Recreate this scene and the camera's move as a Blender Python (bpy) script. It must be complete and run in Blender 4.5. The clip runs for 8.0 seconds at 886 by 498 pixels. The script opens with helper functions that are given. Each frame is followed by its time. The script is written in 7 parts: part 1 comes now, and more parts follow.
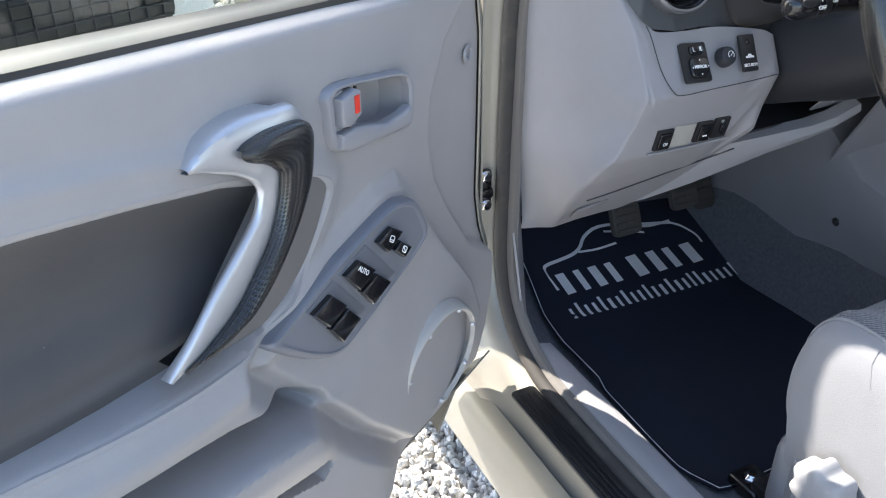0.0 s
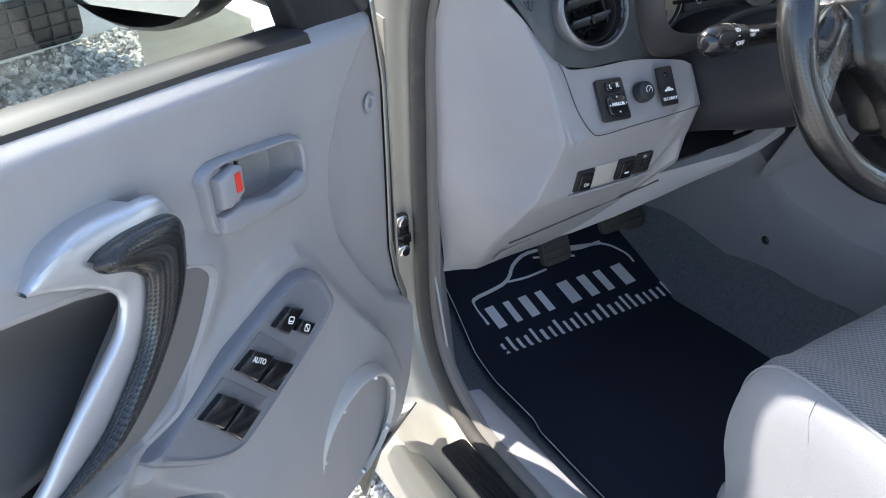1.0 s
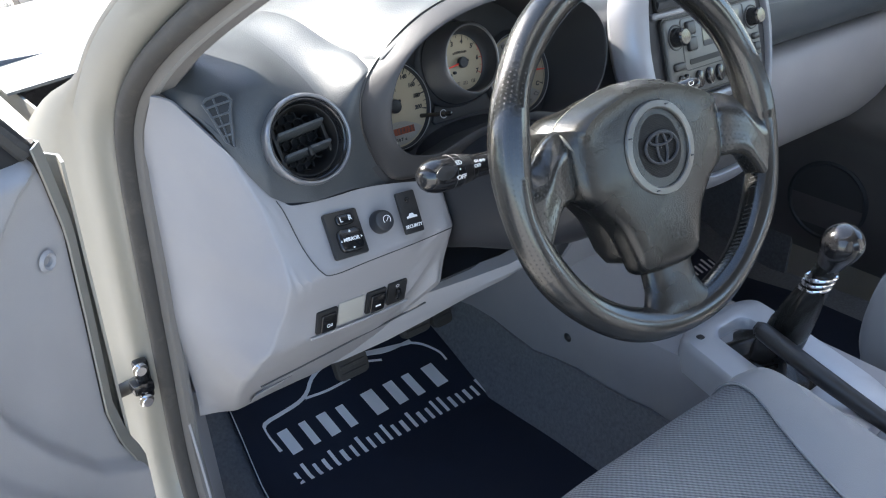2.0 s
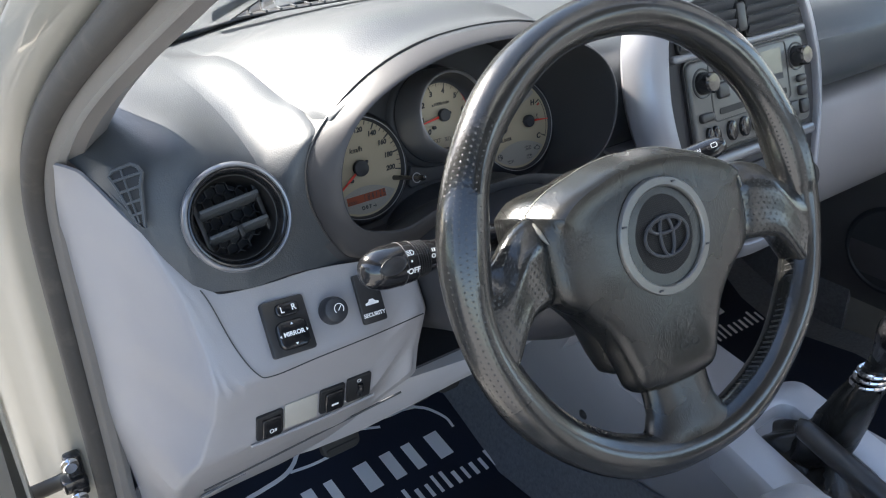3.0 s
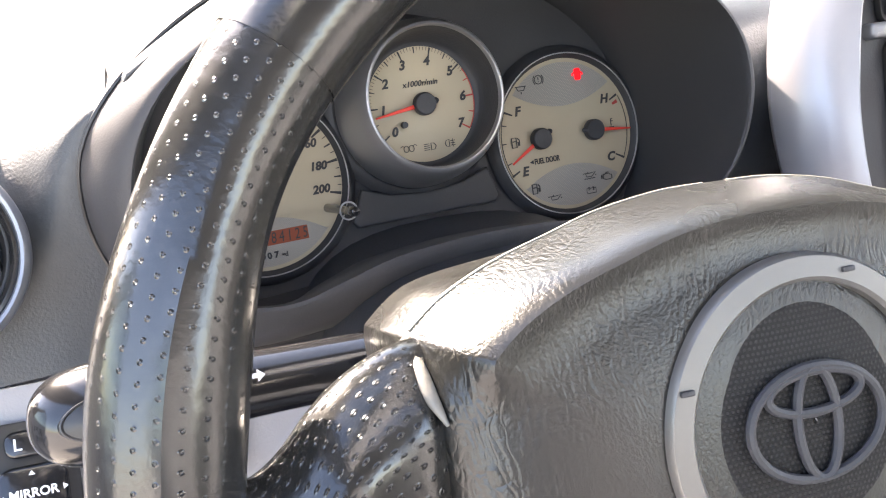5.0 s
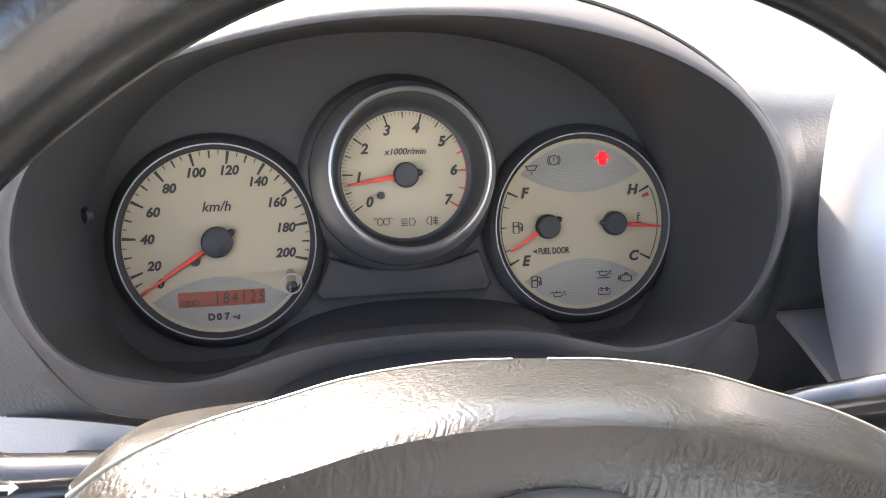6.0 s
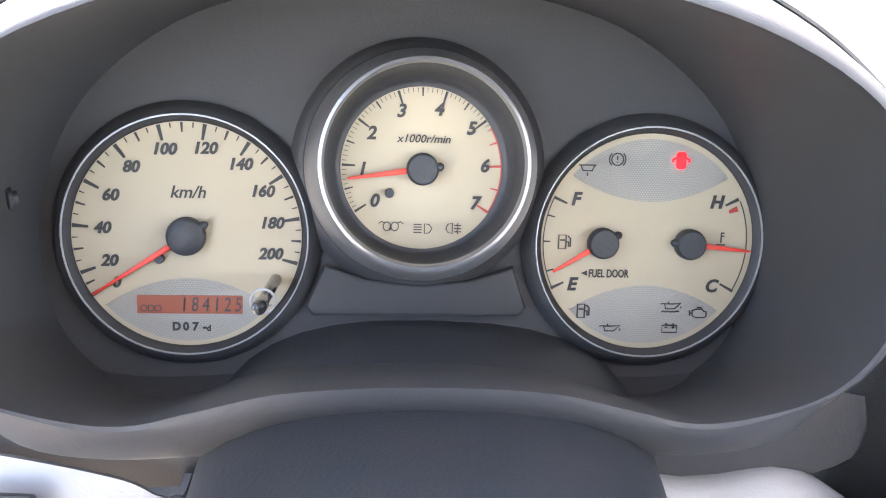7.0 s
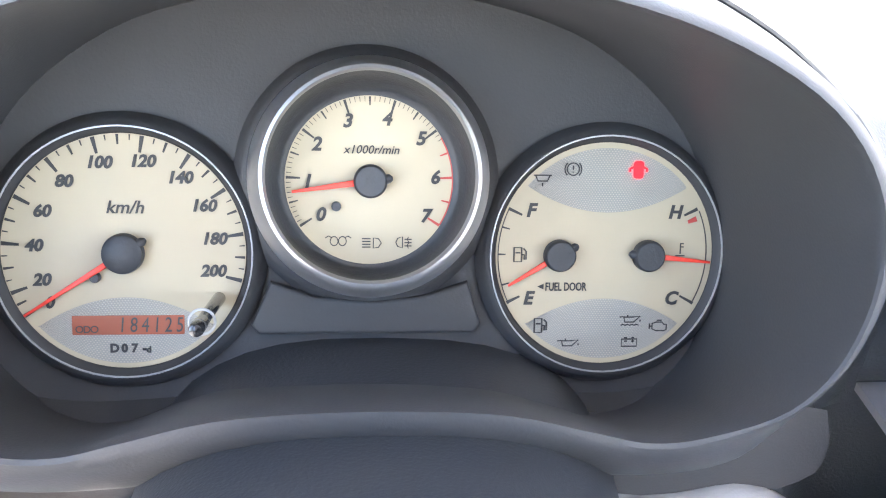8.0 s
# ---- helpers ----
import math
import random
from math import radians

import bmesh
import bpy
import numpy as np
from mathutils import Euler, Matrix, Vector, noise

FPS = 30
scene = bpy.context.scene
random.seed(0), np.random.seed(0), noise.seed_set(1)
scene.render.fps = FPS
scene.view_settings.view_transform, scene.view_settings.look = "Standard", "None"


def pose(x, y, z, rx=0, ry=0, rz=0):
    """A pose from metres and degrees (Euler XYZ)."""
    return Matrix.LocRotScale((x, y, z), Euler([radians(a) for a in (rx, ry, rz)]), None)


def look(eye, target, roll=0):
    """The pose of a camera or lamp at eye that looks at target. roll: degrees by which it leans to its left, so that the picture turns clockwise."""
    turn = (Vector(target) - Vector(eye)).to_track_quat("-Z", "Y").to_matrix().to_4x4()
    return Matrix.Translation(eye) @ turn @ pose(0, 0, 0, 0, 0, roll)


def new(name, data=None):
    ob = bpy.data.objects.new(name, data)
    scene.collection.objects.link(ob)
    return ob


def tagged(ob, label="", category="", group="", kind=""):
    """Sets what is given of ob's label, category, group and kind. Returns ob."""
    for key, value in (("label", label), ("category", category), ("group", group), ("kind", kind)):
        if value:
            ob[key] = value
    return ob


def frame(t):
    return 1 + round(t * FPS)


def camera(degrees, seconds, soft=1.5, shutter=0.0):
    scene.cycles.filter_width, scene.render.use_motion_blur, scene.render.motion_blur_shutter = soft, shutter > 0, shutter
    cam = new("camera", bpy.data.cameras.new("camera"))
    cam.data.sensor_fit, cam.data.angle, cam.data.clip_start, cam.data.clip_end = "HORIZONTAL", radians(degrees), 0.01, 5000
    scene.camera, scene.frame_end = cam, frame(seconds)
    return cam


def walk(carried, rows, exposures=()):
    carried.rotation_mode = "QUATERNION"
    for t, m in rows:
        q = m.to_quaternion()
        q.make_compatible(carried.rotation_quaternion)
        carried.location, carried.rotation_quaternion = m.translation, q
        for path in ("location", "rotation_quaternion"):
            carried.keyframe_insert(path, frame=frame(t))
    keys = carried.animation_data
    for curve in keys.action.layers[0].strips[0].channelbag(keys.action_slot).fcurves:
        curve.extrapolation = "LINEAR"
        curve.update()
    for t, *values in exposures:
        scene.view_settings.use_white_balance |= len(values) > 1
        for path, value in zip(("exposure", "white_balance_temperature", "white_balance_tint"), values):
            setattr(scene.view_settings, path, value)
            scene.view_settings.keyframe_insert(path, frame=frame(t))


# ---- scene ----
cam = camera(55.1, 8.0, soft=1.1)
PATH = [
    (0, (-1.2917, -0.5417, 1.2617), (-1.0674, -0.0801, 0.9510), -0.71),
    (0.5, (-1.2660, -0.5128, 1.2672), (-1.0425, -0.0523, 0.9542), -1.10),
    (1, (-1.2149, -0.4720, 1.2868), (-0.9561, -0.0311, 0.9727), -1.37),
    (1.5, (-1.1273, -0.4590, 1.3136), (-0.8217, -0.0460, 1.0036), -1.30),
    (2, (-0.9896, -0.4486, 1.3246), (-0.6587, -0.0393, 1.0365), -0.77),
    (2.2, (-0.9400, -0.4461, 1.3261), (-0.6138, -0.0277, 1.0459), -0.67),
    (3.3, (-0.7836, -0.3040, 1.2979), (-0.4872, 0.1348, 1.0158), -2.49),
    (3.5, (-0.7548, -0.2536, 1.2790), (-0.4613, 0.1849, 0.9933), -2.59),
    (4, (-0.6773, -0.1702, 1.2164), (-0.4037, 0.2760, 0.9230), -3.20),
    (4.5, (-0.6073, -0.1340, 1.1695), (-0.3683, 0.3428, 0.8947), -3.30),
    (5, (-0.5245, -0.1322, 1.1639), (-0.3123, 0.3685, 0.9101), -2.03),
    (5.2, (-0.4985, -0.1275, 1.1632), (-0.2961, 0.3821, 0.9196), -1.36),
    (6.3, (-0.3901, -0.0828, 1.1704), (-0.3123, 0.4633, 0.9343), 2.31),
    (6.5, (-0.3826, -0.0604, 1.1700), (-0.3159, 0.4831, 0.9248), 2.91),
    (7, (-0.3693, -0.0143, 1.1571), (-0.3172, 0.5215, 0.8921), 3.22),
    (7.5, (-0.3637, 0.0119, 1.1463), (-0.3089, 0.5516, 0.8900), 3.05),
    (8, (-0.3595, -0.0022, 1.1544), (-0.2880, 0.5341, 0.8951), 3.46),
]
walk(cam, [(t, look(eye, target, roll)) for t, eye, target, roll in PATH],
     exposures=[(0, 2.02, 6650, 12), (1, 2.0, 6450, 12), (1.5, 2.22, 6500, 12), (2, 2.3, 6450, 11), (3.5, 2.1, 6700, 13), (4, 2.28, 6850, 16), (4.5, 2.45, 7200, 19), (5.2, 3.65, 7600, 20), (6.3, 3.6, 7500, 19), (6.5, 3.8, 7450, 19), (7, 4.55, 7200, 19), (8, 4.82, 6800, 16)])

# ---------------------------------------------------------------- light
world = bpy.data.worlds.new("sky")
scene.world = world
world.use_nodes = True
wn = world.node_tree
sky = wn.nodes.new("ShaderNodeTexSky")
sky.sky_type = "NISHITA"
sky.sun_disc = False
SUN_FROM = Vector((-0.277, 0.760, 0.588)).normalized()
sky.sun_elevation = math.asin(SUN_FROM.z)
sky.sun_rotation = math.atan2(SUN_FROM.x, SUN_FROM.y)
wn.nodes["Background"].inputs["Strength"].default_value = 0.15
wn.links.new(sky.outputs["Color"], wn.nodes["Background"].inputs["Color"])
sun = new("sun", bpy.data.lights.new("sun", "SUN"))
sun.data.energy, sun.data.angle, sun.data.color = 4.5, radians(0.53), (1.0, 0.95, 0.86)
sun.matrix_world = look(SUN_FROM * 20, (0, 0, 0))

# ---------------------------------------------------------------- materials


def material(name, colour, rough=0.5, metal=0.0, grain=0.0, grain_size=0.001, vary=0.06, vary_size=0.08, coat=0.0, spec=0.5, dirt=0.0, dirt_colour=(0.3, 0.27, 0.22), dirt_size=0.03, sheen=0.0, wrinkle=0.0):
    """A surface with colour drift at one scale, grain relief at another, and optional dusty wear."""
    m = bpy.data.materials.new(name)
    m.use_nodes = True
    n, l = m.node_tree.nodes, m.node_tree.links
    b = n["Principled BSDF"]
    b.inputs["Roughness"].default_value, b.inputs["Metallic"].default_value = rough, metal
    b.inputs["Coat Weight"].default_value, b.inputs["Specular IOR Level"].default_value = coat, spec
    b.inputs["Sheen Weight"].default_value = sheen
    tc = n.new("ShaderNodeTexCoord")
    big = n.new("ShaderNodeTexNoise")
    big.inputs["Scale"].default_value, big.inputs["Detail"].default_value = 1 / vary_size, 4
    l.new(tc.outputs["Object"], big.inputs["Vector"])
    ramp = n.new("ShaderNodeMapRange")
    ramp.inputs["To Min"].default_value, ramp.inputs["To Max"].default_value = 1 - vary * 2, 1 + vary * 2
    l.new(big.outputs["Fac"], ramp.inputs["Value"])
    mul = n.new("ShaderNodeMix")
    mul.data_type, mul.blend_type = "RGBA", "MULTIPLY"
    mul.inputs["Factor"].default_value = 1.0
    mul.inputs["A"].default_value = (*colour, 1)
    l.new(ramp.outputs["Result"], mul.inputs["B"])
    out = mul.outputs["Result"]
    if dirt:
        d = n.new("ShaderNodeTexNoise")
        d.inputs["Scale"].default_value, d.inputs["Detail"].default_value, d.inputs["Roughness"].default_value = 1 / dirt_size, 8, 0.7
        l.new(tc.outputs["Object"], d.inputs["Vector"])
        dr = n.new("ShaderNodeMapRange")
        dr.inputs["From Min"].default_value, dr.inputs["From Max"].default_value = 0.52, 0.8
        dr.inputs["To Max"].default_value = dirt
        l.new(d.outputs["Fac"], dr.inputs["Value"])
        mx = n.new("ShaderNodeMix")
        mx.data_type = "RGBA"
        l.new(dr.outputs["Result"], mx.inputs["Factor"])
        l.new(out, mx.inputs["A"])
        mx.inputs["B"].default_value = (*dirt_colour, 1)
        out = mx.outputs["Result"]
    l.new(out, b.inputs["Base Color"])
    rr = n.new("ShaderNodeMapRange")
    rr.inputs["To Min"].default_value, rr.inputs["To Max"].default_value = max(0.02, rough - 0.08), min(1, rough + 0.08)
    l.new(big.outputs["Fac"], rr.inputs["Value"])
    l.new(rr.outputs["Result"], b.inputs["Roughness"])
    normal = None
    if grain:
        g = n.new("ShaderNodeTexNoise")
        g.inputs["Scale"].default_value, g.inputs["Detail"].default_value = 1 / grain_size, 3
        l.new(tc.outputs["Object"], g.inputs["Vector"])
        bp = n.new("ShaderNodeBump")
        bp.inputs["Strength"].default_value, bp.inputs["Distance"].default_value = min(1, grain), grain_size * 0.35
        l.new(g.outputs["Fac"], bp.inputs["Height"])
        normal = bp
    if wrinkle:
        w = n.new("ShaderNodeTexVoronoi")
        w.feature = "DISTANCE_TO_EDGE"
        w.inputs["Scale"].default_value = 1 / 0.0021
        mp = n.new("ShaderNodeMapping")
        mp.inputs["Scale"].default_value = (1.0, 0.22, 0.22)
        nz = n.new("ShaderNodeTexNoise")
        nz.inputs["Scale"].default_value = 60
        l.new(tc.outputs["Object"], nz.inputs["Vector"])
        ad = n.new("ShaderNodeMix")
        ad.data_type = "RGBA"
        ad.inputs["Factor"].default_value = 0.012
        l.new(tc.outputs["Object"], mp.inputs["Vector"])
        l.new(mp.outputs["Vector"], ad.inputs["A"])
        l.new(nz.outputs["Color"], ad.inputs["B"])
        l.new(ad.outputs["Result"], w.inputs["Vector"])
        b2 = n.new("ShaderNodeBump")
        b2.inputs["Distance"].default_value = 0.0007
        spread = n.new("ShaderNodeTexNoise")
        spread.inputs["Scale"].default_value = 26
        l.new(tc.outputs["Object"], spread.inputs["Vector"])
        sr = n.new("ShaderNodeMapRange")
        sr.inputs["From Min"].default_value, sr.inputs["From Max"].default_value = 0.42, 0.66
        sr.inputs["To Min"].default_value, sr.inputs["To Max"].default_value = wrinkle * 0.12, wrinkle
        l.new(spread.outputs["Fac"], sr.inputs["Value"])
        l.new(sr.outputs[0], b2.inputs["Strength"])
        l.new(w.outputs["Distance"], b2.inputs["Height"])
        if normal:
            l.new(normal.outputs["Normal"], b2.inputs["Normal"])
        normal = b2
    if normal:
        l.new(normal.outputs["Normal"], b.inputs["Normal"])
    return m


def dotted(m, cols, rows, size=0.28, colour=(0.6, 0.6, 0.55), depth=0.001, stagger=True, colour_mix=1.0):
    """Adds a regular grid of small pits, laid out in the surface's own UV, to a material."""
    n, l = m.node_tree.nodes, m.node_tree.links
    b = n["Principled BSDF"]
    tc = n.new("ShaderNodeTexCoord")
    sp = n.new("ShaderNodeSeparateXYZ")
    l.new(tc.outputs["UV"], sp.inputs[0])

    def math_node(op, a, c):
        k = n.new("ShaderNodeMath")
        k.operation = op
        for i, v in enumerate((a, c)):
            if isinstance(v, (int, float)):
                k.inputs[i].default_value = v
            elif v is not None:
                l.new(v, k.inputs[i])
        return k.outputs[0]
    u, v = math_node("MULTIPLY", sp.outputs[0], cols), math_node("MULTIPLY", sp.outputs[1], rows)
    if stagger:
        u = math_node("ADD", u, math_node("MULTIPLY", math_node("FLOORED_MODULO", math_node("FLOOR", v, None), 2), 0.5))
    fu, fv = (math_node("SUBTRACT", math_node("FRACT", k, None), 0.5) for k in (u, v))
    dist = math_node("SQRT", math_node("ADD", math_node("MULTIPLY", fu, fu), math_node("MULTIPLY", fv, fv)), None)
    pit = n.new("ShaderNodeMapRange")
    pit.inputs["From Min"].default_value, pit.inputs["From Max"].default_value = size * 0.6, size
    pit.inputs["To Min"].default_value, pit.inputs["To Max"].default_value = 1, 0
    l.new(dist, pit.inputs["Value"])
    bp = n.new("ShaderNodeBump")
    bp.invert = True
    bp.inputs["Distance"].default_value = depth
    lip = n.new("ShaderNodeMapRange")
    lip.inputs["From Min"].default_value, lip.inputs["From Max"].default_value = size, size * 1.9
    lip.inputs["To Min"].default_value, lip.inputs["To Max"].default_value = -0.15, 0
    l.new(dist, lip.inputs["Value"])
    l.new(math_node("ADD", pit.outputs[0], lip.outputs[0]), bp.inputs["Height"])
    if b.inputs["Normal"].is_linked:
        l.new(b.inputs["Normal"].links[0].from_socket, bp.inputs["Normal"])
    l.new(bp.outputs["Normal"], b.inputs["Normal"])
    old = b.inputs["Base Color"].links[0].from_socket
    mx = n.new("ShaderNodeMix")
    mx.data_type = "RGBA"
    l.new(math_node("MULTIPLY", pit.outputs[0], colour_mix), mx.inputs["Factor"])
    l.new(old, mx.inputs["A"])
    mx.inputs["B"].default_value = (*colour, 1)
    l.new(mx.outputs["Result"], b.inputs["Base Color"])
    return m


def woven(m, pitch, dark=0.45, depth=0.0010):
    """Adds a fine diagonal rib, broken by a weaker cross thread, at a real pitch in metres."""
    n, l = m.node_tree.nodes, m.node_tree.links
    b = n["Principled BSDF"]
    tc = n.new("ShaderNodeTexCoord")
    facs = []
    for turn, k, soft in ((0.0, 1.0, 0.9), (1.5708, 1.35, 0.5)):
        mp = n.new("ShaderNodeMapping")
        mp.inputs["Rotation"].default_value = (0, 0, turn)
        wv = n.new("ShaderNodeTexWave")
        wv.bands_direction = "DIAGONAL"
        wv.inputs["Scale"].default_value = 6.2832 / (10 * pitch * 1.414 * k)
        wv.inputs["Distortion"].default_value = soft
        wv.inputs["Detail"].default_value = 2
        wv.inputs["Detail Scale"].default_value = 4
        l.new(tc.outputs["Object"], mp.inputs["Vector"])
        l.new(mp.outputs["Vector"], wv.inputs["Vector"])
        facs.append(wv.outputs["Fac"])
    mixed = n.new("ShaderNodeMath")
    mixed.operation = "MULTIPLY_ADD"
    l.new(facs[1], mixed.inputs[0])
    mixed.inputs[1].default_value = 0.35
    l.new(facs[0], mixed.inputs[2])
    bp = n.new("ShaderNodeBump")
    bp.inputs["Distance"].default_value = depth
    l.new(mixed.outputs[0], bp.inputs["Height"])
    l.new(bp.outputs["Normal"], b.inputs["Normal"])
    old = b.inputs["Base Color"].links[0].from_socket
    mx = n.new("ShaderNodeMix")
    mx.data_type, mx.blend_type = "RGBA", "MULTIPLY"
    mx.inputs["Factor"].default_value = 1
    mr = n.new("ShaderNodeMapRange")
    mr.inputs["From Max"].default_value = 1.35
    mr.inputs["To Min"].default_value, mr.inputs["To Max"].default_value = dark, 1.3
    l.new(mixed.outputs[0], mr.inputs["Value"])
    l.new(old, mx.inputs["A"])
    l.new(mr.outputs[0], mx.inputs["B"])
    l.new(mx.outputs["Result"], b.inputs["Base Color"])
    return m


def glass_material(name, tint=(0.93, 0.97, 0.95), rough=0.0):
    m = bpy.data.materials.new(name)
    m.use_nodes = True
    b = m.node_tree.nodes["Principled BSDF"]
    b.inputs["Base Color"].default_value = (*tint, 1)
    b.inputs["Transmission Weight"].default_value = 1
    b.inputs["Roughness"].default_value = rough
    b.inputs["IOR"].default_value = 1.45
    return m


def glowing(name, colour, power):
    m = bpy.data.materials.new(name)
    m.use_nodes = True
    b = m.node_tree.nodes["Principled BSDF"]
    b.inputs["Base Color"].default_value = (*colour, 1)
    b.inputs["Emission Color"].default_value = (*colour, 1)
    b.inputs["Emission Strength"].default_value = power
    return m


PILLAR = material("grey brown pillar trim", (0.17, 0.16, 0.155), 0.6, grain=0.4, grain_size=0.0012, vary=0.06)
GREY = material("light grey moulded plastic", (0.285, 0.281, 0.293), 0.46, grain=0.35, grain_size=0.0012, vary=0.05, dirt=0.10, dirt_colour=(0.42, 0.40, 0.36))
DOOR_GREY = material("light grey door trim plastic", (0.335, 0.323, 0.322), 0.44, grain=0.3, grain_size=0.0012, vary=0.05, dirt=0.12, dirt_colour=(0.44, 0.41, 0.36))
DARK = material("dark grey grained dashboard", (0.058, 0.064, 0.070), 0.44, spec=0.35, grain=0.55, grain_size=0.0014, vary=0.08, dirt=0.12, dirt_colour=(0.2, 0.19, 0.17))
SHROUD = material("smooth dark column plastic", (0.024, 0.026, 0.031), 0.5, grain=0.4, grain_size=0.0015)
TUB = material("matt dark instrument surround", (0.044, 0.044, 0.047), 0.52, spec=0.35, grain=0.25, grain_size=0.0012)
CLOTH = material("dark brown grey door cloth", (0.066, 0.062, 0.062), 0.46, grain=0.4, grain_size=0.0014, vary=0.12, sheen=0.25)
LEATHER = material("black leather", (0.0085, 0.0088, 0.0083), 0.27, spec=0.54, grain=0.4, grain_size=0.0009, vary=0.12, wrinkle=0.6, dirt=0.06, dirt_colour=(0.05, 0.048, 0.04), dirt_size=0.02)
RIM_PLAIN = material("smooth black rim leather", (0.0105, 0.0108, 0.0104), 0.21, spec=0.8, grain=0.10, grain_size=0.004, vary=0.2, dirt=0.06, dirt_colour=(0.1, 0.095, 0.08), dirt_size=0.01)
PERF = material("perforated black leather", (0.0105, 0.0108, 0.0104), 0.21, spec=0.8, grain=0.10, grain_size=0.004, vary=0.2, dirt=0.06, dirt_colour=(0.1, 0.095, 0.08), dirt_size=0.01)
SILVER = material("satin grey silver plastic", (0.21, 0.215, 0.23), 0.36, metal=0.6, grain=0.1, grain_size=0.0008)
BLADE = material("bright satin silver plastic", (0.54, 0.545, 0.56), 0.36, metal=0.65, grain=0.1, grain_size=0.0008)
CONSOLE = material("pale silver console plastic", (0.50, 0.515, 0.545), 0.40, metal=0.25, grain=0.15, grain_size=0.001, vary=0.05, dirt=0.1, dirt_colour=(0.3, 0.3, 0.3))
CHROME = material("bright metal", (0.75, 0.75, 0.76), 0.12, metal=1.0)
PAINT = material("silver beige body paint", (0.30, 0.287, 0.25), 0.45, metal=0.3, coat=0.4, vary=0.04, grain=0.05, grain_size=0.0006, dirt=0.15, dirt_colour=(0.4, 0.36, 0.28))
RUBBER = material("dusty rubber seal", (0.055, 0.05, 0.045), 0.8, grain=0.5, grain_size=0.0012, dirt=0.4, dirt_colour=(0.16, 0.14, 0.11))
SEAL = material("flocked beige grey seal", (0.17, 0.155, 0.14), 0.9, grain=0.6, grain_size=0.001, sheen=0.3)
BLACK = material("black plastic", (0.02, 0.02, 0.021), 0.4, grain=0.15, grain_size=0.001)
GLOSS = material("glossy black plastic", (0.012, 0.012, 0.013), 0.16, vary=0.1, coat=0.3)
CARPET = material("grey felt carpet", (0.13, 0.135, 0.145), 0.95, grain=1.0, grain_size=0.003, vary=0.25, vary_size=0.006, sheen=0.3)
MAT = material("dark navy velour mat", (0.006, 0.0105, 0.024), 0.85, grain=0.6, grain_size=0.0012, vary=0.15, dirt=0.03, dirt_colour=(0.03, 0.03, 0.04), dirt_size=0.15)
PRINT = material("white mat print", (0.75, 0.75, 0.76), 0.8, grain=0.4, grain_size=0.001)
WHITE = material("white print", (0.85, 0.85, 0.85), 0.6)
INK = material("dark dial print", (0.03, 0.03, 0.032), 0.6)
DIAL = material("cream dial face", (0.42, 0.355, 0.25), 0.5, grain=0.05, grain_size=0.001, vary=0.03, vary_size=0.03)
DIAL_GREY = material("grey hatched dial field", (0.29, 0.277, 0.255), 0.55)
RED = material("red needle", (0.75, 0.05, 0.03), 0.4)
DARK_RED = material("dark red dial print", (0.42, 0.05, 0.04), 0.5)
LCD = material("red brown display", (0.30, 0.085, 0.05), 0.25)
TELL = glowing("lit red warning lamp", (0.9, 0.004, 0.008), 0.20)
SEAT_SIDE = material("pale grey seat cloth", (0.225, 0.229, 0.242), 0.85, grain=0.6, grain_size=0.0012, sheen=0.25, vary=0.04)
SEAT_RIB = woven(material("ribbed grey seat cloth", (0.165, 0.174, 0.19), 0.9, grain=0.4, grain_size=0.001, sheen=0.2), 0.0038)
RECLINE = material("grey seat base plastic", (0.29, 0.295, 0.31), 0.55, grain=0.3, grain_size=0.0012)
STONE = material("pale crushed limestone", (0.62, 0.60, 0.56), 0.85, grain=0.7, grain_size=0.004, vary=0.3, vary_size=0.02)
GROUND = material("fine grey gravel bed", (0.42, 0.40, 0.37), 0.95, grain=1.0, grain_size=0.02, vary=0.4, vary_size=0.015)
WHITE_PAINT = material("white car paint", (0.8, 0.8, 0.8), 0.25, coat=0.6)
GLASS = glass_material("clear glass")
TINTED = glass_material("tinted side glass", (0.52, 0.58, 0.54))
LENS = glass_material("clear dial lens", (0.97, 0.97, 0.97))
stone_nodes = STONE.node_tree
isl = stone_nodes.nodes.new("ShaderNodeNewGeometry")
hsv = stone_nodes.nodes.new("ShaderNodeMapRange")
hsv.inputs["To Min"].default_value, hsv.inputs["To Max"].default_value = 0.55, 1.35
stone_nodes.links.new(isl.outputs["Random Per Island"], hsv.inputs["Value"])
smx = stone_nodes.nodes.new("ShaderNodeMix")
smx.data_type, smx.blend_type = "RGBA", "MULTIPLY"
smx.inputs["Factor"].default_value = 1
sb = stone_nodes.nodes["Principled BSDF"]
stone_nodes.links.new(sb.inputs["Base Color"].links[0].from_socket, smx.inputs["A"])
stone_nodes.links.new(hsv.outputs[0], smx.inputs["B"])
stone_nodes.links.new(smx.outputs["Result"], sb.inputs["Base Color"])

# ---------------------------------------------------------------- mesh helpers
BASE = {}


def thing(name, at, label, category, group="", kind=""):
    ob = new(name)
    ob.empty_display_size = 0.02
    ob.location = at
    BASE[ob.name] = Vector(at)
    return tagged(ob, label, category, group, kind)


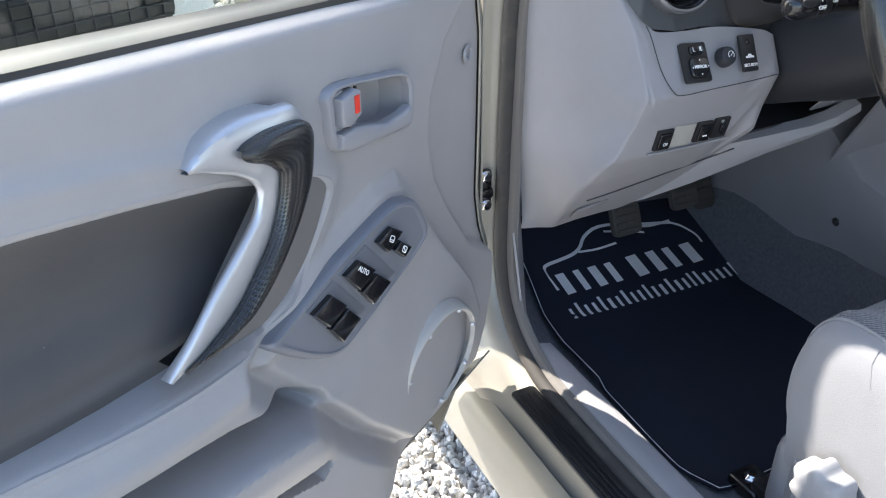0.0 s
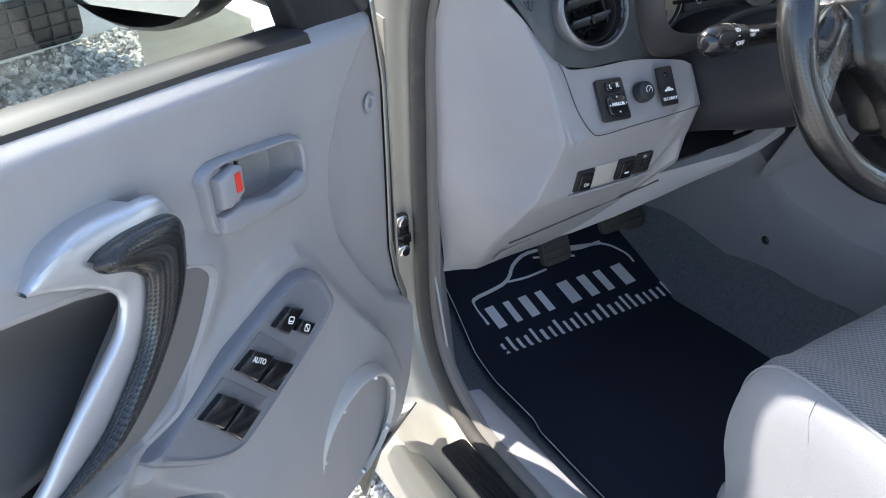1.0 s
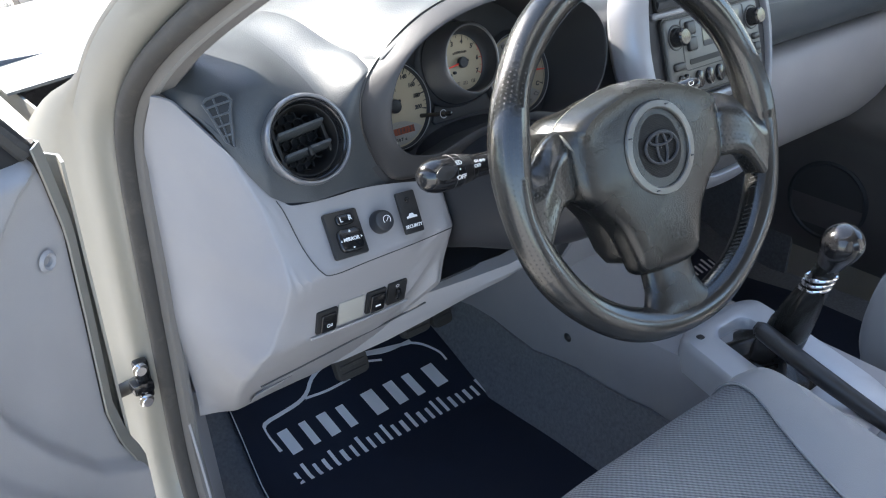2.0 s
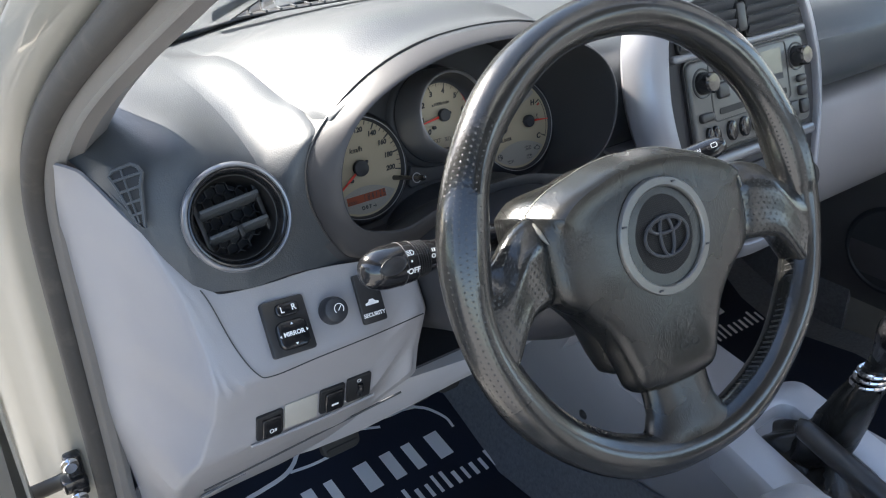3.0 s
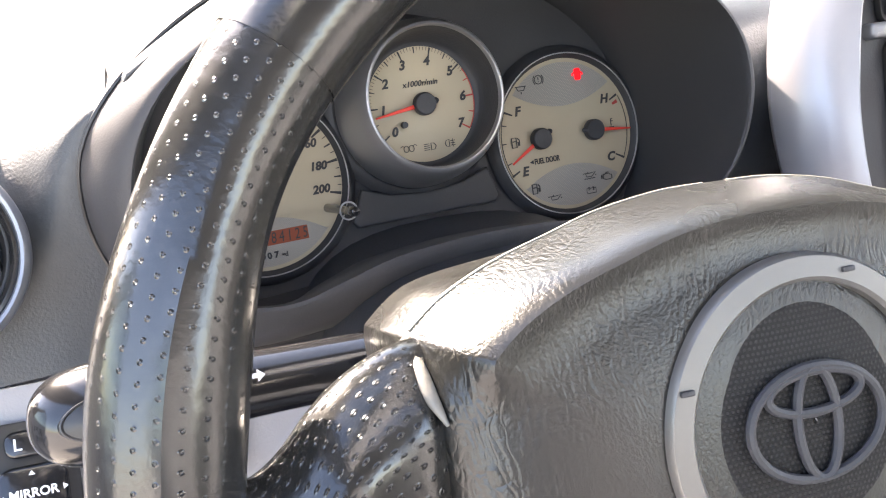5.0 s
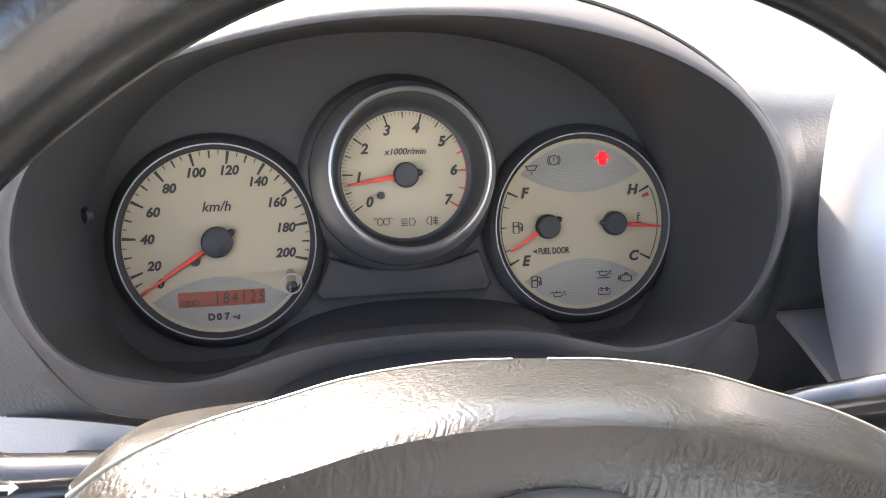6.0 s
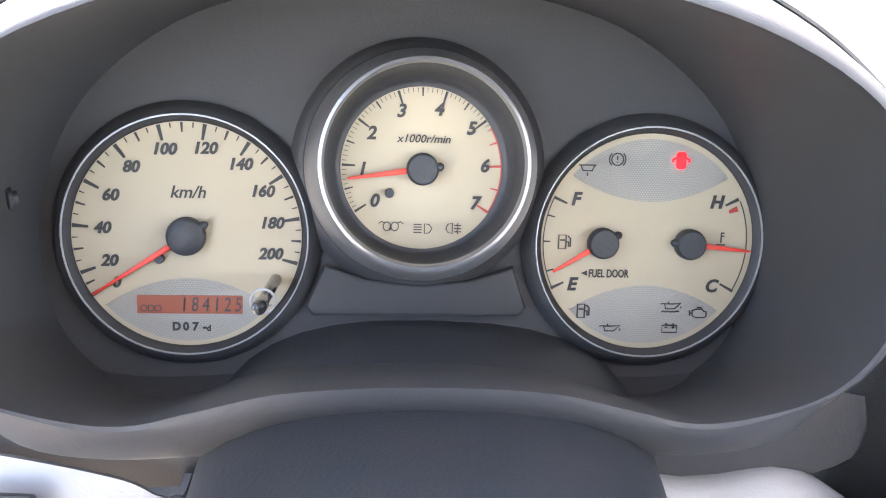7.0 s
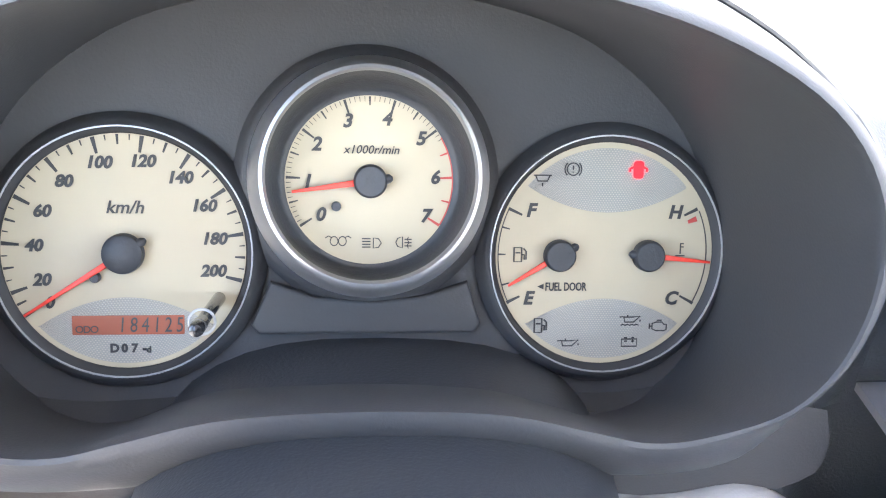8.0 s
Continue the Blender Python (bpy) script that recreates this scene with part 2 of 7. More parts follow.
def part(name, bm, mat, parent=None, label="", m=None, smooth=True, kind="", category=""):
    """Links a bmesh, given in world places, as one mesh under a thing or a part."""
    base = BASE[parent.name] if parent else Vector((0, 0, 0))
    if m is not None:
        bm.transform(m)
    if bm.faces:
        bmesh.ops.recalc_face_normals(bm, faces=bm.faces)
    bm.transform(Matrix.Translation(-base))
    me = bpy.data.meshes.new(name)
    bm.to_mesh(me)
    bm.free()
    if smooth:
        me.shade_smooth()
        me.set_sharp_from_angle(angle=radians(38))
    ob = new(name, me)
    if mat:
        me.materials.append(mat)
    if parent:
        ob.parent = parent
    BASE[ob.name] = base
    return tagged(ob, label, category, "", kind)


def basis(o, x, y):
    """A frame at o with the given x axis and a y axis made square to it."""
    x = Vector(x).normalized()
    y = Vector(y)
    y = (y - y.dot(x) * x).normalized()
    z = x.cross(y)
    m = Matrix((x, y, z)).transposed().to_4x4()
    m.translation = Vector(o)
    return m


def grid(rows, ring=False, loop=False, caps=False):
    """Quads between rows of points. ring: each row closes; loop: the last row meets the first. Carries a UV along both ways."""
    bm = bmesh.new()
    uv = bm.loops.layers.uv.new("UVMap")
    vs = [[bm.verts.new(p) for p in r] for r in rows]
    nr, nc = len(vs), len(vs[0])
    for i in range(nr if loop else nr - 1):
        for j in range(nc if ring else nc - 1):
            a, b2 = (i + 1) % nr, (j + 1) % nc
            f = bm.faces.new((vs[i][j], vs[i][b2], vs[a][b2], vs[a][j]))
            for lp, (uu, vv) in zip(f.loops, ((i, j), (i, j + 1), (i + 1, j + 1), (i + 1, j))):
                lp[uv].uv = (uu / max(1, nr - (0 if loop else 1)), vv / max(1, nc - (0 if ring else 1)))
    if caps and ring and not loop:
        bm.faces.new(vs[0][::-1])
        bm.faces.new(vs[-1])
    return bm


def curve(pts, n, closed=False):
    """n points along a smooth line through the given ones."""
    p = [Vector(q) for q in pts]
    k = len(p)
    segs = k if closed else k - 1
    out = []
    for s in range(n):
        t = s / n * segs if closed else s / (n - 1) * segs
        i = min(int(t), segs - 1)
        f = t - i
        if closed:
            a, b2, c, d = (p[(i + q) % k] for q in (-1, 0, 1, 2))
        else:
            b2, c = p[i], p[i + 1]
            a = p[i - 1] if i else b2 * 2 - c
            d = p[i + 2] if i + 2 < k else c * 2 - b2
        out.append(0.5 * ((2 * b2) + (c - a) * f + (2 * a - 5 * b2 + 4 * c - d) * f * f + (3 * b2 - a - 3 * c + d) * f ** 3))
    return out


def tube(pts, radius, sides=10, n=0, closed=False, flat=1.0, caps=True):
    """A swept round bar. radius: a number, or one per given point."""
    rad = [radius] * len(pts) if isinstance(radius, (int, float)) else list(radius)
    if n:
        rr = curve([(r, 0, 0) for r in rad], n, closed)
        rad = [r.x for r in rr]
        pts = curve(pts, n, closed)
    pts = [Vector(p) for p in pts]
    rows, up = [], None
    for i, p in enumerate(pts):
        a = pts[i - 1] if (i or closed) else p
        b2 = pts[(i + 1) % len(pts)] if (i + 1 < len(pts) or closed) else p
        d = (b2 - a).normalized()
        if up is None:
            up = Vector((0, 0, 1)) if abs(d.z) < 0.9 else Vector((0, 1, 0))
        s = d.cross(up).normalized()
        up = s.cross(d).normalized()
        rows.append([p + rad[i] * (math.cos(k) * s + flat * math.sin(k) * up) for k in (2 * math.pi * q / sides for q in range(sides))])
    return grid(rows, ring=True, loop=closed, caps=caps)


def prism(outline, depth, bevel=0.0, seg=2, z0=0.0):
    """A flat plate from an outline in x and y, depth thick, with a rounded upper edge."""
    bm = bmesh.new()
    vs = [bm.verts.new((p[0], p[1], z0)) for p in outline]
    f = bm.faces.new(vs)
    if f.normal.z < 0:
        f.normal_flip()
    top = bmesh.ops.extrude_face_region(bm, geom=[f])
    tv = [g for g in top["geom"] if isinstance(g, bmesh.types.BMVert)]
    bmesh.ops.translate(bm, vec=(0, 0, depth), verts=tv)
    if bevel:
        tv = set(tv)
        edges = [e for e in bm.edges if e.verts[0] in tv and e.verts[1] in tv]
        bmesh.ops.bevel(bm, geom=edges, offset=bevel, segments=seg, profile=0.5, affect="EDGES")
    return bm


def rounded(w, h, r, n=5, cx=0.0, cy=0.0):
    """The outline of a rectangle with round corners."""
    out = []
    for sx, sy, a0 in ((1, 1, 0), (-1, 1, 90), (-1, -1, 180), (1, -1, 270)):
        for k in range(n + 1):
            a = radians(a0 + 90 * k / n)
            out.append((cx + sx * (w / 2 - r) + r * math.cos(a), cy + sy * (h / 2 - r) + r * math.sin(a)))
    return out


def ellipse(rx, ry, n=48, cx=0.0, cy=0.0, power=2.0):
    out = []
    for k in range(n):
        c, s = math.cos(2 * math.pi * k / n), math.sin(2 * math.pi * k / n)
        out.append((cx + rx * math.copysign(abs(c) ** (2 / power), c), cy + ry * math.copysign(abs(s) ** (2 / power), s)))
    return out


def box(w, d, h, bevel=0.0, seg=2, at=(0, 0, 0)):
    bm = bmesh.new()
    bmesh.ops.create_cube(bm, size=1)
    bmesh.ops.scale(bm, vec=(w, d, h), verts=bm.verts)
    if bevel:
        bmesh.ops.bevel(bm, geom=list(bm.edges), offset=bevel, segments=seg, profile=0.5, affect="EDGES")
    bmesh.ops.translate(bm, vec=at, verts=bm.verts)
    return bm


def lathe(profile, n=48, caps=False):
    """A turned form about z from (radius, height) pairs."""
    return grid([[(r * math.cos(2 * math.pi * k / n), r * math.sin(2 * math.pi * k / n), z) for k in range(n)] for r, z in profile], ring=True, caps=caps)


def disc(r, z=0.0, n=48):
    bm = bmesh.new()
    bm.faces.new([bm.verts.new((r * math.cos(2 * math.pi * k / n), r * math.sin(2 * math.pi * k / n), z)) for k in range(n)])
    return bm


def join(*bms):
    out = bms[0]
    for b2 in bms[1:]:
        me = bpy.data.meshes.new("tmp")
        b2.to_mesh(me)
        b2.free()
        out.from_mesh(me)
        bpy.data.meshes.remove(me)
    return out


def lettering(text, size, m, thick=0.0002, slant=0.0, bold=0.0, align="CENTER"):
    """A text in the built-in font as a bmesh, centred on the frame m, lying in its x and y."""
    c = bpy.data.curves.new("txt", "FONT")
    c.body, c.size, c.align_x, c.align_y = text, size, align, "CENTER"
    c.extrude, c.shear, c.offset, c.resolution_u = thick, slant, bold, 3
    ob = bpy.data.objects.new("txt", c)
    me = bpy.data.meshes.new_from_object(ob)
    bm = bmesh.new()
    bm.from_mesh(me)
    bpy.data.objects.remove(ob)
    bpy.data.curves.remove(c)
    bpy.data.meshes.remove(me)
    bm.transform(m)
    return bm


def stroke(pts, w, z=0.0, closed=False, h=0.0003):
    """A flat line of width w through points in x and y."""
    p = [Vector((q[0], q[1], 0)) for q in pts]
    rows = []
    for i, q in enumerate(p):
        a = p[i - 1] if (i or closed) else q
        b2 = p[(i + 1) % len(p)] if (i + 1 < len(p) or closed) else q
        d = (b2 - a).normalized()
        s = Vector((-d.y, d.x, 0)) * w / 2
        rows.append([q + s + Vector((0, 0, z)), q + s + Vector((0, 0, z + h)), q - s + Vector((0, 0, z + h)), q - s + Vector((0, 0, z))])
    return grid(rows, ring=True, loop=closed, caps=not closed)


def thick(bm, t):
    bmesh.ops.recalc_face_normals(bm, faces=bm.faces)
    bmesh.ops.solidify(bm, geom=list(bm.faces), thickness=t)
    return bm


def lerp(table, x):
    """A value read from (x, value) pairs, straight between them."""
    if x <= table[0][0]:
        return table[0][1]
    for (a, u), (b2, v) in zip(table, table[1:]):
        if x <= b2:
            return u + (v - u) * (x - a) / (b2 - a)
    return table[-1][1]


def step(a, b2, x):
    t = max(0, min(1, (x - a) / (b2 - a)))
    return t * t * (3 - 2 * t)

# ---------------------------------------------------------------- ground
bm = bmesh.new()
bm.faces.new([bm.verts.new(p) for p in ((-300, -300, -0.012), (300, -300, -0.012), (300, 300, -0.012), (-300, 300, -0.012))])
ground = part("ground", bm, GROUND, kind="structure", label="pale gravel ground of a car yard", smooth=False)


def stones(x0, x1, y0, y1, size, count, seed):
    """Crushed stone lying in a patch: squashed, chipped lumps."""
    rnd = random.Random(seed)
    verts, faces = [], []
    shape = bmesh.new()
    bmesh.ops.create_icosphere(shape, subdivisions=1, radius=1)
    shape.verts.ensure_lookup_table()
    sv = [v.co.copy() for v in shape.verts]
    sf = [[v.index for v in f.verts] for f in shape.faces]
    shape.free()
    for k in range(count):
        s = size * rnd.uniform(0.55, 1.25)
        e = Euler((rnd.uniform(0, 6.3), rnd.uniform(0, 6.3), rnd.uniform(0, 6.3)))
        q = e.to_matrix()
        ax = Vector((s * rnd.uniform(0.8, 1.2), s * rnd.uniform(0.55, 1.0), s * rnd.uniform(0.4, 0.75)))
        o = Vector((rnd.uniform(x0, x1), rnd.uniform(y0, y1), rnd.uniform(-0.012, s * 0.45)))
        b0 = len(verts)
        for v in sv:
            c = Vector((v.x * ax.x, v.y * ax.y, v.z * ax.z)) * rnd.uniform(0.75, 1.12)
            verts.append(o + q @ c)
        faces += [[b0 + i for i in f] for f in sf]
    me = bpy.data.meshes.new("gravel")
    me.from_pydata(verts, [], faces)
    me.materials.append(STONE)
    ob = new("gravel", me)
    return tagged(ob, "loose pale crushed limestone gravel beside the car", "gravel", "", "stuff")


stones(-1.25, -0.45, -0.1, 1.25, 0.0125, 15000, 3)
stones(-3.2, 1.4, 1.25, 6.5, 0.02, 22000, 5)

# ---------------------------------------------------------------- car shell: pillar, sill, seals
# The front edge of the door opening as a line (x, y, z) from the sill to the roof.
APERTURE = [(-0.738, -1.05, 0.452), (-0.738, -0.3, 0.450), (-0.738, 0.16, 0.450), (-0.735, 0.28, 0.458), (-0.728, 0.365, 0.495), (-0.722, 0.408, 0.57),
            (-0.718, 0.416, 0.70), (-0.716, 0.416, 0.84), (-0.714, 0.412, 0.97), (-0.711, 0.392, 1.035), (-0.706, 0.335, 1.092), (-0.697, 0.225, 1.160), (-0.675, 0.03, 1.262), (-0.635, -0.22, 1.400), (-0.60, -0.42, 1.505), (-0.585, -0.62, 1.56), (-0.58, -1.05, 1.60)]
AP = curve(APERTURE, 90)
OPEN_MID = Vector((0, -0.35, 0.98))


def along(offsets, a=0, b2=None):
    """A surface that follows the door opening: rows of (outward in x, away from the opening) offsets."""
    rows = []
    pts = AP[a:b2]
    for i, p in enumerate(pts):
        d = (pts[min(i + 1, len(pts) - 1)] - pts[max(i - 1, 0)])
        d.x = 0
        d.normalize()
        away = Vector((0, d.z, -d.y))
        if away.dot(Vector((0, p.y, p.z)) - OPEN_MID) < 0:
            away = -away
        top = step(0.97, 1.06, p.z)
        rows.append([p + Vector((-(ox + (min(ox, 0.040 + 0.06 * ox) - ox) * top), 0, 0)) + away * (oa + (min(oa, 0.034 + 0.06 * oa) - oa) * top) for ox, oa in offsets])
    return rows


car_body = thing("bodywork", (0, -0.3, 0), "silver beige bodywork around the open doorway", "bodywork", kind="structure")
part("door_jamb", thick(grid(along([(-0.02, 0.03), (-0.012, 0.012), (0.0, 0.008), (0.012, 0.010), (0.03, 0.016), (0.044, 0.034), (0.05, 0.05), (0.062, 0.058), (0.075, 0.075), (0.082, 0.11)])), 0.002), PAINT, car_body, "painted metal door jamb and sill")
part("door_seal", grid(along([(0.010 + 0.0105 * math.cos(k), 0.0105 * math.sin(k)) for k in [6.2832 * i / 10 for i in range(10)]]), ring=True, caps=True), RUBBER, car_body, "dark rubber door seal")
part("seal_trim", grid(along([(-0.006 + 0.011 * math.cos(k), -0.002 + 0.013 * math.sin(k)) for k in [6.2832 * i / 10 for i in range(10)]]), ring=True, caps=True), SEAL, car_body, "flocked beige grey edge trim")
# outer sill, wing and pillar skin
part("outer_sill", thick(grid([[(-0.80, y, 0.40), (-0.818, y, 0.385), (-0.83, y, 0.35), (-0.825, y, 0.28), (-0.78, y, 0.24)] for y in (-1.5, -0.6, 0.0, 0.3, 0.5)]), 0.003), PAINT, car_body)
part("front_wing", thick(grid([[(x0 + (x1 - x0) * q, y, 0.26 + (zt - 0.26) * f) for x0, x1, y, zt in ((-0.80, -0.775, 0.50, 0.995), (-0.845, -0.775, 0.56, 0.990), (-0.865, -0.768, 0.75, 0.982), (-0.86, -0.765, 1.2, 0.955), (-0.82, -0.762, 1.6, 0.885))] for f, q in ((0, 0), (0.3, 0), (0.6, 0), (0.85, 0.0), (0.95, 0.12), (0.985, 0.45), (1.0, 1.0))]), 0.003), PAINT, car_body)
part("bonnet", thick(grid([[(x, y, 1.035 - 0.10 * ((y - 0.72) / 0.9) ** 2 - 0.05 * (x / 0.75) ** 2) for x in (-0.76, -0.4, 0, 0.4, 0.76)] for y in (0.72, 0.9, 1.1, 1.3, 1.6)]), 0.004), PAINT, car_body)
part("pillar_skin", thick(grid([[p + Vector((-0.040, 0.0, 0)) + Vector((0, 0.026, 0.022)), p + Vector((-0.030, 0.045, 0.042)), p + Vector((0.02, 0.075, 0.065)), p + Vector((0.045, 0.06, 0.045))] for p in AP[50:86]]), 0.003), PAINT, car_body)
part("pillar_trim", thick(grid([[p + Vector((0.004, -0.004, -0.006)), p + Vector((0.022, -0.006, -0.01)), p + Vector((0.045, 0.006, 0.0)), p + Vector((0.058, 0.032, 0.018)), p + Vector((0.056, 0.058, 0.04))] for p in AP[49:86]]), 0.003), PILLAR, car_body, "grey brown plastic windscreen pillar trim")
part("roof", thick(grid([[(x, y, 1.66 - 0.05 * (x / 0.6) ** 2 - (0.10 if y > -0.35 else 0.0)) for x in (-0.64, -0.3, 0, 0.3, 0.64)] for y in (-2.2, -1.2, -0.6, -0.36)]), 0.03), PAINT, car_body)
part("cowl_side", thick(grid([[(-0.745, y, z) for y in (0.435, 0.55, 0.7, 0.88)] for z in (0.30, 0.6, 0.9, 0.975)]), 0.004), PAINT, car_body, "body side panel ahead of the door")
part("roof_rail", thick(grid([[p + Vector((0, 0.02, 0.01)), p + Vector((-0.06, 0.03, 0.05)), p + Vector((-0.02, 0.03, 0.11))] for p in AP[76:]]), 0.004), PAINT, car_body)
part("far_pillar", tube([(0.66, 0.50, 1.06), (0.64, 0.20, 1.20), (0.60, -0.15, 1.42), (0.56, -0.42, 1.60)], 0.032, n=12), GREY, car_body, "grey plastic windscreen pillar trim")
part("rear_wall", thick(grid([[(x, -2.15, z) for x in (-0.72, 0, 0.72)] for z in (0.3, 0.9, 1.2)]), 0.03), GREY, car_body)
part("centre_pillar", thick(grid([[(-0.76, -1.05, 0.45), (-0.74, -0.99, 0.45)], [(-0.76, -1.05, 1.0), (-0.74, -0.98, 1.0)], [(-0.64, -1.05, 1.60), (-0.62, -0.95, 1.60)]]), 0.05), PAINT, car_body)
part("rear_side", thick(grid([[(-0.80, y, z) for z in (0.3, 0.7, 1.0)] for y in (-2.2, -1.5, -1.05)]), 0.03), PAINT, car_body)
part("header", thick(grid([[(x, -0.36, 1.56), (x, -0.42, 1.62), (x, -0.40, 1.64)] for x in (-0.62, 0, 0.62)]), 0.01), GREY, car_body)
# black sill plate with grooves
plate = part("sill_plate", prism(rounded(0.040, 0.85, 0.008), 0.004, 0.0015), BLACK, car_body, "black ribbed plastic sill plate", m=Matrix.Translation((-0.779, -0.165, 0.4485)))
for k in range(4):
    part("rib", box(0.003, 0.82, 0.003, 0.0008, at=(-0.790 + 0.0075 * k, -0.165, 0.4535)), BLACK, plate)
# door check strap and hinge bracket
part("check_strap", tube([(-0.752, 0.438, 0.688), (-0.775, 0.455, 0.672), (-0.86, 0.47, 0.66)], 0.005, n=8, flat=1.8), BLACK, car_body, "black door check arm")
part("check_bracket", join(box(0.018, 0.014, 0.055, 0.004, at=(-0.752, 0.427, 0.697)), box(0.026, 0.02, 0.016, 0.004, at=(-0.756, 0.424, 0.690))), GLOSS, car_body, "greasy dark check bracket")
for z in (0.674, 0.72):
    part("bolt", lathe([(0.0, 0.006), (0.006, 0.006), (0.007, 0.003), (0.009, 0.0015), (0.009, 0)], 12), CHROME, car_body, m=basis((-0.757, 0.414, z), (1, 0, 0), (0, 0, 1)))

# windscreen
screen = thing("windscreen", (0, 0.5, 1.1), "clear windscreen with a dark edge band", "windscreen", kind="structure")
SCREEN = []
for k in range(9):
    f = k / 8
    row = []
    for i in range(13):
        s = i / 6 - 1
        w = 0.62 - 0.06 * f
        row.append((w * s + (-0.0), 0.72 - 0.17 * abs(s) ** 2.2 - 0.93 * f - 0.02 * f * f, 1.085 - 0.01 * abs(s) + 0.50 * f))
    SCREEN.append(row)
pane = part("pane", grid(SCREEN), GLASS, screen)
pane.visible_shadow = False
part("edge_band", thick(grid([[Vector(p) + Vector((0, -0.002, 0.004)) for p in SCREEN[0]], [Vector(p) * 0.93 + Vector(q) * 0.07 + Vector((0, -0.002, 0.004)) for p, q in zip(SCREEN[0], SCREEN[1])]]), 0.002), BLACK, screen, "black windscreen edge band")

# ---------------------------------------------------------------- floor, sill trim, tunnel


def floor_z(x, y):
    z = 0.335 + 0.42 * max(0, y - 0.47) - 0.02 * max(0, -y)
    side = -0.13 * (x + 0.30) * min(1, max(0.15, (y - 0.05) / 0.5))
    return z + side


floor = part("floor", thick(grid([[(x, y, (floor_z(x, y) if x < -0.05 else floor_z(-0.05, y)) - 0.012 + 0.5 * max(0, y - 0.70)) for x in [-0.72 + 0.06 * i for i in range(25)]] for y in [-2.2, -1.2, -0.5] + [-0.3 + 0.08 * j for j in range(16)]]), -0.01), CARPET, kind="structure", label="grey felt carpet on the car floor")
part("firewall", thick(grid([[(x, 0.88, z) for x in (-0.74, 0, 0.74)] for z in (0.3, 0.7, 0.99)]), 0.02), CARPET, kind="structure", label="dark felt bulkhead behind the dashboard")
part("far_kick_wall", thick(grid([[(0.725, y, z) for y in (0.38, 0.6, 0.90)] for z in (0.28, 0.6, 1.08)]), 0.02), CARPET, kind="structure", label="dark felt side wall of the passenger footwell")
sill_trim = thing("sill_trim", (-0.70, 0.1, 0.42), "light grey plastic sill and kick panel trim", "trim", kind="structure")
part("scuff_cover", thick(grid([[(-0.733, y, 0.452), (-0.727, y, 0.466), (-0.712, y, 0.471), (-0.694, y, 0.466), (-0.682, y, 0.448), (-0.672, y, 0.39), (-0.668, y, 0.31)] for y in [-1.2, -0.5, -0.1, 0.1, 0.2, 0.27, 0.318]]), 0.003), GREY, sill_trim)
KICK = []
for z in [0.31 + 0.033 * k for k in range(11)]:
    f = (z - 0.31) / 0.33
    KICK.append([(-0.722 + 0.004 * f, 0.324 + 0.082 * f ** 1.3, z), (-0.712, 0.335 + 0.085 * f, z + 0.004), (-0.696 + 0.01 * f, 0.36 + 0.08 * f, z), (-0.680, 0.42 + 0.05 * f, z), (-0.672, 0.55, z), (-0.665, 0.80, z)])
part("kick_panel", thick(grid(KICK), 0.003), GREY, sill_trim)
tunnel = thing("centre_tunnel", (0.0, 0.3, 0.35), "grey plastic lower centre console side", "console", kind="structure")
TUN = []
for y in [-0.6 + 0.06 * k for k in range(25)]:
    top = lerp([(-0.6, 0.60), (0.10, 0.605), (0.18, 0.60), (0.30, 0.62), (0.40, 0.70), (0.55, 0.78), (0.85, 0.86)], y)
    spread = lerp([(-0.6, 0.0), (0.2, 0.0), (0.5, 0.012), (0.85, 0.03)], y)
    TUN.append([(-0.078 - spread - 0.015, y, 0.30), (-0.088 - spread, y, 0.42), (-0.100 - spread, y, 0.50), (-0.104 - spread * 0.6, y, top - 0.03), (-0.098, y, top - 0.008), (-0.08, y, top), (0.0, y, top + 0.004), (0.08, y, top), (0.10, y, top - 0.02), (0.10, y, 0.30)])
part("console_side", thick(grid(TUN), 0.003), GREY, tunnel)
part("screw", lathe([(0, 0.003), (0.004, 0.003), (0.0065, 0.001), (0.008, 0.0)], 16), BLACK, tunnel, m=basis((-0.1055, 0.322, 0.523), (0, -1, 0), (0, 0, 1)))
part("carpet_edge", thick(grid([[(-0.106 - 0.02 * max(0, y - 0.3), y, lerp([(-0.1, 0.47), (0.14, 0.478), (0.27, 0.471), (0.41, 0.458), (0.55, 0.475), (0.75, 0.52)], y) + 0.004 * math.sin(k * 1.7)), (-0.112, y, floor_z(-0.06, y) + 0.08), (-0.142, y, floor_z(-0.13, y) + 0.002)] for k, y in enumerate([-0.1 + 0.05 * q for q in range(18)])]), 0.006), CARPET, tunnel, "grey felt carpet climbing the tunnel")
# footwell duct behind the pedals
part("toe_board", thick(grid([[(x, 0.70, floor_z(x, 0.70) + 0.0), (x, 0.80, 0.52), (x, 0.86, 0.70)] for x in (-0.66, -0.4, -0.12)]), 0.006), CARPET, kind="structure", label="dark felt toe board behind the pedals")

# ---------------------------------------------------------------- floor mats


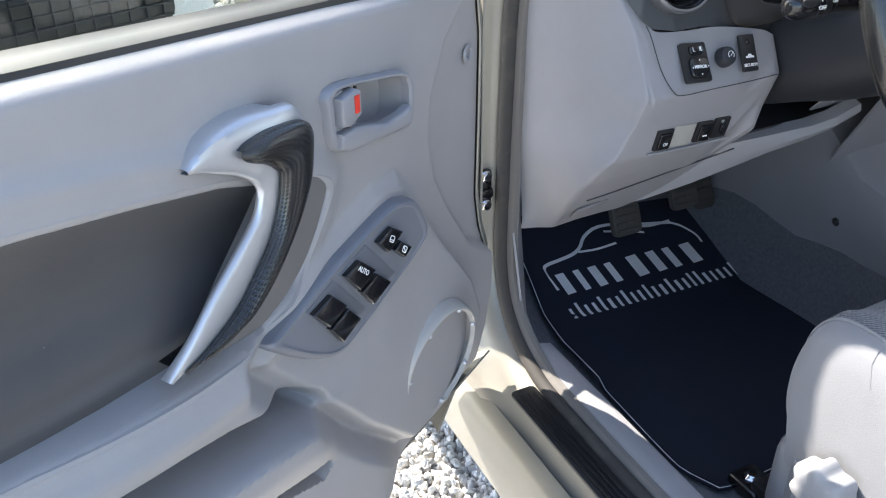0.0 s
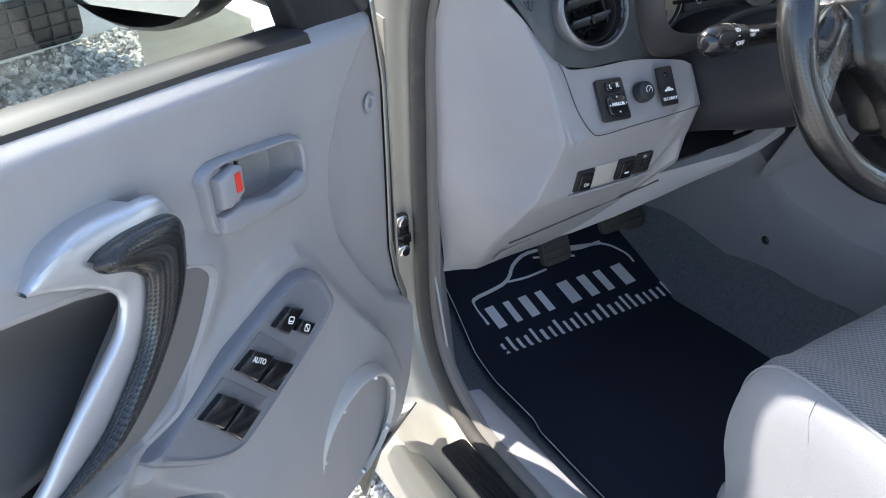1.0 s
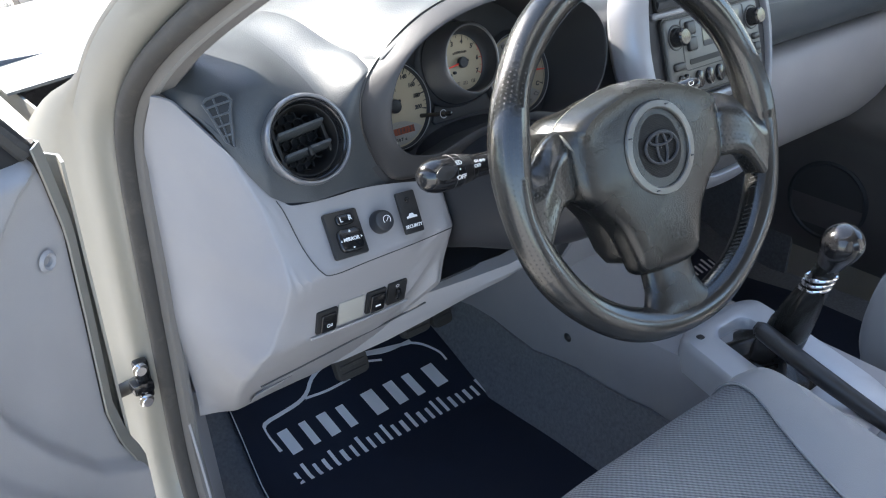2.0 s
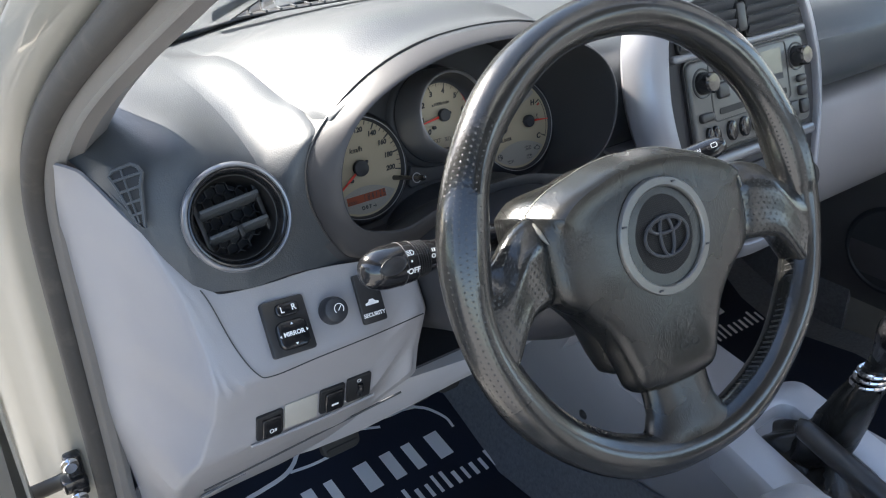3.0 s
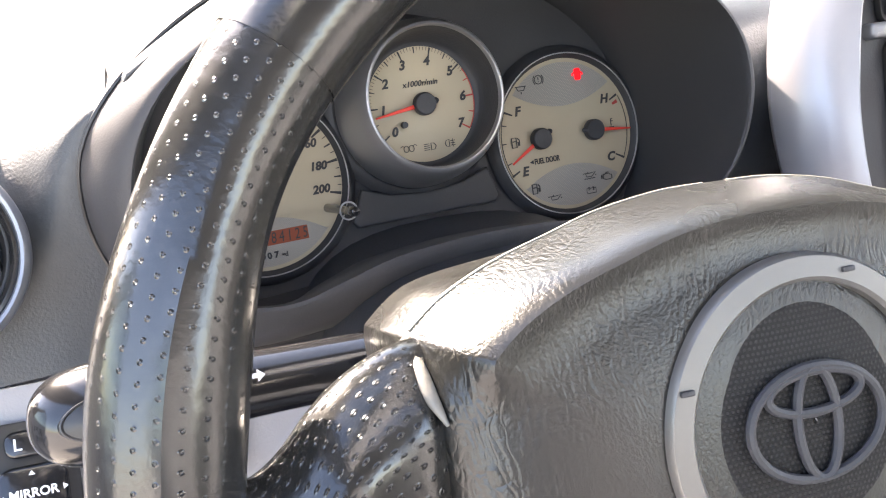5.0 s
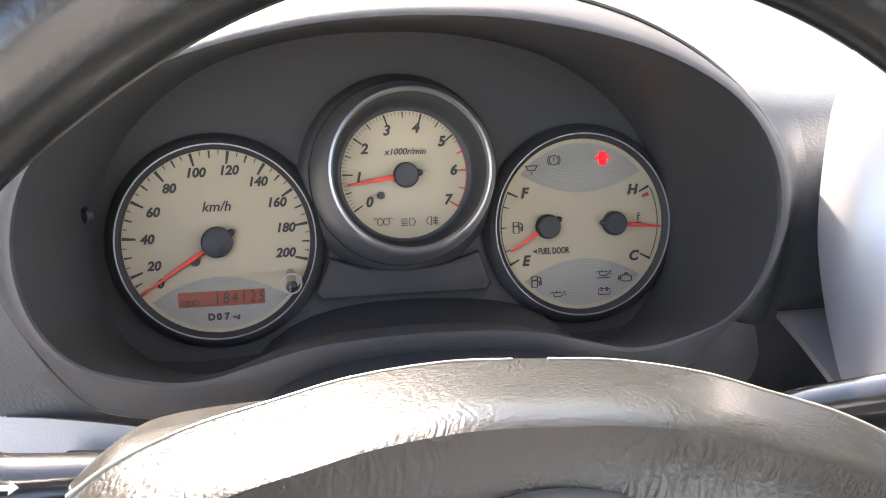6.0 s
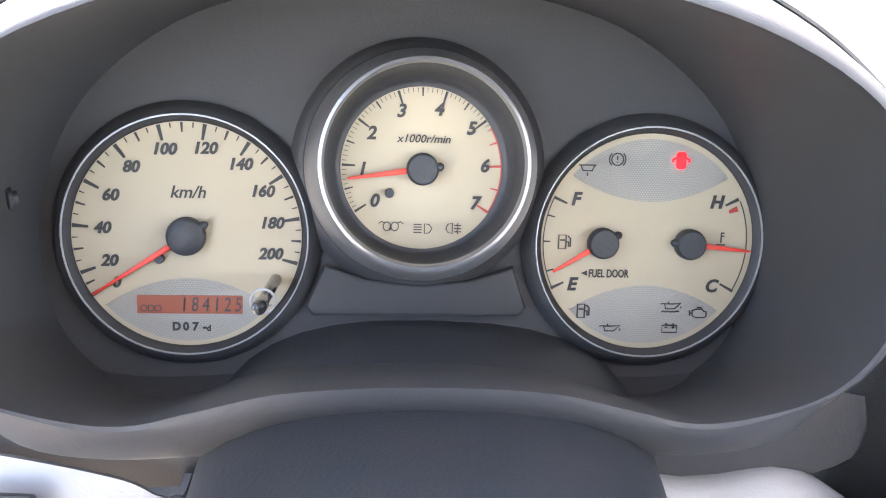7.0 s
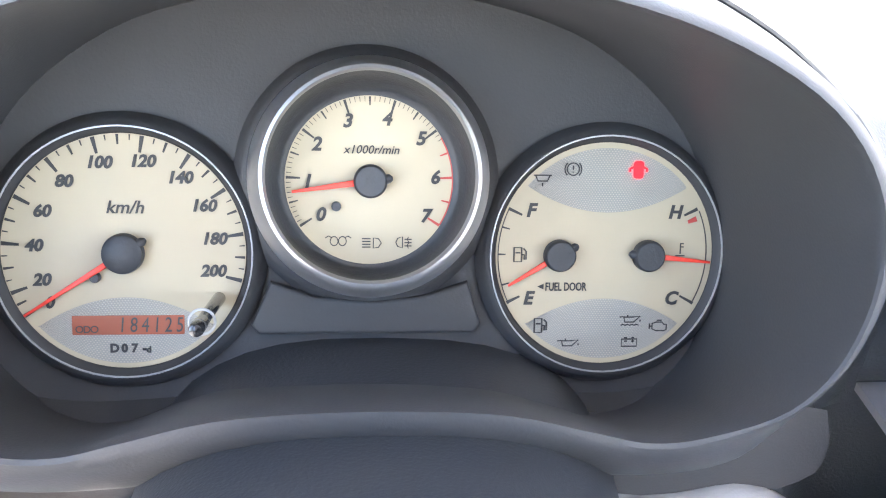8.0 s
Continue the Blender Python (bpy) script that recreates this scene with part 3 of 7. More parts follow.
def mat_piece(name, x0, x1, label, mirror=0.0):
    m = thing(name, ((x0 + x1) / 2, 0.4, 0.34), label, "floor mat", "printed floor mats")
    rows = []
    for j in range(34):
        y = 0.05 + 0.635 * j / 33
        xl = lerp([(0.05, x0 + 0.035), (0.10, x0 + 0.012), (0.40, x0), (0.50, x0 + 0.012), (0.62, x0 + 0.03), (0.69, x0 + 0.05)], y)
        xr = lerp([(0.05, x1 - 0.16), (0.12, x1 - 0.02), (0.30, x1), (0.40, x1 - 0.02), (0.55, x1 - 0.03), (0.69, x1 + 0.005)], y)
        row = []
        for i in range(25):
            x = xl + (xr - xl) * i / 24
            curl = 0.018 * max(0, 1 - i / 2.2) * (1 if 0.3 < y < 0.62 else 0.4)
            row.append((x, y, floor_z(x - mirror, y) + 0.003 + curl + 0.0012 * math.sin(x * 40 + y * 23)))
        rows.append(row)
    part("velour", thick(grid(rows), -0.005), MAT, m, "dark navy velour with a bound edge")
    edge = [r[0] for r in rows] + rows[-1][1:] + [r[-1] for r in rows[-2::-1]] + rows[0][-2:0:-1]
    part("binding", tube([Vector(e) + Vector((0, 0, -0.001)) for e in edge], 0.0032, 6, closed=True), MAT, m)
    part("stitching", tube([Vector(e) + Vector((0, 0, 0.002)) for e in edge], 0.0009, 4, closed=True), PRINT, m, "thin pale edge stitching")
    return m


mat_left = mat_piece("floor_mat", -0.612, -0.075, "dark navy floor mat with white printed car outline, driver's side")
mat_right = mat_piece("floor_mat", 0.13, 0.62, "dark navy floor mat with white print in the passenger footwell", mirror=0.72)


def drape(bm, mirror=0.0):
    """Lays a flat print, given in plan, on the mat."""
    for v in bm.verts:
        v.co.z += floor_z(v.co.x - mirror, v.co.y) + 0.0095
    return bm


# The print slants across the mat: its own axes.
PX, PY = Vector((0.985, 0.055, 0)), Vector((-0.12, 0.99, 0))


def plan(x, y, dx=0.0):
    """Place on the mat of a print coordinate: x 0..1 along the wide word, y up from its foot, in metres."""
    o = Vector((-0.535 + dx, 0.508, 0))
    return o + PX * (x * 0.372) + PY * y


def mat_print(parent, dx, mirror):
    def bar(xa, ya, xb, yb, w):
        a, b2 = plan(xa, ya, dx), plan(xb, yb, dx)
        n = 8
        return drape(stroke([a.lerp(b2, k / n) for k in range(n + 1)], w, h=0.0006), mirror)
    # the wide word: one plain block for each letter
    for x, w in ((0.0, 0.085), (0.115, 0.06), (0.205, 0.085), (0.315, 0.07)):
        part("letter_block", bar(x + w / 2, 0.0, x + w / 2, 0.041, w * 0.372 * 0.62), PRINT, parent, "plain white block")
    for x, w in ((0.46, 0.115), (0.60, 0.095), (0.72, 0.08), (0.84, 0.12)):
        part("letter_block", bar(x + w / 2, 0.0, x + w / 2, 0.045, w * 0.372 * 0.62), PRINT, parent, "plain white block")
    # the thin line of small print below: plain bars
    x = -0.10
    rnd = random.Random(4)
    while x < 1.12:
        w = rnd.choice((0.032, 0.036, 0.042))
        part("letter_bar", bar(x + w / 2, -0.048, x + w / 2, -0.018 if rnd.random() < 0.3 else -0.026, w * 0.372 * 0.5), PRINT, parent, "plain white bar")
        x += w + 0.014
    # the car outline above
    for pts, w in (([(-0.02, 0.012), (-0.025, 0.045), (0.0, 0.062), (0.10, 0.068), (0.20, 0.074), (0.27, 0.085), (0.34, 0.105), (0.45, 0.120), (0.58, 0.119), (0.70, 0.110), (0.93, 0.098)], 0.006),
                   ([(0.93, 0.098), (0.985, 0.085), (1.03, 0.06), (1.03, 0.04)], 0.005),
                   ([(0.24, 0.076), (0.36, 0.074), (0.50, 0.078)], 0.004), ([(0.48, 0.108), (0.62, 0.098), (0.72, 0.088)], 0.004), ([(0.67, 0.108), (0.78, 0.100), (0.94, 0.102)], 0.005)):
        line = curve([(p[0], p[1], 0) for p in pts], 26)
        part("outline_stroke", drape(stroke([plan(q.x, q.y, dx) for q in line], w, h=0.0006), mirror), PRINT, parent, "white printed car outline")


mat_print(mat_left, 0.0, 0.0)
mat_print(mat_right, 0.70, 0.72)

# ---------------------------------------------------------------- pedals


def pedal(x, y, z, w, h, label):
    p = thing("pedal", (x, y, z), label, "pedal", "pedals")
    m = basis((x, y, z), (1, 0, 0), (0, 0.45, 1))
    pad = part("pad", prism(rounded(w, h, 0.012), 0.012, 0.004), RUBBER, p, "worn black rubber pedal pad", m=m)
    for k in range(4):
        part("tread", prism(rounded(w * 0.8, 0.006, 0.002, 3, 0, -h * 0.33 + k * h * 0.22), 0.003, 0.001, z0=0.012), RUBBER, pad, m=m)
    part("arm", tube([m @ Vector((0, 0.01, -0.004)), m @ Vector((0, 0.05, -0.03)), (x, 0.70, z + 0.16), (x, 0.72, z + 0.30)], 0.008, 8, 12), BLACK, p)
    return p


pedal(-0.397, 0.538, 0.497, 0.062, 0.060, "black rubber clutch pedal above the mat")
pedal(-0.258, 0.548, 0.512, 0.062, 0.058, "black rubber brake pedal above the mat")
pedal(-0.165, 0.60, 0.49, 0.045, 0.105, "black accelerator pedal above the mat")

# ---------------------------------------------------------------- driver's door (stands open)
D_O = Vector((-0.832, 0.310, 0.0))
D_U = Vector((-0.835, -0.550, 0)).normalized()
D_N = Vector((-D_U.y, D_U.x, 0))
DOOR = Matrix((D_U, (0, 0, 1), D_N)).transposed().to_4x4()
DOOR.translation = D_O


def dp(u, z, w=0.0):
    return D_O + D_U * u + D_N * w + Vector((0, 0, z))


def inside(poly, x, y):
    """Signed distance to a polygon's edge, positive inside."""
    best, c = 1e9, False
    k = len(poly)
    for i in range(k):
        (x0, y0), (x1, y1) = poly[i], poly[(i + 1) % k]
        dx, dy = x1 - x0, y1 - y0
        t = max(0, min(1, ((x - x0) * dx + (y - y0) * dy) / (dx * dx + dy * dy + 1e-12)))
        best = min(best, math.hypot(x - x0 - t * dx, y - y0 - t * dy))
        if (y0 > y) != (y1 > y) and x < (x1 - x0) * (y - y0) / (y1 - y0) + x0:
            c = not c
    return best if c else -best


INSERT = [(0.90, 1.045), (0.70, 1.030), (0.604, 1.013), (0.522, 0.995), (0.441, 0.975), (0.385, 0.954), (0.330, 0.932), (0.314, 0.916), (0.323, 0.897), (0.351, 0.865), (0.383, 0.837), (0.424, 0.823), (0.47, 0.824), (0.523, 0.827), (0.578, 0.834), (0.625, 0.843), (0.68, 0.855), (0.90, 0.90)]
POD = [(0.205, 0.872), (0.172, 0.835), (0.120, 0.755), (0.060, 0.675), (0.032, 0.610), (0.055, 0.560), (0.130, 0.525), (0.220, 0.535), (0.305, 0.625), (0.372, 0.715), (0.440, 0.800), (0.390, 0.835), (0.300, 0.862), (0.245, 0.875)]
BZ = [(0.311, 0.985), (0.313, 0.995), (0.306, 1.002), (0.290, 1.003), (0.270, 1.000), (0.235, 0.993), (0.200, 0.986), (0.182, 0.980), (0.173, 0.970), (0.171, 0.955), (0.173, 0.938), (0.178, 0.927), (0.192, 0.923), (0.225, 0.928), (0.260, 0.934), (0.292, 0.940), (0.305, 0.946), (0.310, 0.962)]
SCOOP = [(-0.06, 1.06), (0.030, 1.02), (0.080, 0.98), (0.112, 0.93), (0.121, 0.885), (0.110, 0.835), (0.075, 0.775), (0.020, 0.70), (-0.06, 0.64)]
FRONT = [(0.40, 0.10), (0.46, 0.030), (0.50, 0.000), (0.54, -0.025), (0.60, -0.042), (0.655, -0.042), (0.70, -0.022), (0.75, -0.012), (0.86, -0.016), (0.96, -0.018), (1.02, -0.008), (1.08, 0.004)]


POCKET_TOP = [(0.370, 0.714), (0.378, 0.724), (0.392, 0.733), (0.449, 0.756), (0.496, 0.772), (0.545, 0.784), (0.588, 0.793), (0.70, 0.815), (0.94, 0.860)]
POCKET_LIP = [(0.370, 0.706), (0.382, 0.704), (0.400, 0.709), (0.469, 0.728), (0.535, 0.742), (0.60, 0.755), (0.70, 0.775), (0.94, 0.820)]
SLOT = [(0.379, 0.639), (0.387, 0.649), (0.411, 0.657), (0.463, 0.673), (0.60, 0.715), (0.60, 0.690), (0.442, 0.652), (0.395, 0.632)]


def belt(u):
    return 1.040 + 0.098 * min(u, 0.9) if u > 0 else 1.040


def door_w(u, z):
    top = belt(u)
    w = 0.006 + 0.010 * step(0.0, 0.3, u)
    w -= 0.024 * step(top - 0.020, top + 0.004, z) ** 2
    s = inside(POD, u, z)
    w += (0.011 + 0.014 * step(0.82, 0.66, z)) * step(-0.013, 0.006, s)
    w -= 0.045 * step(0.0, 0.008, inside(BZ, u, z))
    w -= 0.014 * step(-0.006, 0.010, inside(SCOOP, u, z))
    i = inside(INSERT, u, z)
    w -= 0.050 * step(0.004, 0.02, i)
    w += 0.008 * step(-0.03, 0.0, i) * step(0.02, 0.0, i)
    low = step(0.865, 0.79, z) * step(-0.004, -0.040, s) * step(0.20, 0.30, u)
    w += 0.030 * low
    # soft ridge below the cloth
    w += 0.006 * math.exp(-((i + 0.022) / 0.010) ** 2) * step(0.36, 0.46, u)
    w -= 0.05 * step(0.50, 0.44, z)
    # storage pocket: the back wall slopes in, the lip stands proud in front of it
    zt, zl = lerp(POCKET_TOP, u), lerp(POCKET_LIP, u)
    open_ = step(0.366, 0.384, u)
    w -= 0.085 * open_ * step(0.0, 0.006, z - zl) * step(-0.010, 0.9 * (zt - zl) + 0.004, zt - z)
    w += 0.016 * step(0.34, 0.42, u) * step(0.004, -0.006, z - zl) * step(-0.075, -0.02, z - zl)
    w -= 0.070 * step(-0.002, 0.004, inside(SLOT, u, z))
    return w


driver_door = thing("door_1", dp(0.45, 0.40, -0.04), "driver's door standing open, grey trim, dark cloth insert", "car door", kind="structure")
rows = []
for j in range(221):
    f = j / 220
    row = []
    for i in range(291):
        g = i / 290
        z0 = 0.455 + 0.16 * min(0.4, max(0, g * 0.94 - 0.06))
        z = z0 + (belt(g * 0.94) - z0) * f
        u0 = lerp(FRONT, z)
        u = u0 + (0.94 - u0) * g
        row.append(dp(u, z, door_w(u, z)))
    rows.append(row)
part("trim_panel", thick(grid(rows), 0.003), DOOR_GREY, driver_door, "light grey moulded door trim")
# cloth insert
oc = curve([(p[0], p[1], 0) for p in INSERT], 90, closed=True)
mid = Vector((0.60, 0.915, 0))
rings = []
for s, w in ((1.04, -0.03), (1.0, 0.012), (1.0, 0.017), (0.985, 0.016), (0.96, 0.010), (0.9, 0.002), (0.8, -0.004), (0.7, -0.007), (0.6, -0.009), (0.5, -0.010), (0.4, -0.010), (0.3, -0.011), (0.2, -0.011), (0.1, -0.011), (0.002, -0.011)):
    rings.append([dp(q.x, q.y, w + (1 - s * s) * (0.030 * math.exp(-((q.y - 0.868 - 0.10 * (q.x - 0.5)) / 0.035) ** 2) - 0.004 * math.exp(-((q.y - 0.945 - 0.12 * (q.x - 0.5)) / 0.03) ** 2))) for q in (mid + (p - mid) * s for p in oc)])
part("cloth_insert", grid(rings, ring=True), CLOTH, driver_door, "dark brown grey padded cloth insert")
part("insert_edge", tube([dp(p.x, p.y, max(0.014, door_w(p.x, p.y) - 0.004)) for p in oc], 0.0045, 8, closed=True), DOOR_GREY, driver_door, "rounded trim edge round the insert")
# outer body of the door
part("door_shell", join(thick(grid([[dp(u + (max(0, lerp(FRONT, z) + 0.03) if u < 0 and z < 0.7 else 0), z, w) for u, w in ((-0.045, -0.012), (-0.06, -0.03), (-0.06, -0.085), (-0.03, -0.105), (0.4, -0.12), (1.0, -0.10))] for z in (0.405, 0.43, 0.46, 0.50, 0.54, 0.60, 0.7, 0.95, 1.02)]), 0.003), thick(grid([[dp(u, 0.405 + (w + 0.105) * 0.65, w) for w in (-0.105, 0.0)] for u in (-0.05, 0.5, 1.0)]), 0.003)), PAINT, driver_door, "silver beige painted door shell")
part("door_edge", thick(grid([[dp(lerp(FRONT, z) + 0.002, z, -0.004), dp(lerp(FRONT, z) - 0.016, z, -0.012), dp(lerp(FRONT, z) - 0.024, z, -0.045)] for z in [0.57 + 0.02 * k for k in range(25)]]), 0.002), PAINT, driver_door, "painted door edge flange")
part("edge_seal", tube([dp(lerp(FRONT, z) - 0.012, z, -0.02) for z in [0.57 + 0.03 * k for k in range(17)]], 0.007, 8), RUBBER, driver_door)
# belt seals and window
BELT_U = [0.12 + 0.082 * q for q in range(11)]
part("belt_seal", thick(grid([[dp(u, belt(u) + h, w) for w, h in ((0.004, -0.010), (0.0005, 0.0010), (-0.010, 0.0050), (-0.020, 0.0030), (-0.028, 0.0065), (-0.038, 0.0030), (-0.042, -0.012))] for u in BELT_U]), 0.002), BLACK, driver_door, "black rubber window belt seal")
part("belt_seal", tube([dp(u, belt(u) - 0.012, -0.060) for u in BELT_U], 0.006, 8), BLACK, driver_door, "black outer window belt seal")
window = part("window_pane", thick(grid([[dp(u, belt(u) - 0.02 + (0.40 - max(0, 0.42 - u) * 0.8) * f, -0.05 - 0.03 * f * f) for f in (0, 0.25, 0.5, 0.75, 1)] for u in (0.135, 0.2, 0.3, 0.42, 0.6, 0.8, 0.93)]), 0.003), TINTED, driver_door, "green-tinted side window, wound up")
window.visible_shadow = False
FRAME = [dp(0.01, 1.045, -0.035), dp(0.06, 1.10, -0.04), dp(0.20, 1.205, -0.055), dp(0.36, 1.33, -0.07), dp(0.48, 1.41, -0.08), dp(0.62, 1.45, -0.085), dp(0.93, 1.47, -0.085), dp(0.965, 1.30, -0.07), dp(0.965, 1.13, -0.05)]
part("window_frame", tube(FRAME, 0.018, 8, 40, flat=1.3), BLACK, driver_door, "black window frame")
part("frame_seal", tube([Vector(p) + D_N * 0.02 - D_U * 0.012 for p in FRAME[:7]], 0.009, 8, 40), RUBBER, driver_door)
part("mirror_sail", prism([(-0.025, 1.040), (0.010, 1.085), (0.08, 1.140), (0.150, 1.195), (0.150, 1.16), (0.130, 1.085), (0.117, 1.050), (0.095, 1.034), (0.036, 1.028)], 0.022, 0.008, 3), BLACK, driver_door, "black mirror corner cover", m=DOOR @ Matrix.Translation((0, 0, -0.035)))
# door mirror outside
mirror = part("door_mirror", join(lathe([(0, 0.055), (0.045, 0.05), (0.075, 0.032), (0.088, 0.005), (0.086, -0.02), (0.08, -0.026)], 28)), BLACK, driver_door, "black door mirror housing", m=basis(dp(0.105, 1.122, -0.195), -D_N, (0, 0, 1)) @ Matrix.Diagonal((1.4, 1, 1.3, 1)))
part("mirror_glass", prism(rounded(0.19, 0.13, 0.03), 0.002), CHROME, mirror, "mirror glass", m=basis(dp(0.134, 1.122, -0.195), D_N * -1, (0, 0, 1)))
part("mirror_foot", tube([dp(0.08, 1.085, -0.035), dp(0.09, 1.10, -0.08), dp(0.10, 1.115, -0.13)], 0.030, 10, 8), BLACK, mirror)
# fixing hole in the scoop
part("hole", lathe([(0.0, -0.004), (0.0045, -0.004), (0.005, 0.001), (0.008, 0.0025), (0.011, 0.0)], 20), GREY, driver_door, m=DOOR @ Matrix.Translation((0.011, 0.945, door_w(0.011, 0.945) + 0.003)))

# inner handle: bezel, cavity, lever, red lock mark
bz = curve([(p[0], p[1], 0) for p in BZ], 60, closed=True)
bc = sum(bz, Vector()) / len(bz)
handle = part("inner_handle", grid([[dp(*((bc + (p - bc) * s).xy), w) for p in bz] for s, w in ((1.02, 0.008), (1.0, 0.021), (0.96, 0.0245), (0.90, 0.0245), (0.87, 0.0225), (0.86, 0.014))], ring=True), GREY, driver_door, "grey handle surround")
part("recess", grid([[dp(*((bc + (p - bc) * s).xy), w) for p in bz] for s, w in ((0.87, 0.018), (0.84, 0.002), (0.79, -0.010), (0.6, -0.015), (0.3, -0.016), (0.02, -0.016))], ring=True), DOOR_GREY, handle, "grip recess")
part("handle_plate", prism([(0.3063, 0.9945), (0.3072, 0.9525), (0.2991, 0.9425), (0.2663, 0.9385), (0.2667, 0.9895), (0.2870, 0.9965)], 0.024, 0.003), GREY, handle, m=DOOR @ Matrix.Translation((0, 0, -0.003)))
part("lock_gap", prism([(0.2690, 0.9945), (0.2695, 0.9635), (0.2667, 0.9635), (0.2663, 0.9935)], 0.002), BLACK, handle, m=DOOR @ Matrix.Translation((0, 0, 0.0205)))
part("lever", prism([(0.3014, 0.9605), (0.3032, 0.9465), (0.2915, 0.9405), (0.1925, 0.9295), (0.1862, 0.9365), (0.1880, 0.9495), (0.2015, 0.9465), (0.2330, 0.9465), (0.2645, 0.9565), (0.2798, 0.9605)], 0.012, 0.004, 3), GREY, handle, "grey pull lever", m=DOOR @ Matrix.Translation((0, 0, 0.019)))
lock = part("lock_tab", prism([(0.2996, 0.9925), (0.2996, 0.9665), (0.2888, 0.9635), (0.2708, 0.9705), (0.2708, 0.9925), (0.2762, 0.9955)], 0.012, 0.004, 3), GREY, handle, "grey lock tab", m=DOOR @ Matrix.Translation((0, 0, 0.0195)))
part("red_mark", prism(rounded(0.0065, 0.0165, 0.001, 2, 0.2800, 0.983), 0.001), RED, lock, "red unlocked mark", m=DOOR @ Matrix.Translation((0, 0, 0.0316)))

# sweeping pull handle: silver blade and perforated grip
BLADE_IN = [(0.482, 0.999), (0.472, 0.996), (0.457, 0.989), (0.442, 0.982), (0.431, 0.974), (0.425, 0.965), (0.426, 0.956), (0.434, 0.942), (0.453, 0.927), (0.469, 0.916), (0.493, 0.899), (0.517, 0.879), (0.542, 0.859)]
BLADE_OUT = [(0.482, 1.003), (0.473, 1.010), (0.454, 1.019), (0.426, 1.023), (0.395, 1.020), (0.368, 1.014), (0.357, 0.992), (0.362, 0.967), (0.376, 0.947), (0.398, 0.920), (0.435, 0.887), (0.484, 0.862), (0.538, 0.855)]
GRIP_IN = [(0.443, 1.001), (0.437, 0.994), (0.419, 0.985), (0.409, 0.977), (0.405, 0.969), (0.411, 0.948), (0.424, 0.924), (0.444, 0.904), (0.471, 0.883), (0.505, 0.869), (0.529, 0.861)]
GRIP_OUT = [(0.441, 1.004), (0.431, 1.008), (0.409, 1.010), (0.382, 1.007), (0.368, 1.002), (0.363, 0.994), (0.364, 0.981), (0.368, 0.962), (0.379, 0.942), (0.397, 0.919), (0.421, 0.896), (0.452, 0.876), (0.488, 0.862), (0.527, 0.858)]


def pull_w(p, top):
    return top - 0.004 * step(0.50, 0.545, p.x) * step(0.90, 0.85, p.y)


def strip(a, n):
    return curve([(p[0], p[1], 0) for p in a], n)


rows = []
for a, b2 in zip(strip(BLADE_IN, 70), strip(BLADE_OUT, 70)):
    row = []
    for f, w in ((0.06, 0.0350), (0.01, 0.0362), (0, 0.0385), (0.02, 0.0412), (0.06, 0.0430), (0.15, 0.0440), (0.35, 0.0445), (0.7, 0.0445), (0.93, 0.0425), (0.98, 0.0385), (1, 0.034), (1, 0.012 if len(rows) < 24 else 0.030)):
        p = a.lerp(b2, f)
        row.append(dp(p.x, p.y, max(0.010, pull_w(p, w) - 0.013 * max(0, 1 - len(rows) / 24))))
    rows.append(row)
blade = grid(rows, caps=False)
for _ in range(2):
    bmesh.ops.smooth_vert(blade, verts=[v for v in blade.verts if not v.is_boundary], factor=0.5, use_axis_x=True, use_axis_y=True, use_axis_z=True)
pull = part("pull_handle", blade, BLADE, driver_door, "sweeping satin silver door pull")
ga, gb = strip(GRIP_IN, 60), strip(GRIP_OUT, 60)
GRIP_PERF = dotted(PERF.copy(), 74, 15, 0.20, (0.004, 0.004, 0.004), 0.002)
rows = []
for k, (a, b2) in enumerate(zip(ga, gb)):
    hgt = min(1, k / 7, (59 - k) / 9)
    base = pull_w(a.lerp(b2, 0.5), 0.0455)
    rows.append([dp(*a.lerp(b2, 0.5 - 0.5 * math.cos(t)).xy, base + 0.011 * hgt * math.sin(t)) for t in [math.pi * q / 12 for q in range(13)]] + [dp(b2.x, b2.y, base - 0.03)])
part("grip", grid(rows), GRIP_PERF, pull, "black perforated leather grip")
bk = curve([(x, z, 0) for x, z in ((0.372, 0.965), (0.345, 0.945), (0.330, 0.932), (0.322, 0.919), (0.327, 0.905), (0.346, 0.877), (0.370, 0.854), (0.404, 0.836), (0.440, 0.830), (0.500, 0.845), (0.470, 0.880), (0.420, 0.925))], 60, closed=True)
part("grip_backing", prism([(q.x, q.y) for q in bk], 0.012, 0.003, 3), material("brown grey backing plastic", (0.17, 0.158, 0.15), 0.5, grain=0.3, grain_size=0.0012), pull, "brown grey plate behind the grip", m=DOOR @ Matrix.Translation((0, 0, 0.012)))
part("grip_stitch", tube([dp(*a.lerp(b2, 0.07).xy, pull_w(a, 0.0495)) for a, b2 in zip(ga[3:57], gb[3:57])], 0.0007, 5), SHROUD, pull)

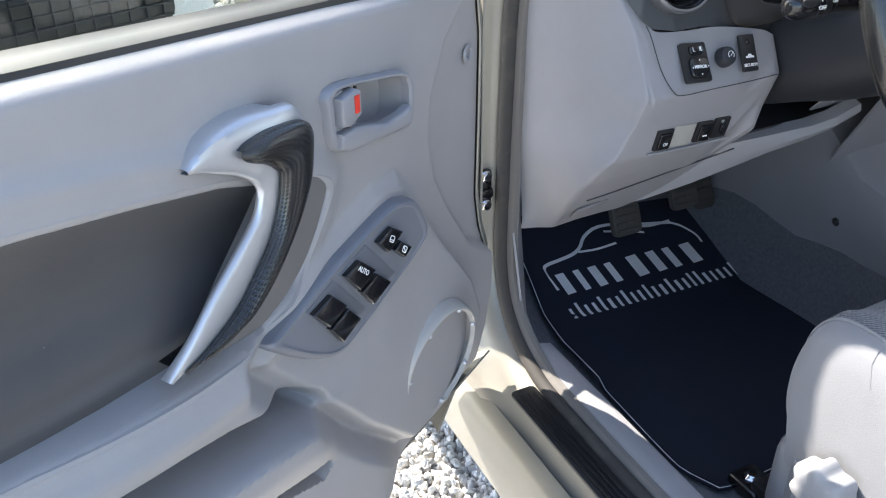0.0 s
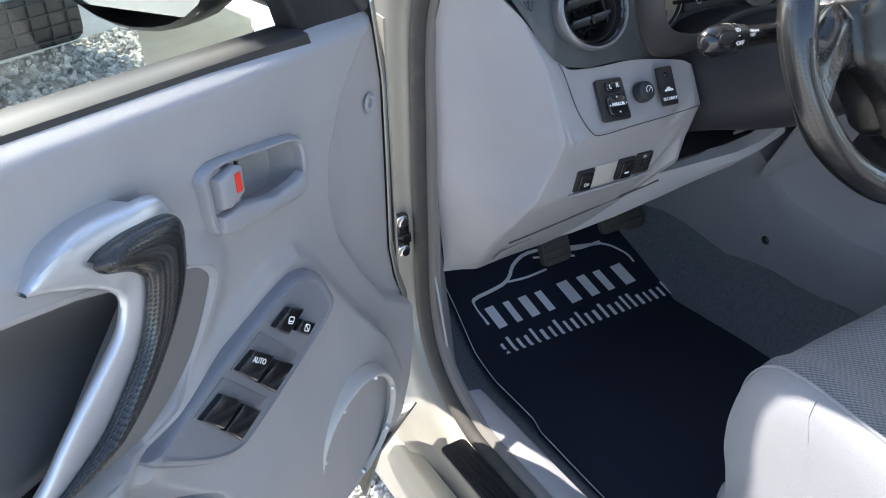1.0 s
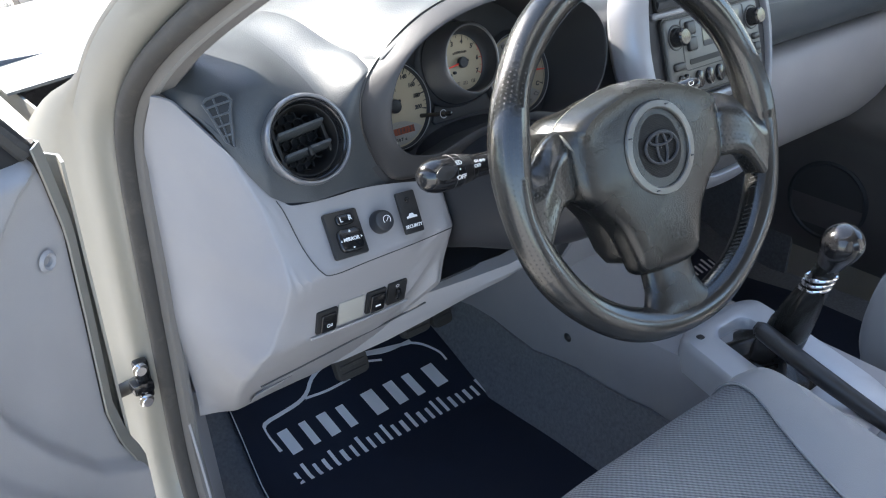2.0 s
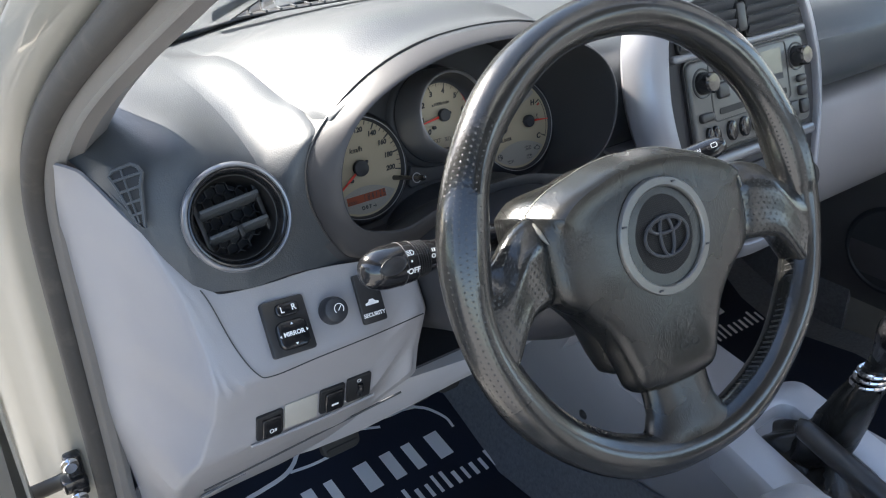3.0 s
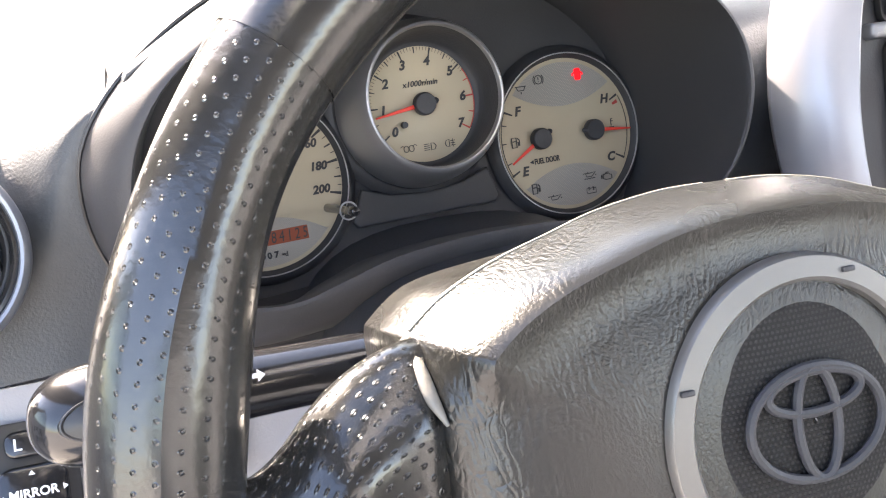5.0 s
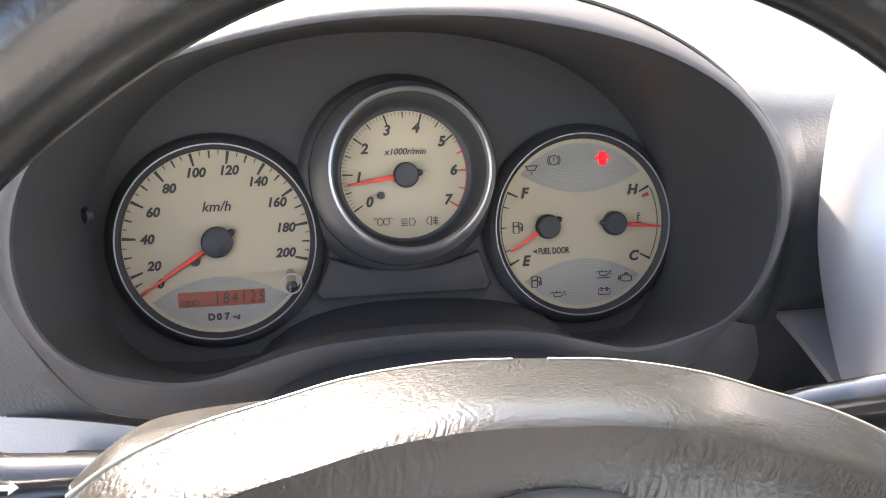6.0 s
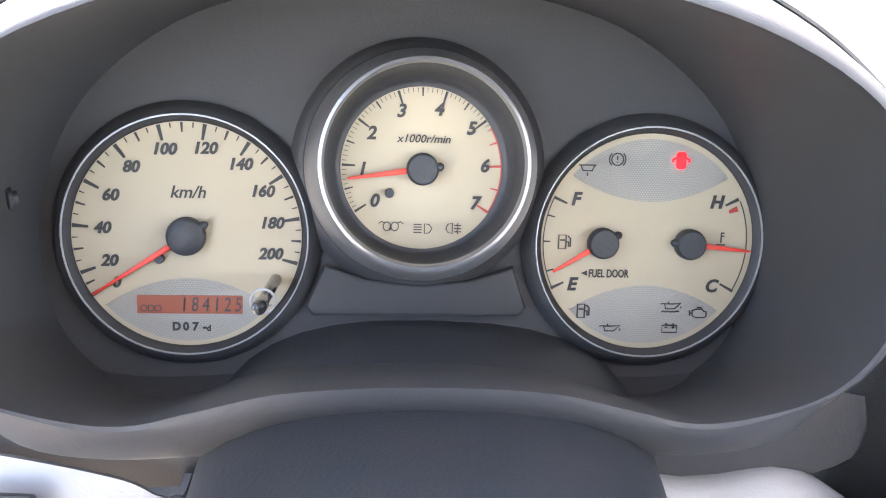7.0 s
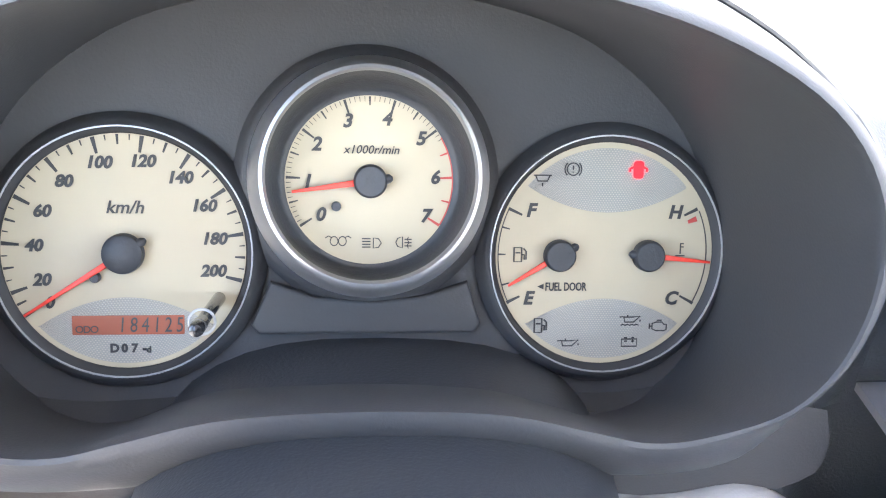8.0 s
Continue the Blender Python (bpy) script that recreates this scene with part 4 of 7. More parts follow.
# window switch panel on the pod
SWP = [(0.432, 0.818), (0.415, 0.823), (0.365, 0.839), (0.293, 0.855), (0.243, 0.862), (0.218, 0.858), (0.197, 0.846), (0.183, 0.822), (0.178, 0.804), (0.191, 0.794), (0.239, 0.777), (0.318, 0.754), (0.347, 0.752), (0.378, 0.768), (0.416, 0.800)]
SWITCH_GREY = material("blue grey switch panel plastic", (0.185, 0.192, 0.215), 0.42, grain=0.25, grain_size=0.001)
sp_pts = curve([(p[0], p[1], 0) for p in SWP], 70, closed=True)
sc = sum(sp_pts, Vector()) / len(sp_pts)
switch_panel = part("switch_panel", grid([[dp(*((sc + (p - sc) * s).xy), w) for p in sp_pts] for s, w in ((1.05, 0.010), (1.03, 0.034), (1.0, 0.0385), (0.975, 0.0400), (0.945, 0.0402), (0.925, 0.0388), (0.905, 0.0388), (0.5, 0.0388), (0.02, 0.0388))], ring=True), SWITCH_GREY, driver_door, "grey window switch panel")
# Thin flat plates: the wells' recess shade is put into their darker grey.
for quad in (((0.292, 0.846), (0.336, 0.836), (0.292, 0.778), (0.245, 0.789)), ((0.345, 0.836), (0.386, 0.825), (0.346, 0.766), (0.299, 0.777))):
    part("switch_well", prism(quad, 0.0008, 0.0003), material("shaded well plastic", (0.15, 0.156, 0.175), 0.5), switch_panel, "flat switch well, darkened as if recessed", m=DOOR @ Matrix.Translation((0, 0, 0.0389)))


def key(corners, name, label, mark=""):
    c = sum((Vector((p[0], p[1], 0)) for p in corners), Vector()) / 4
    body = part(name, prism(corners, 0.007, 0.0022, 3), GLOSS, switch_panel, label, m=DOOR @ Matrix.Translation((0, 0, 0.0402)))
    x = (Vector((*corners[2], 0)) - Vector((*corners[1], 0))).normalized()
    y = Vector((-x.y, x.x, 0))
    fr = DOOR @ basis((c.x, c.y, 0.0474), -x if x.x > 0 else -x, -y)
    if mark == "AUTO":
        part("legend", lettering("AUTO", 0.0075, fr @ Matrix.Translation((0, 0.004, 0)) @ Matrix.Diagonal((-1, 1, 1, 1))), WHITE, body)
    elif mark:
        part("legend", stroke(rounded(0.008, 0.006, 0.0015, 3), 0.001, closed=True), WHITE, body, m=fr)
        part("legend", stroke([(-0.003, -0.001), (0.003, -0.001)] if mark == "lock" else [(-0.003, -0.002), (0.003, 0.002)], 0.001), WHITE, body, m=fr)
    return body


key([(0.279, 0.843), (0.254, 0.848), (0.236, 0.835), (0.263, 0.824)], "lock_switch", "black door lock switch", "lock")
key([(0.252, 0.821), (0.239, 0.825), (0.221, 0.809), (0.235, 0.803)], "window_lock", "black window lock switch", "wl")
key([(0.333, 0.835), (0.309, 0.839), (0.286, 0.817), (0.314, 0.809)], "window_switch", "black window switch", "AUTO")
key([(0.311, 0.805), (0.282, 0.809), (0.261, 0.789), (0.293, 0.780)], "window_switch", "black window switch")
key([(0.383, 0.822), (0.355, 0.827), (0.335, 0.805), (0.363, 0.796)], "window_switch", "black window switch")
key([(0.362, 0.793), (0.333, 0.799), (0.315, 0.777), (0.346, 0.768)], "window_switch", "black window switch")

# speaker grille on the pod
SPK = DOOR @ Matrix.Translation((0.158, 0.612, 0.0415)) @ Matrix.Rotation(radians(5), 4, "X") @ Matrix.Rotation(radians(4), 4, "Y") @ Matrix.Diagonal((0.93, 0.93, 1, 1))
speaker = part("speaker", lathe([(0.084, -0.014), (0.0815, -0.004), (0.0795, 0.0015), (0.0775, 0.0030), (0.0755, 0.0030), (0.0745, 0.0012), (0.0735, -0.0015), (0.0715, -0.002)], 72), material("pale speaker ring plastic", (0.40, 0.385, 0.36), 0.4, grain=0.15), driver_door, "pale round speaker ring", m=SPK)
MESH = dotted(material("fine grey speaker mesh", (0.30, 0.285, 0.27), 0.6), 50, 50, 0.36, (0.035, 0.034, 0.033), 0.0010)
gr = grid(rings, ring=True)
uvl = gr.loops.layers.uv.active
for f in gr.faces:
    for lp in f.loops:
        lp[uvl].uv = (lp.vert.co.x / 0.15 + 0.5, lp.vert.co.y / 0.15 + 0.5)
part("speaker_mesh", gr, MESH, speaker, "fine perforated speaker mesh", m=SPK)
for a in (12, 62, 115, 165, 215, 265, 315):
    part("clip", lathe([(0, 0.0042), (0.002, 0.0038), (0.0032, 0.002), (0.0036, 0)], 12), BLADE, speaker, "bright fixing stud", m=SPK @ Matrix.Translation((0.0735 * math.cos(radians(a)), 0.0735 * math.sin(radians(a)), 0)))

# ---------------------------------------------------------------- dashboard
Y_FACE = [(0.60, 0.405), (0.64, 0.37), (0.70, 0.315), (0.76, 0.262), (0.80, 0.233), (0.835, 0.2255), (0.870, 0.2135), (0.885, 0.2085), (0.890, 0.2105), (0.91, 0.221), (0.935, 0.234), (0.958, 0.244), (1.00, 0.268), (1.06, 0.30)]
Y_END = [(0.60, 0.412), (0.64, 0.404), (0.80, 0.402), (0.97, 0.395), (1.02, 0.375), (1.06, 0.345)]
Z_TOP = [(-0.706, 1.062), (-0.695, 1.058), (-0.682, 1.040), (-0.660, 0.992), (-0.645, 0.968), (-0.630, 0.957), (-0.60, 0.952), (-0.55, 0.952), (-0.52, 0.949), (-0.47, 0.941), (-0.455, 0.936), (-0.445, 0.931), (-0.436, 0.927)]
Z_LOW = [(-0.706, 0.622), (-0.62, 0.636), (-0.53, 0.640), (-0.51, 0.652), (-0.492, 0.700), (-0.472, 0.765), (-0.455, 0.788), (-0.436, 0.800)]

dashboard = thing("dashboard", (0.0, 0.45, 0.70), "two-tone grey dashboard with round air vent and instrument hood", "dashboard")
COLS = [(-0.709, -0.06), (-0.705, 0.065), (-0.700, 0.19), (-0.694, 0.345), (-0.687, 0.54), (-0.679, 0.79), (-0.6745, 0.91), (-0.672, 0.957), (-0.669, 0.985), (-0.664, 0.993), (-0.652, 0.998), (-0.636, 0.999), (-0.62, 1.0), (-0.58, 1.0), (-0.54, 1.0), (-0.50, 1.0), (-0.46, 1.0), (-0.446, 0.995), (-0.4395, 0.97), (-0.437, 0.91), (-0.436, 0.6), (-0.436, 0.2)]


def face_y(x, c, z):
    yf, ye = lerp(Y_FACE, z), lerp(Y_END, z)
    # the end swells out around its middle height
    return ye + (yf - ye) * c


BOW = [(0.62, 0.014), (0.70, -0.010), (0.75, -0.018), (0.786, -0.012), (0.81, 0.0), (0.85, 0.014), (0.914, 0.019), (0.96, 0.015), (0.99, 0.007), (1.03, -0.002)]
rows = []
NZ = 60
for j in range(NZ + 1):
    row = []
    for x, c in COLS:
        z0, z1 = lerp(Z_LOW, x), lerp(Z_TOP, x)
        z = z0 + (z1 - z0) * j / NZ
        sag = 0.010 * step(0.78, 0.64, z) * (1 - c)
        # the crease between the face and the end bows inwards at mid height
        f = max(0, (-0.62 - x) / 0.089)
        bow = lerp(BOW, z) * (f / 0.58 if f < 0.58 else (1 - f) / 0.42)
        row.append((x + sag + bow, face_y(x, c, z), z))
    rows.append(row)
# finer across
fine = []
for r in rows:
    fine.append([Vector(p) for p in curve(r, 150)])
part("lower_panel", thick(grid(fine), 0.003), GREY, dashboard, "light grey lower dashboard panel")
# underside lip
part("knee_strip", thick(grid([[(x, y0 + 0.02, z1 + 0.004), (x, y0, z1), (x, y0 - 0.003, (z0 + z1) / 2), (x, y0 + 0.006, z0), (x, y0 + 0.05, z0 - 0.004)] for x, y0, z0, z1 in ((-0.55, 0.375, 0.636, 0.70), (-0.515, 0.345, 0.655, 0.722), (-0.47, 0.305, 0.688, 0.745), (-0.42, 0.278, 0.715, 0.758), (-0.37, 0.257, 0.738, 0.769), (-0.32, 0.243, 0.752, 0.776), (-0.27, 0.245, 0.757, 0.779), (-0.20, 0.262, 0.760, 0.782))]), 0.004), GREY, dashboard, "grey lower trim strip")
part("cubby_floor", thick(grid([[(x, 0.27, 0.776), (x, 0.33, 0.775), (x, 0.40, 0.80)] for x in (-0.46, -0.35, -0.20)]), 0.003), SHROUD, dashboard, "dark open shelf under the column")
# bonnet release flap
FLAP = basis((-0.629, 0.3385, 0.6745), (1, 0.0, 0.10), (0, -0.68, 0.74))
part("flap_gap", stroke(rounded(0.054, 0.036, 0.004), 0.0016, 0.0006, True), SHROUD, dashboard, m=FLAP @ Matrix.Translation((0, 0, 0.0008)))
part("release_flap", prism(rounded(0.052, 0.034, 0.004), 0.0025, 0.001), GREY, dashboard, "grey bonnet release flap", m=FLAP)
part("seam_groove", tube([(x, lerp(Y_FACE, z) - 0.001, z) for x, z in ((-0.655, 0.705), (-0.62, 0.712), (-0.56, 0.728), (-0.50, 0.745), (-0.445, 0.760))], 0.0012, 6, 16), SHROUD, dashboard)
# inset switch panel: raised lip line below it
lip = curve([(-0.6405, 0.2435, 0.966), (-0.636, 0.2370, 0.953), (-0.627, 0.2222, 0.915), (-0.617, 0.208, 0.892), (-0.605, 0.2035, 0.8865), (-0.56, 0.2045, 0.886), (-0.50, 0.2045, 0.886), (-0.448, 0.2055, 0.887)], 60)
part("panel_crease", tube(lip, 0.0006, 6), SHROUD, dashboard, "fine crease round the switch panel")


# mirror switch block
SWB = basis(Vector((-0.579, 0.2205, 0.9175)) + Vector((0, 0.0012, -0.0008)), (1, 0.03, -0.105), (0, 0.55, 0.80))
block = part("mirror_switch", prism(rounded(0.041, 0.049, 0.003), 0.005, 0.001), BLACK, dashboard, "black mirror adjuster panel", m=SWB)
rock = part("selector", prism(rounded(0.022, 0.012, 0.005, 5, 0.002, 0.0145), 0.0035, 0.0015, 3, z0=0.005), GLOSS, block, "left right selector", m=SWB)
part("legend", lettering("L", 0.0075, SWB @ Matrix.Translation((-0.0035, 0.0142, 0.0086)), bold=0.0001), WHITE, rock)
part("legend", lettering("R", 0.0075, SWB @ Matrix.Translation((0.0075, 0.0148, 0.0086)), bold=0.0001), WHITE, rock)
padk = part("adjuster_pad", prism(rounded(0.029, 0.025, 0.007, 6, 0.001, -0.0075), 0.0045, 0.002, 3, z0=0.005), GLOSS, block, "four-way adjuster pad", m=SWB)
part("legend", lettering("MIRROR", 0.0054, SWB @ Matrix.Translation((0.001, -0.0072, 0.0096)), bold=0.00015), WHITE, padk)
for ang, dx, dy in ((0, 0.001, 0.0015), (180, 0.001, -0.0165), (90, -0.0118, -0.0078), (-90, 0.0138, -0.0068)):
    part("arrow", prism([(-0.0014, -0.0009), (0.0014, -0.0009), (0, 0.0011)], 0.0003), WHITE, padk, m=SWB @ Matrix.Translation((dx, dy, 0.0096)) @ Matrix.Rotation(radians(ang), 4, "Z"))
# dimmer knob
KN = basis((-0.5365, 0.216, 0.9195), (1, 0, -0.10), (0, 0.5, 0.85))
knob = part("dimmer_knob", lathe([(0.0, 0.0105), (0.0085, 0.0105), (0.0108, 0.009), (0.0118, 0.006), (0.0125, 0.002), (0.0125, -0.003)], 32), SHROUD, dashboard, "dark round dimmer knob", m=KN)
part("legend", stroke([(0.0045 * math.cos(radians(a)), 0.0045 * math.sin(radians(a))) for a in range(-40, 221, 20)], 0.0007), WHITE, knob, m=KN @ Matrix.Translation((0.0015, 0.0005, 0.0106)))
part("legend", stroke([(-0.001, -0.0015), (0.0025, 0.0025)], 0.0007), WHITE, knob, m=KN @ Matrix.Translation((0.0015, 0.0005, 0.0106)))
# security lamp
SEC = basis((-0.4995, 0.2165, 0.9185), (1, 0.0, -0.075), (0, 0.5, 0.85))
secu = part("alarm_panel", prism(rounded(0.024, 0.046, 0.002), 0.004, 0.0008), BLACK, dashboard, "black alarm lamp panel", m=SEC)
part("legend", lettering("SECURITY", 0.0050, SEC @ Matrix.Translation((0, -0.0155, 0.0042)), bold=0.0001), WHITE, secu)
part("lamp", lathe([(0, 0.0022), (0.002, 0.0018), (0.003, 0.0)], 16), GLOSS, secu, m=SEC @ Matrix.Translation((0, 0.0135, 0.004)))
part("car_sign", join(prism([(-0.0065, -0.0015), (0.007, -0.0015), (0.007, 0.0005), (0.0038, 0.0012), (0.002, 0.0035), (-0.002, 0.0035), (-0.0035, 0.0012), (-0.0065, 0.0005)], 0.0003), disc(0.0013, 0.0003, 12)), WHITE, secu, m=SEC @ Matrix.Translation((0, -0.005, 0.0041)))


def low_switch(x, z, w, h, mark, label):
    m = basis((x, lerp(Y_FACE, z) - 0.0005, z), (1, 0, -0.05), (0, -0.20, 1))
    s = part("low_switch", prism(rounded(w, h, 0.002), 0.003, 0.0008), BLACK, dashboard, label, m=m)
    if mark == "wheel":
        part("thumbwheel", tube([(0.0, -0.006, 0.004), (0.0, 0.0, 0.006), (0, 0.006, 0.004)], 0.003, 8), GLOSS, s, m=m)
        part("legend", stroke(ellipse(0.002, 0.0018, 12, -0.001, 0.0105), 0.0005, closed=True), WHITE, s, m=m @ Matrix.Translation((0, 0, 0.0031)))
    else:
        part("button", prism(rounded(w * 0.72, h * 0.78, 0.002, 4, 0.001, -0.001), 0.003, 0.0012, 3, z0=0.003), GLOSS, s, m=m)
        if mark == "fog":
            part("legend", stroke(ellipse(0.0018, 0.0023, 14, -0.001, 0), 0.0005, closed=True), WHITE, s, m=m @ Matrix.Translation((0.001, -0.004, 0.0061)))
            for k in (-1, 0, 1):
                part("legend", stroke([(0.0015, k * 0.0014), (0.004, k * 0.0014)], 0.0005), WHITE, s, m=m @ Matrix.Translation((0.001, -0.004, 0.0061)))
        else:
            part("legend", stroke([(-0.0035, 0), (0.0035, 0)], 0.0022), WHITE, s, m=m @ Matrix.Translation((0.001, -0.004, 0.0061)))
    return s


low_switch(-0.606, 0.8195, 0.026, 0.030, "fog", "black fog lamp switch")
low_switch(-0.5415, 0.8185, 0.026, 0.030, "idle", "black idle-up switch")
low_switch(-0.5125, 0.8185, 0.026, 0.030, "wheel", "black headlamp level thumbwheel")
part("blank_cover", prism(rounded(0.034, 0.031, 0.002), 0.0015, 0.0005), material("pale beige plastic cover", (0.37, 0.355, 0.32), 0.55, grain=0.2), dashboard, "pale beige blanking cover", m=basis((-0.574, lerp(Y_FACE, 0.819) - 0.0005, 0.819), (1, 0, -0.05), (0, -0.2, 1)))
part("coin_ledge", tube([(-0.625, lerp(Y_FACE, 0.800) - 0.002, 0.8005), (-0.56, lerp(Y_FACE, 0.8) - 0.003, 0.7985), (-0.495, lerp(Y_FACE, 0.8) - 0.002, 0.7985)], 0.0018, 6, 20), GREY, dashboard, "raised ledge under the switches")

# upper dashboard: columns from the windscreen foot to the front edge
def both(right):
    """A closed outline from its right half, top to bottom."""
    return right + [(-p[0], p[1]) for p in right[-2:0:-1]]


SEAM = both([(0.0, 1.1345), (0.05, 1.1315), (0.09, 1.1215), (0.122, 1.1070), (0.146, 1.0905), (0.163, 1.0745), (0.1745, 1.058), (0.180, 1.040), (0.1795, 1.015), (0.172, 0.990), (0.160, 0.965), (0.145, 0.947), (0.115, 0.940), (0.075, 0.941), (0.045, 0.944), (0.0, 0.946)])
SEAM_H = [(-0.20, 1.068), (-0.18, 1.070), (-0.163, 1.0770), (-0.146, 1.0920), (-0.122, 1.1080), (-0.09, 1.1225), (-0.05, 1.1325), (0.0, 1.1355), (0.05, 1.1325), (0.09, 1.1225), (0.122, 1.1080), (0.146, 1.0920), (0.163, 1.0770), (0.18, 1.070), (0.20, 1.068)]
HX = -0.352


def top_column(x):
    foot_s = min(1, abs(x) / 0.62)
    yw, zw = 0.735 - 0.17 * foot_s ** 2.2, 1.088 - 0.010 * foot_s
    d = x - HX
    vent = max(0, 1 - ((x + 0.602) / 0.062) ** 2)
    if abs(d) <= 0.192:
        zs = lerp(SEAM_H, d)
        ys = 0.240 + 0.045 * step(0.150, 0.192, abs(d))
        rise = max(0, zs - 1.085)
        return [(x, yw, zw), (x, yw - 0.10, zw + 0.002 + rise * 0.10), (x, 0.47, 1.092 + rise * 0.45), (x, 0.40, 1.094 + rise * 0.75), (x, 0.33, min(zs, 1.094) + rise * 0.95 + 0.002), (x, ys + 0.04, zs + 0.001), (x, ys + 0.015, zs + 0.001), (x, ys, zs - 0.001), (x, ys - 0.001, zs - 0.004), (x, ys + 0.004, zs - 0.012)]
    if d < 0:
        zb = lerp(Z_TOP, x) + 0.003
        yb = lerp([(-0.70, 0.372), (-0.690, 0.330), (-0.678, 0.285), (-0.664, 0.262), (-0.645, 0.247), (-0.60, 0.2385), (-0.54, 0.2395)], x)
        zt = 1.068 + 0.010 * vent
        yt = max(0.290 + 0.015 * (1 - vent), yb + 0.03)
        zt = max(zt, zb + 0.008)
        return [(x, yw, zw), (x, yw - 0.08, 1.090), (x, 0.47, 1.088), (x, yt + 0.08, 1.084), (x, yt + 0.03, zt + 0.006), (x, yt, zt), (x, yt * 0.65 + yb * 0.35, zt * 0.9 + zb * 0.1), (x, yt * 0.3 + yb * 0.7 + 0.002, zt * 0.62 + zb * 0.38), (x, yb + 0.004, zt * 0.25 + zb * 0.75), (x, yb, zb)]
    # passenger side
    bulge = 0.02 * math.sin(min(1, max(0, (x + 0.16) / 0.8)) * math.pi)
    # set back behind the centre stack
    back = 0.034 * step(0.17, 0.11, x)
    return [(x, yw, zw), (x, yw - 0.10, 1.088), (x, 0.46, 1.086), (x, 0.36 + back * 0.4, 1.082), (x, 0.29 - bulge + back * 0.8, 1.074), (x, 0.255 - bulge + back, 1.055), (x, 0.24 - bulge + back, 1.02), (x, 0.245 - bulge + back, 0.98), (x, 0.265 + back * 0.6, 0.952), (x, 0.33, 0.945)]


def pad_column(x):
    """The three stretches of the pad, run into one another under the hood's ends."""
    d = x - HX
    if d < -0.20 or d > 0.20:
        f = 0 if d < 0 else 1
        own = top_column(x)
        if -0.31 < d < -0.20:
            # the back of the pad eases into the hood's own rise
            k = step(-0.275, -0.20, d)
            rim = top_column(HX - 0.192)
            rim = rim[:3] + [(x, 0.40, 1.082), (x, 0.34, 1.070), (x, 0.295, 1.055), (x, 0.265, 1.036), (x, 0.251, 1.012), (x, 0.2455, 0.98), own[9]]
            own = [(x, a[1] + (b2[1] - a[1]) * k, a[2] + (b2[2] - a[2]) * k) for a, b2 in zip(own, rim)]
        return own
    if abs(d) <= 0.160:
        return top_column(x)
    side = pad_column(HX - 0.2001) if d < 0 else pad_column(HX + 0.2001)
    hood = top_column(x if abs(d) < 0.192 else HX + math.copysign(0.192, d))
    out = []
    for i, (a, b2) in enumerate(zip(side, hood)):
        k = step(0.198, 0.186, abs(d)) if i < 6 else step(0.172, 0.162, abs(d))
        out.append((x, a[1] + (b2[1] - a[1]) * k, a[2] + (b2[2] - a[2]) * k))
    return out


VC = basis((-0.601, 0.2405, 1.0215), (1, -0.06, -0.02), (0.0, 0.40, 0.92))
xs = [-0.697, -0.694, -0.690] + [-0.686 + 0.003 * k for k in range(45)] + [HX - 0.199 + 0.003 * k for k in range(15)] + [HX - 0.154 + 0.308 * k / 40 for k in range(41)] + [HX + 0.157 + 0.003 * k for k in range(15)] + [-0.14 + 0.05 * k for k in range(17)]
pad_mesh = grid([curve(pad_column(x), 90) for x in xs])
hole = VC.inverted()
for _ in range(14):
    bmesh.ops.smooth_vert(pad_mesh, verts=[v for v in pad_mesh.verts if not v.is_boundary and v.co.z > 1.04 and (hole @ v.co).xy.length > 0.055], factor=0.5, use_axis_x=False, use_axis_y=True, use_axis_z=True)
SEAM_X = sorted((z, x) for x, z in SEAM if x > 0.14 and z < 1.08)
shoulders = []


def pad_line(x):
    """The pad's points at one of its columns, from the windscreen to the front edge."""
    return [v.co.copy() for v in pad_mesh.verts if abs(v.co.x - x) < 1e-4]


for sg, xa, xb in ((-1, -0.563, HX - 0.160), (1, -0.14, HX + 0.160)):
    outer, inner = pad_line(xa), pad_line(xb)
    if sg > 0:
        outer = [Vector((p.x, min(p.y, 0.280), p.z)) if p.z < 1.0 else p for p in outer]
    low = curve([inner[40], inner[46], inner[50]] + [(HX + sg * lerp(SEAM_X, z), y, z) for y, z in ((0.2520, 1.072), (0.2482, 1.060), (0.2475, 1.035), (0.2475, 1.000), (0.2475, 0.970), (0.2475, 0.943))], 81)
    inner = inner[:50] + [low[20 + round(60 * k / 39)] for k in range(40)]
    shoulders.append([[Vector((a.x + (b2.x - a.x) * q / 12, a.y + (b2.y - a.y) * step(0, 1, q / 12), a.z + (b2.z - a.z) * step(0, 1, q / 12))) for q in range(13)] for a, b2 in zip(outer, inner)])
bmesh.ops.delete(pad_mesh, geom=[f for f in pad_mesh.faces if (-0.5631 if f.calc_center_median().x < HX else HX + 0.160) < f.calc_center_median().x < (HX - 0.160 if f.calc_center_median().x < HX else -0.14)], context="FACES")
bmesh.ops.delete(pad_mesh, geom=[f for f in pad_mesh.faces if (hole @ f.calc_center_median()).xy.length < 0.0400 and abs((hole @ f.calc_center_median()).z) < 0.05], context="FACES")
part("upper_pad", pad_mesh, DARK, dashboard, "dark grey grained upper dashboard")
for rows in shoulders:
    part("hood_shoulder", grid(rows), DARK, dashboard, "dark grey shoulder beside the instrument hood")
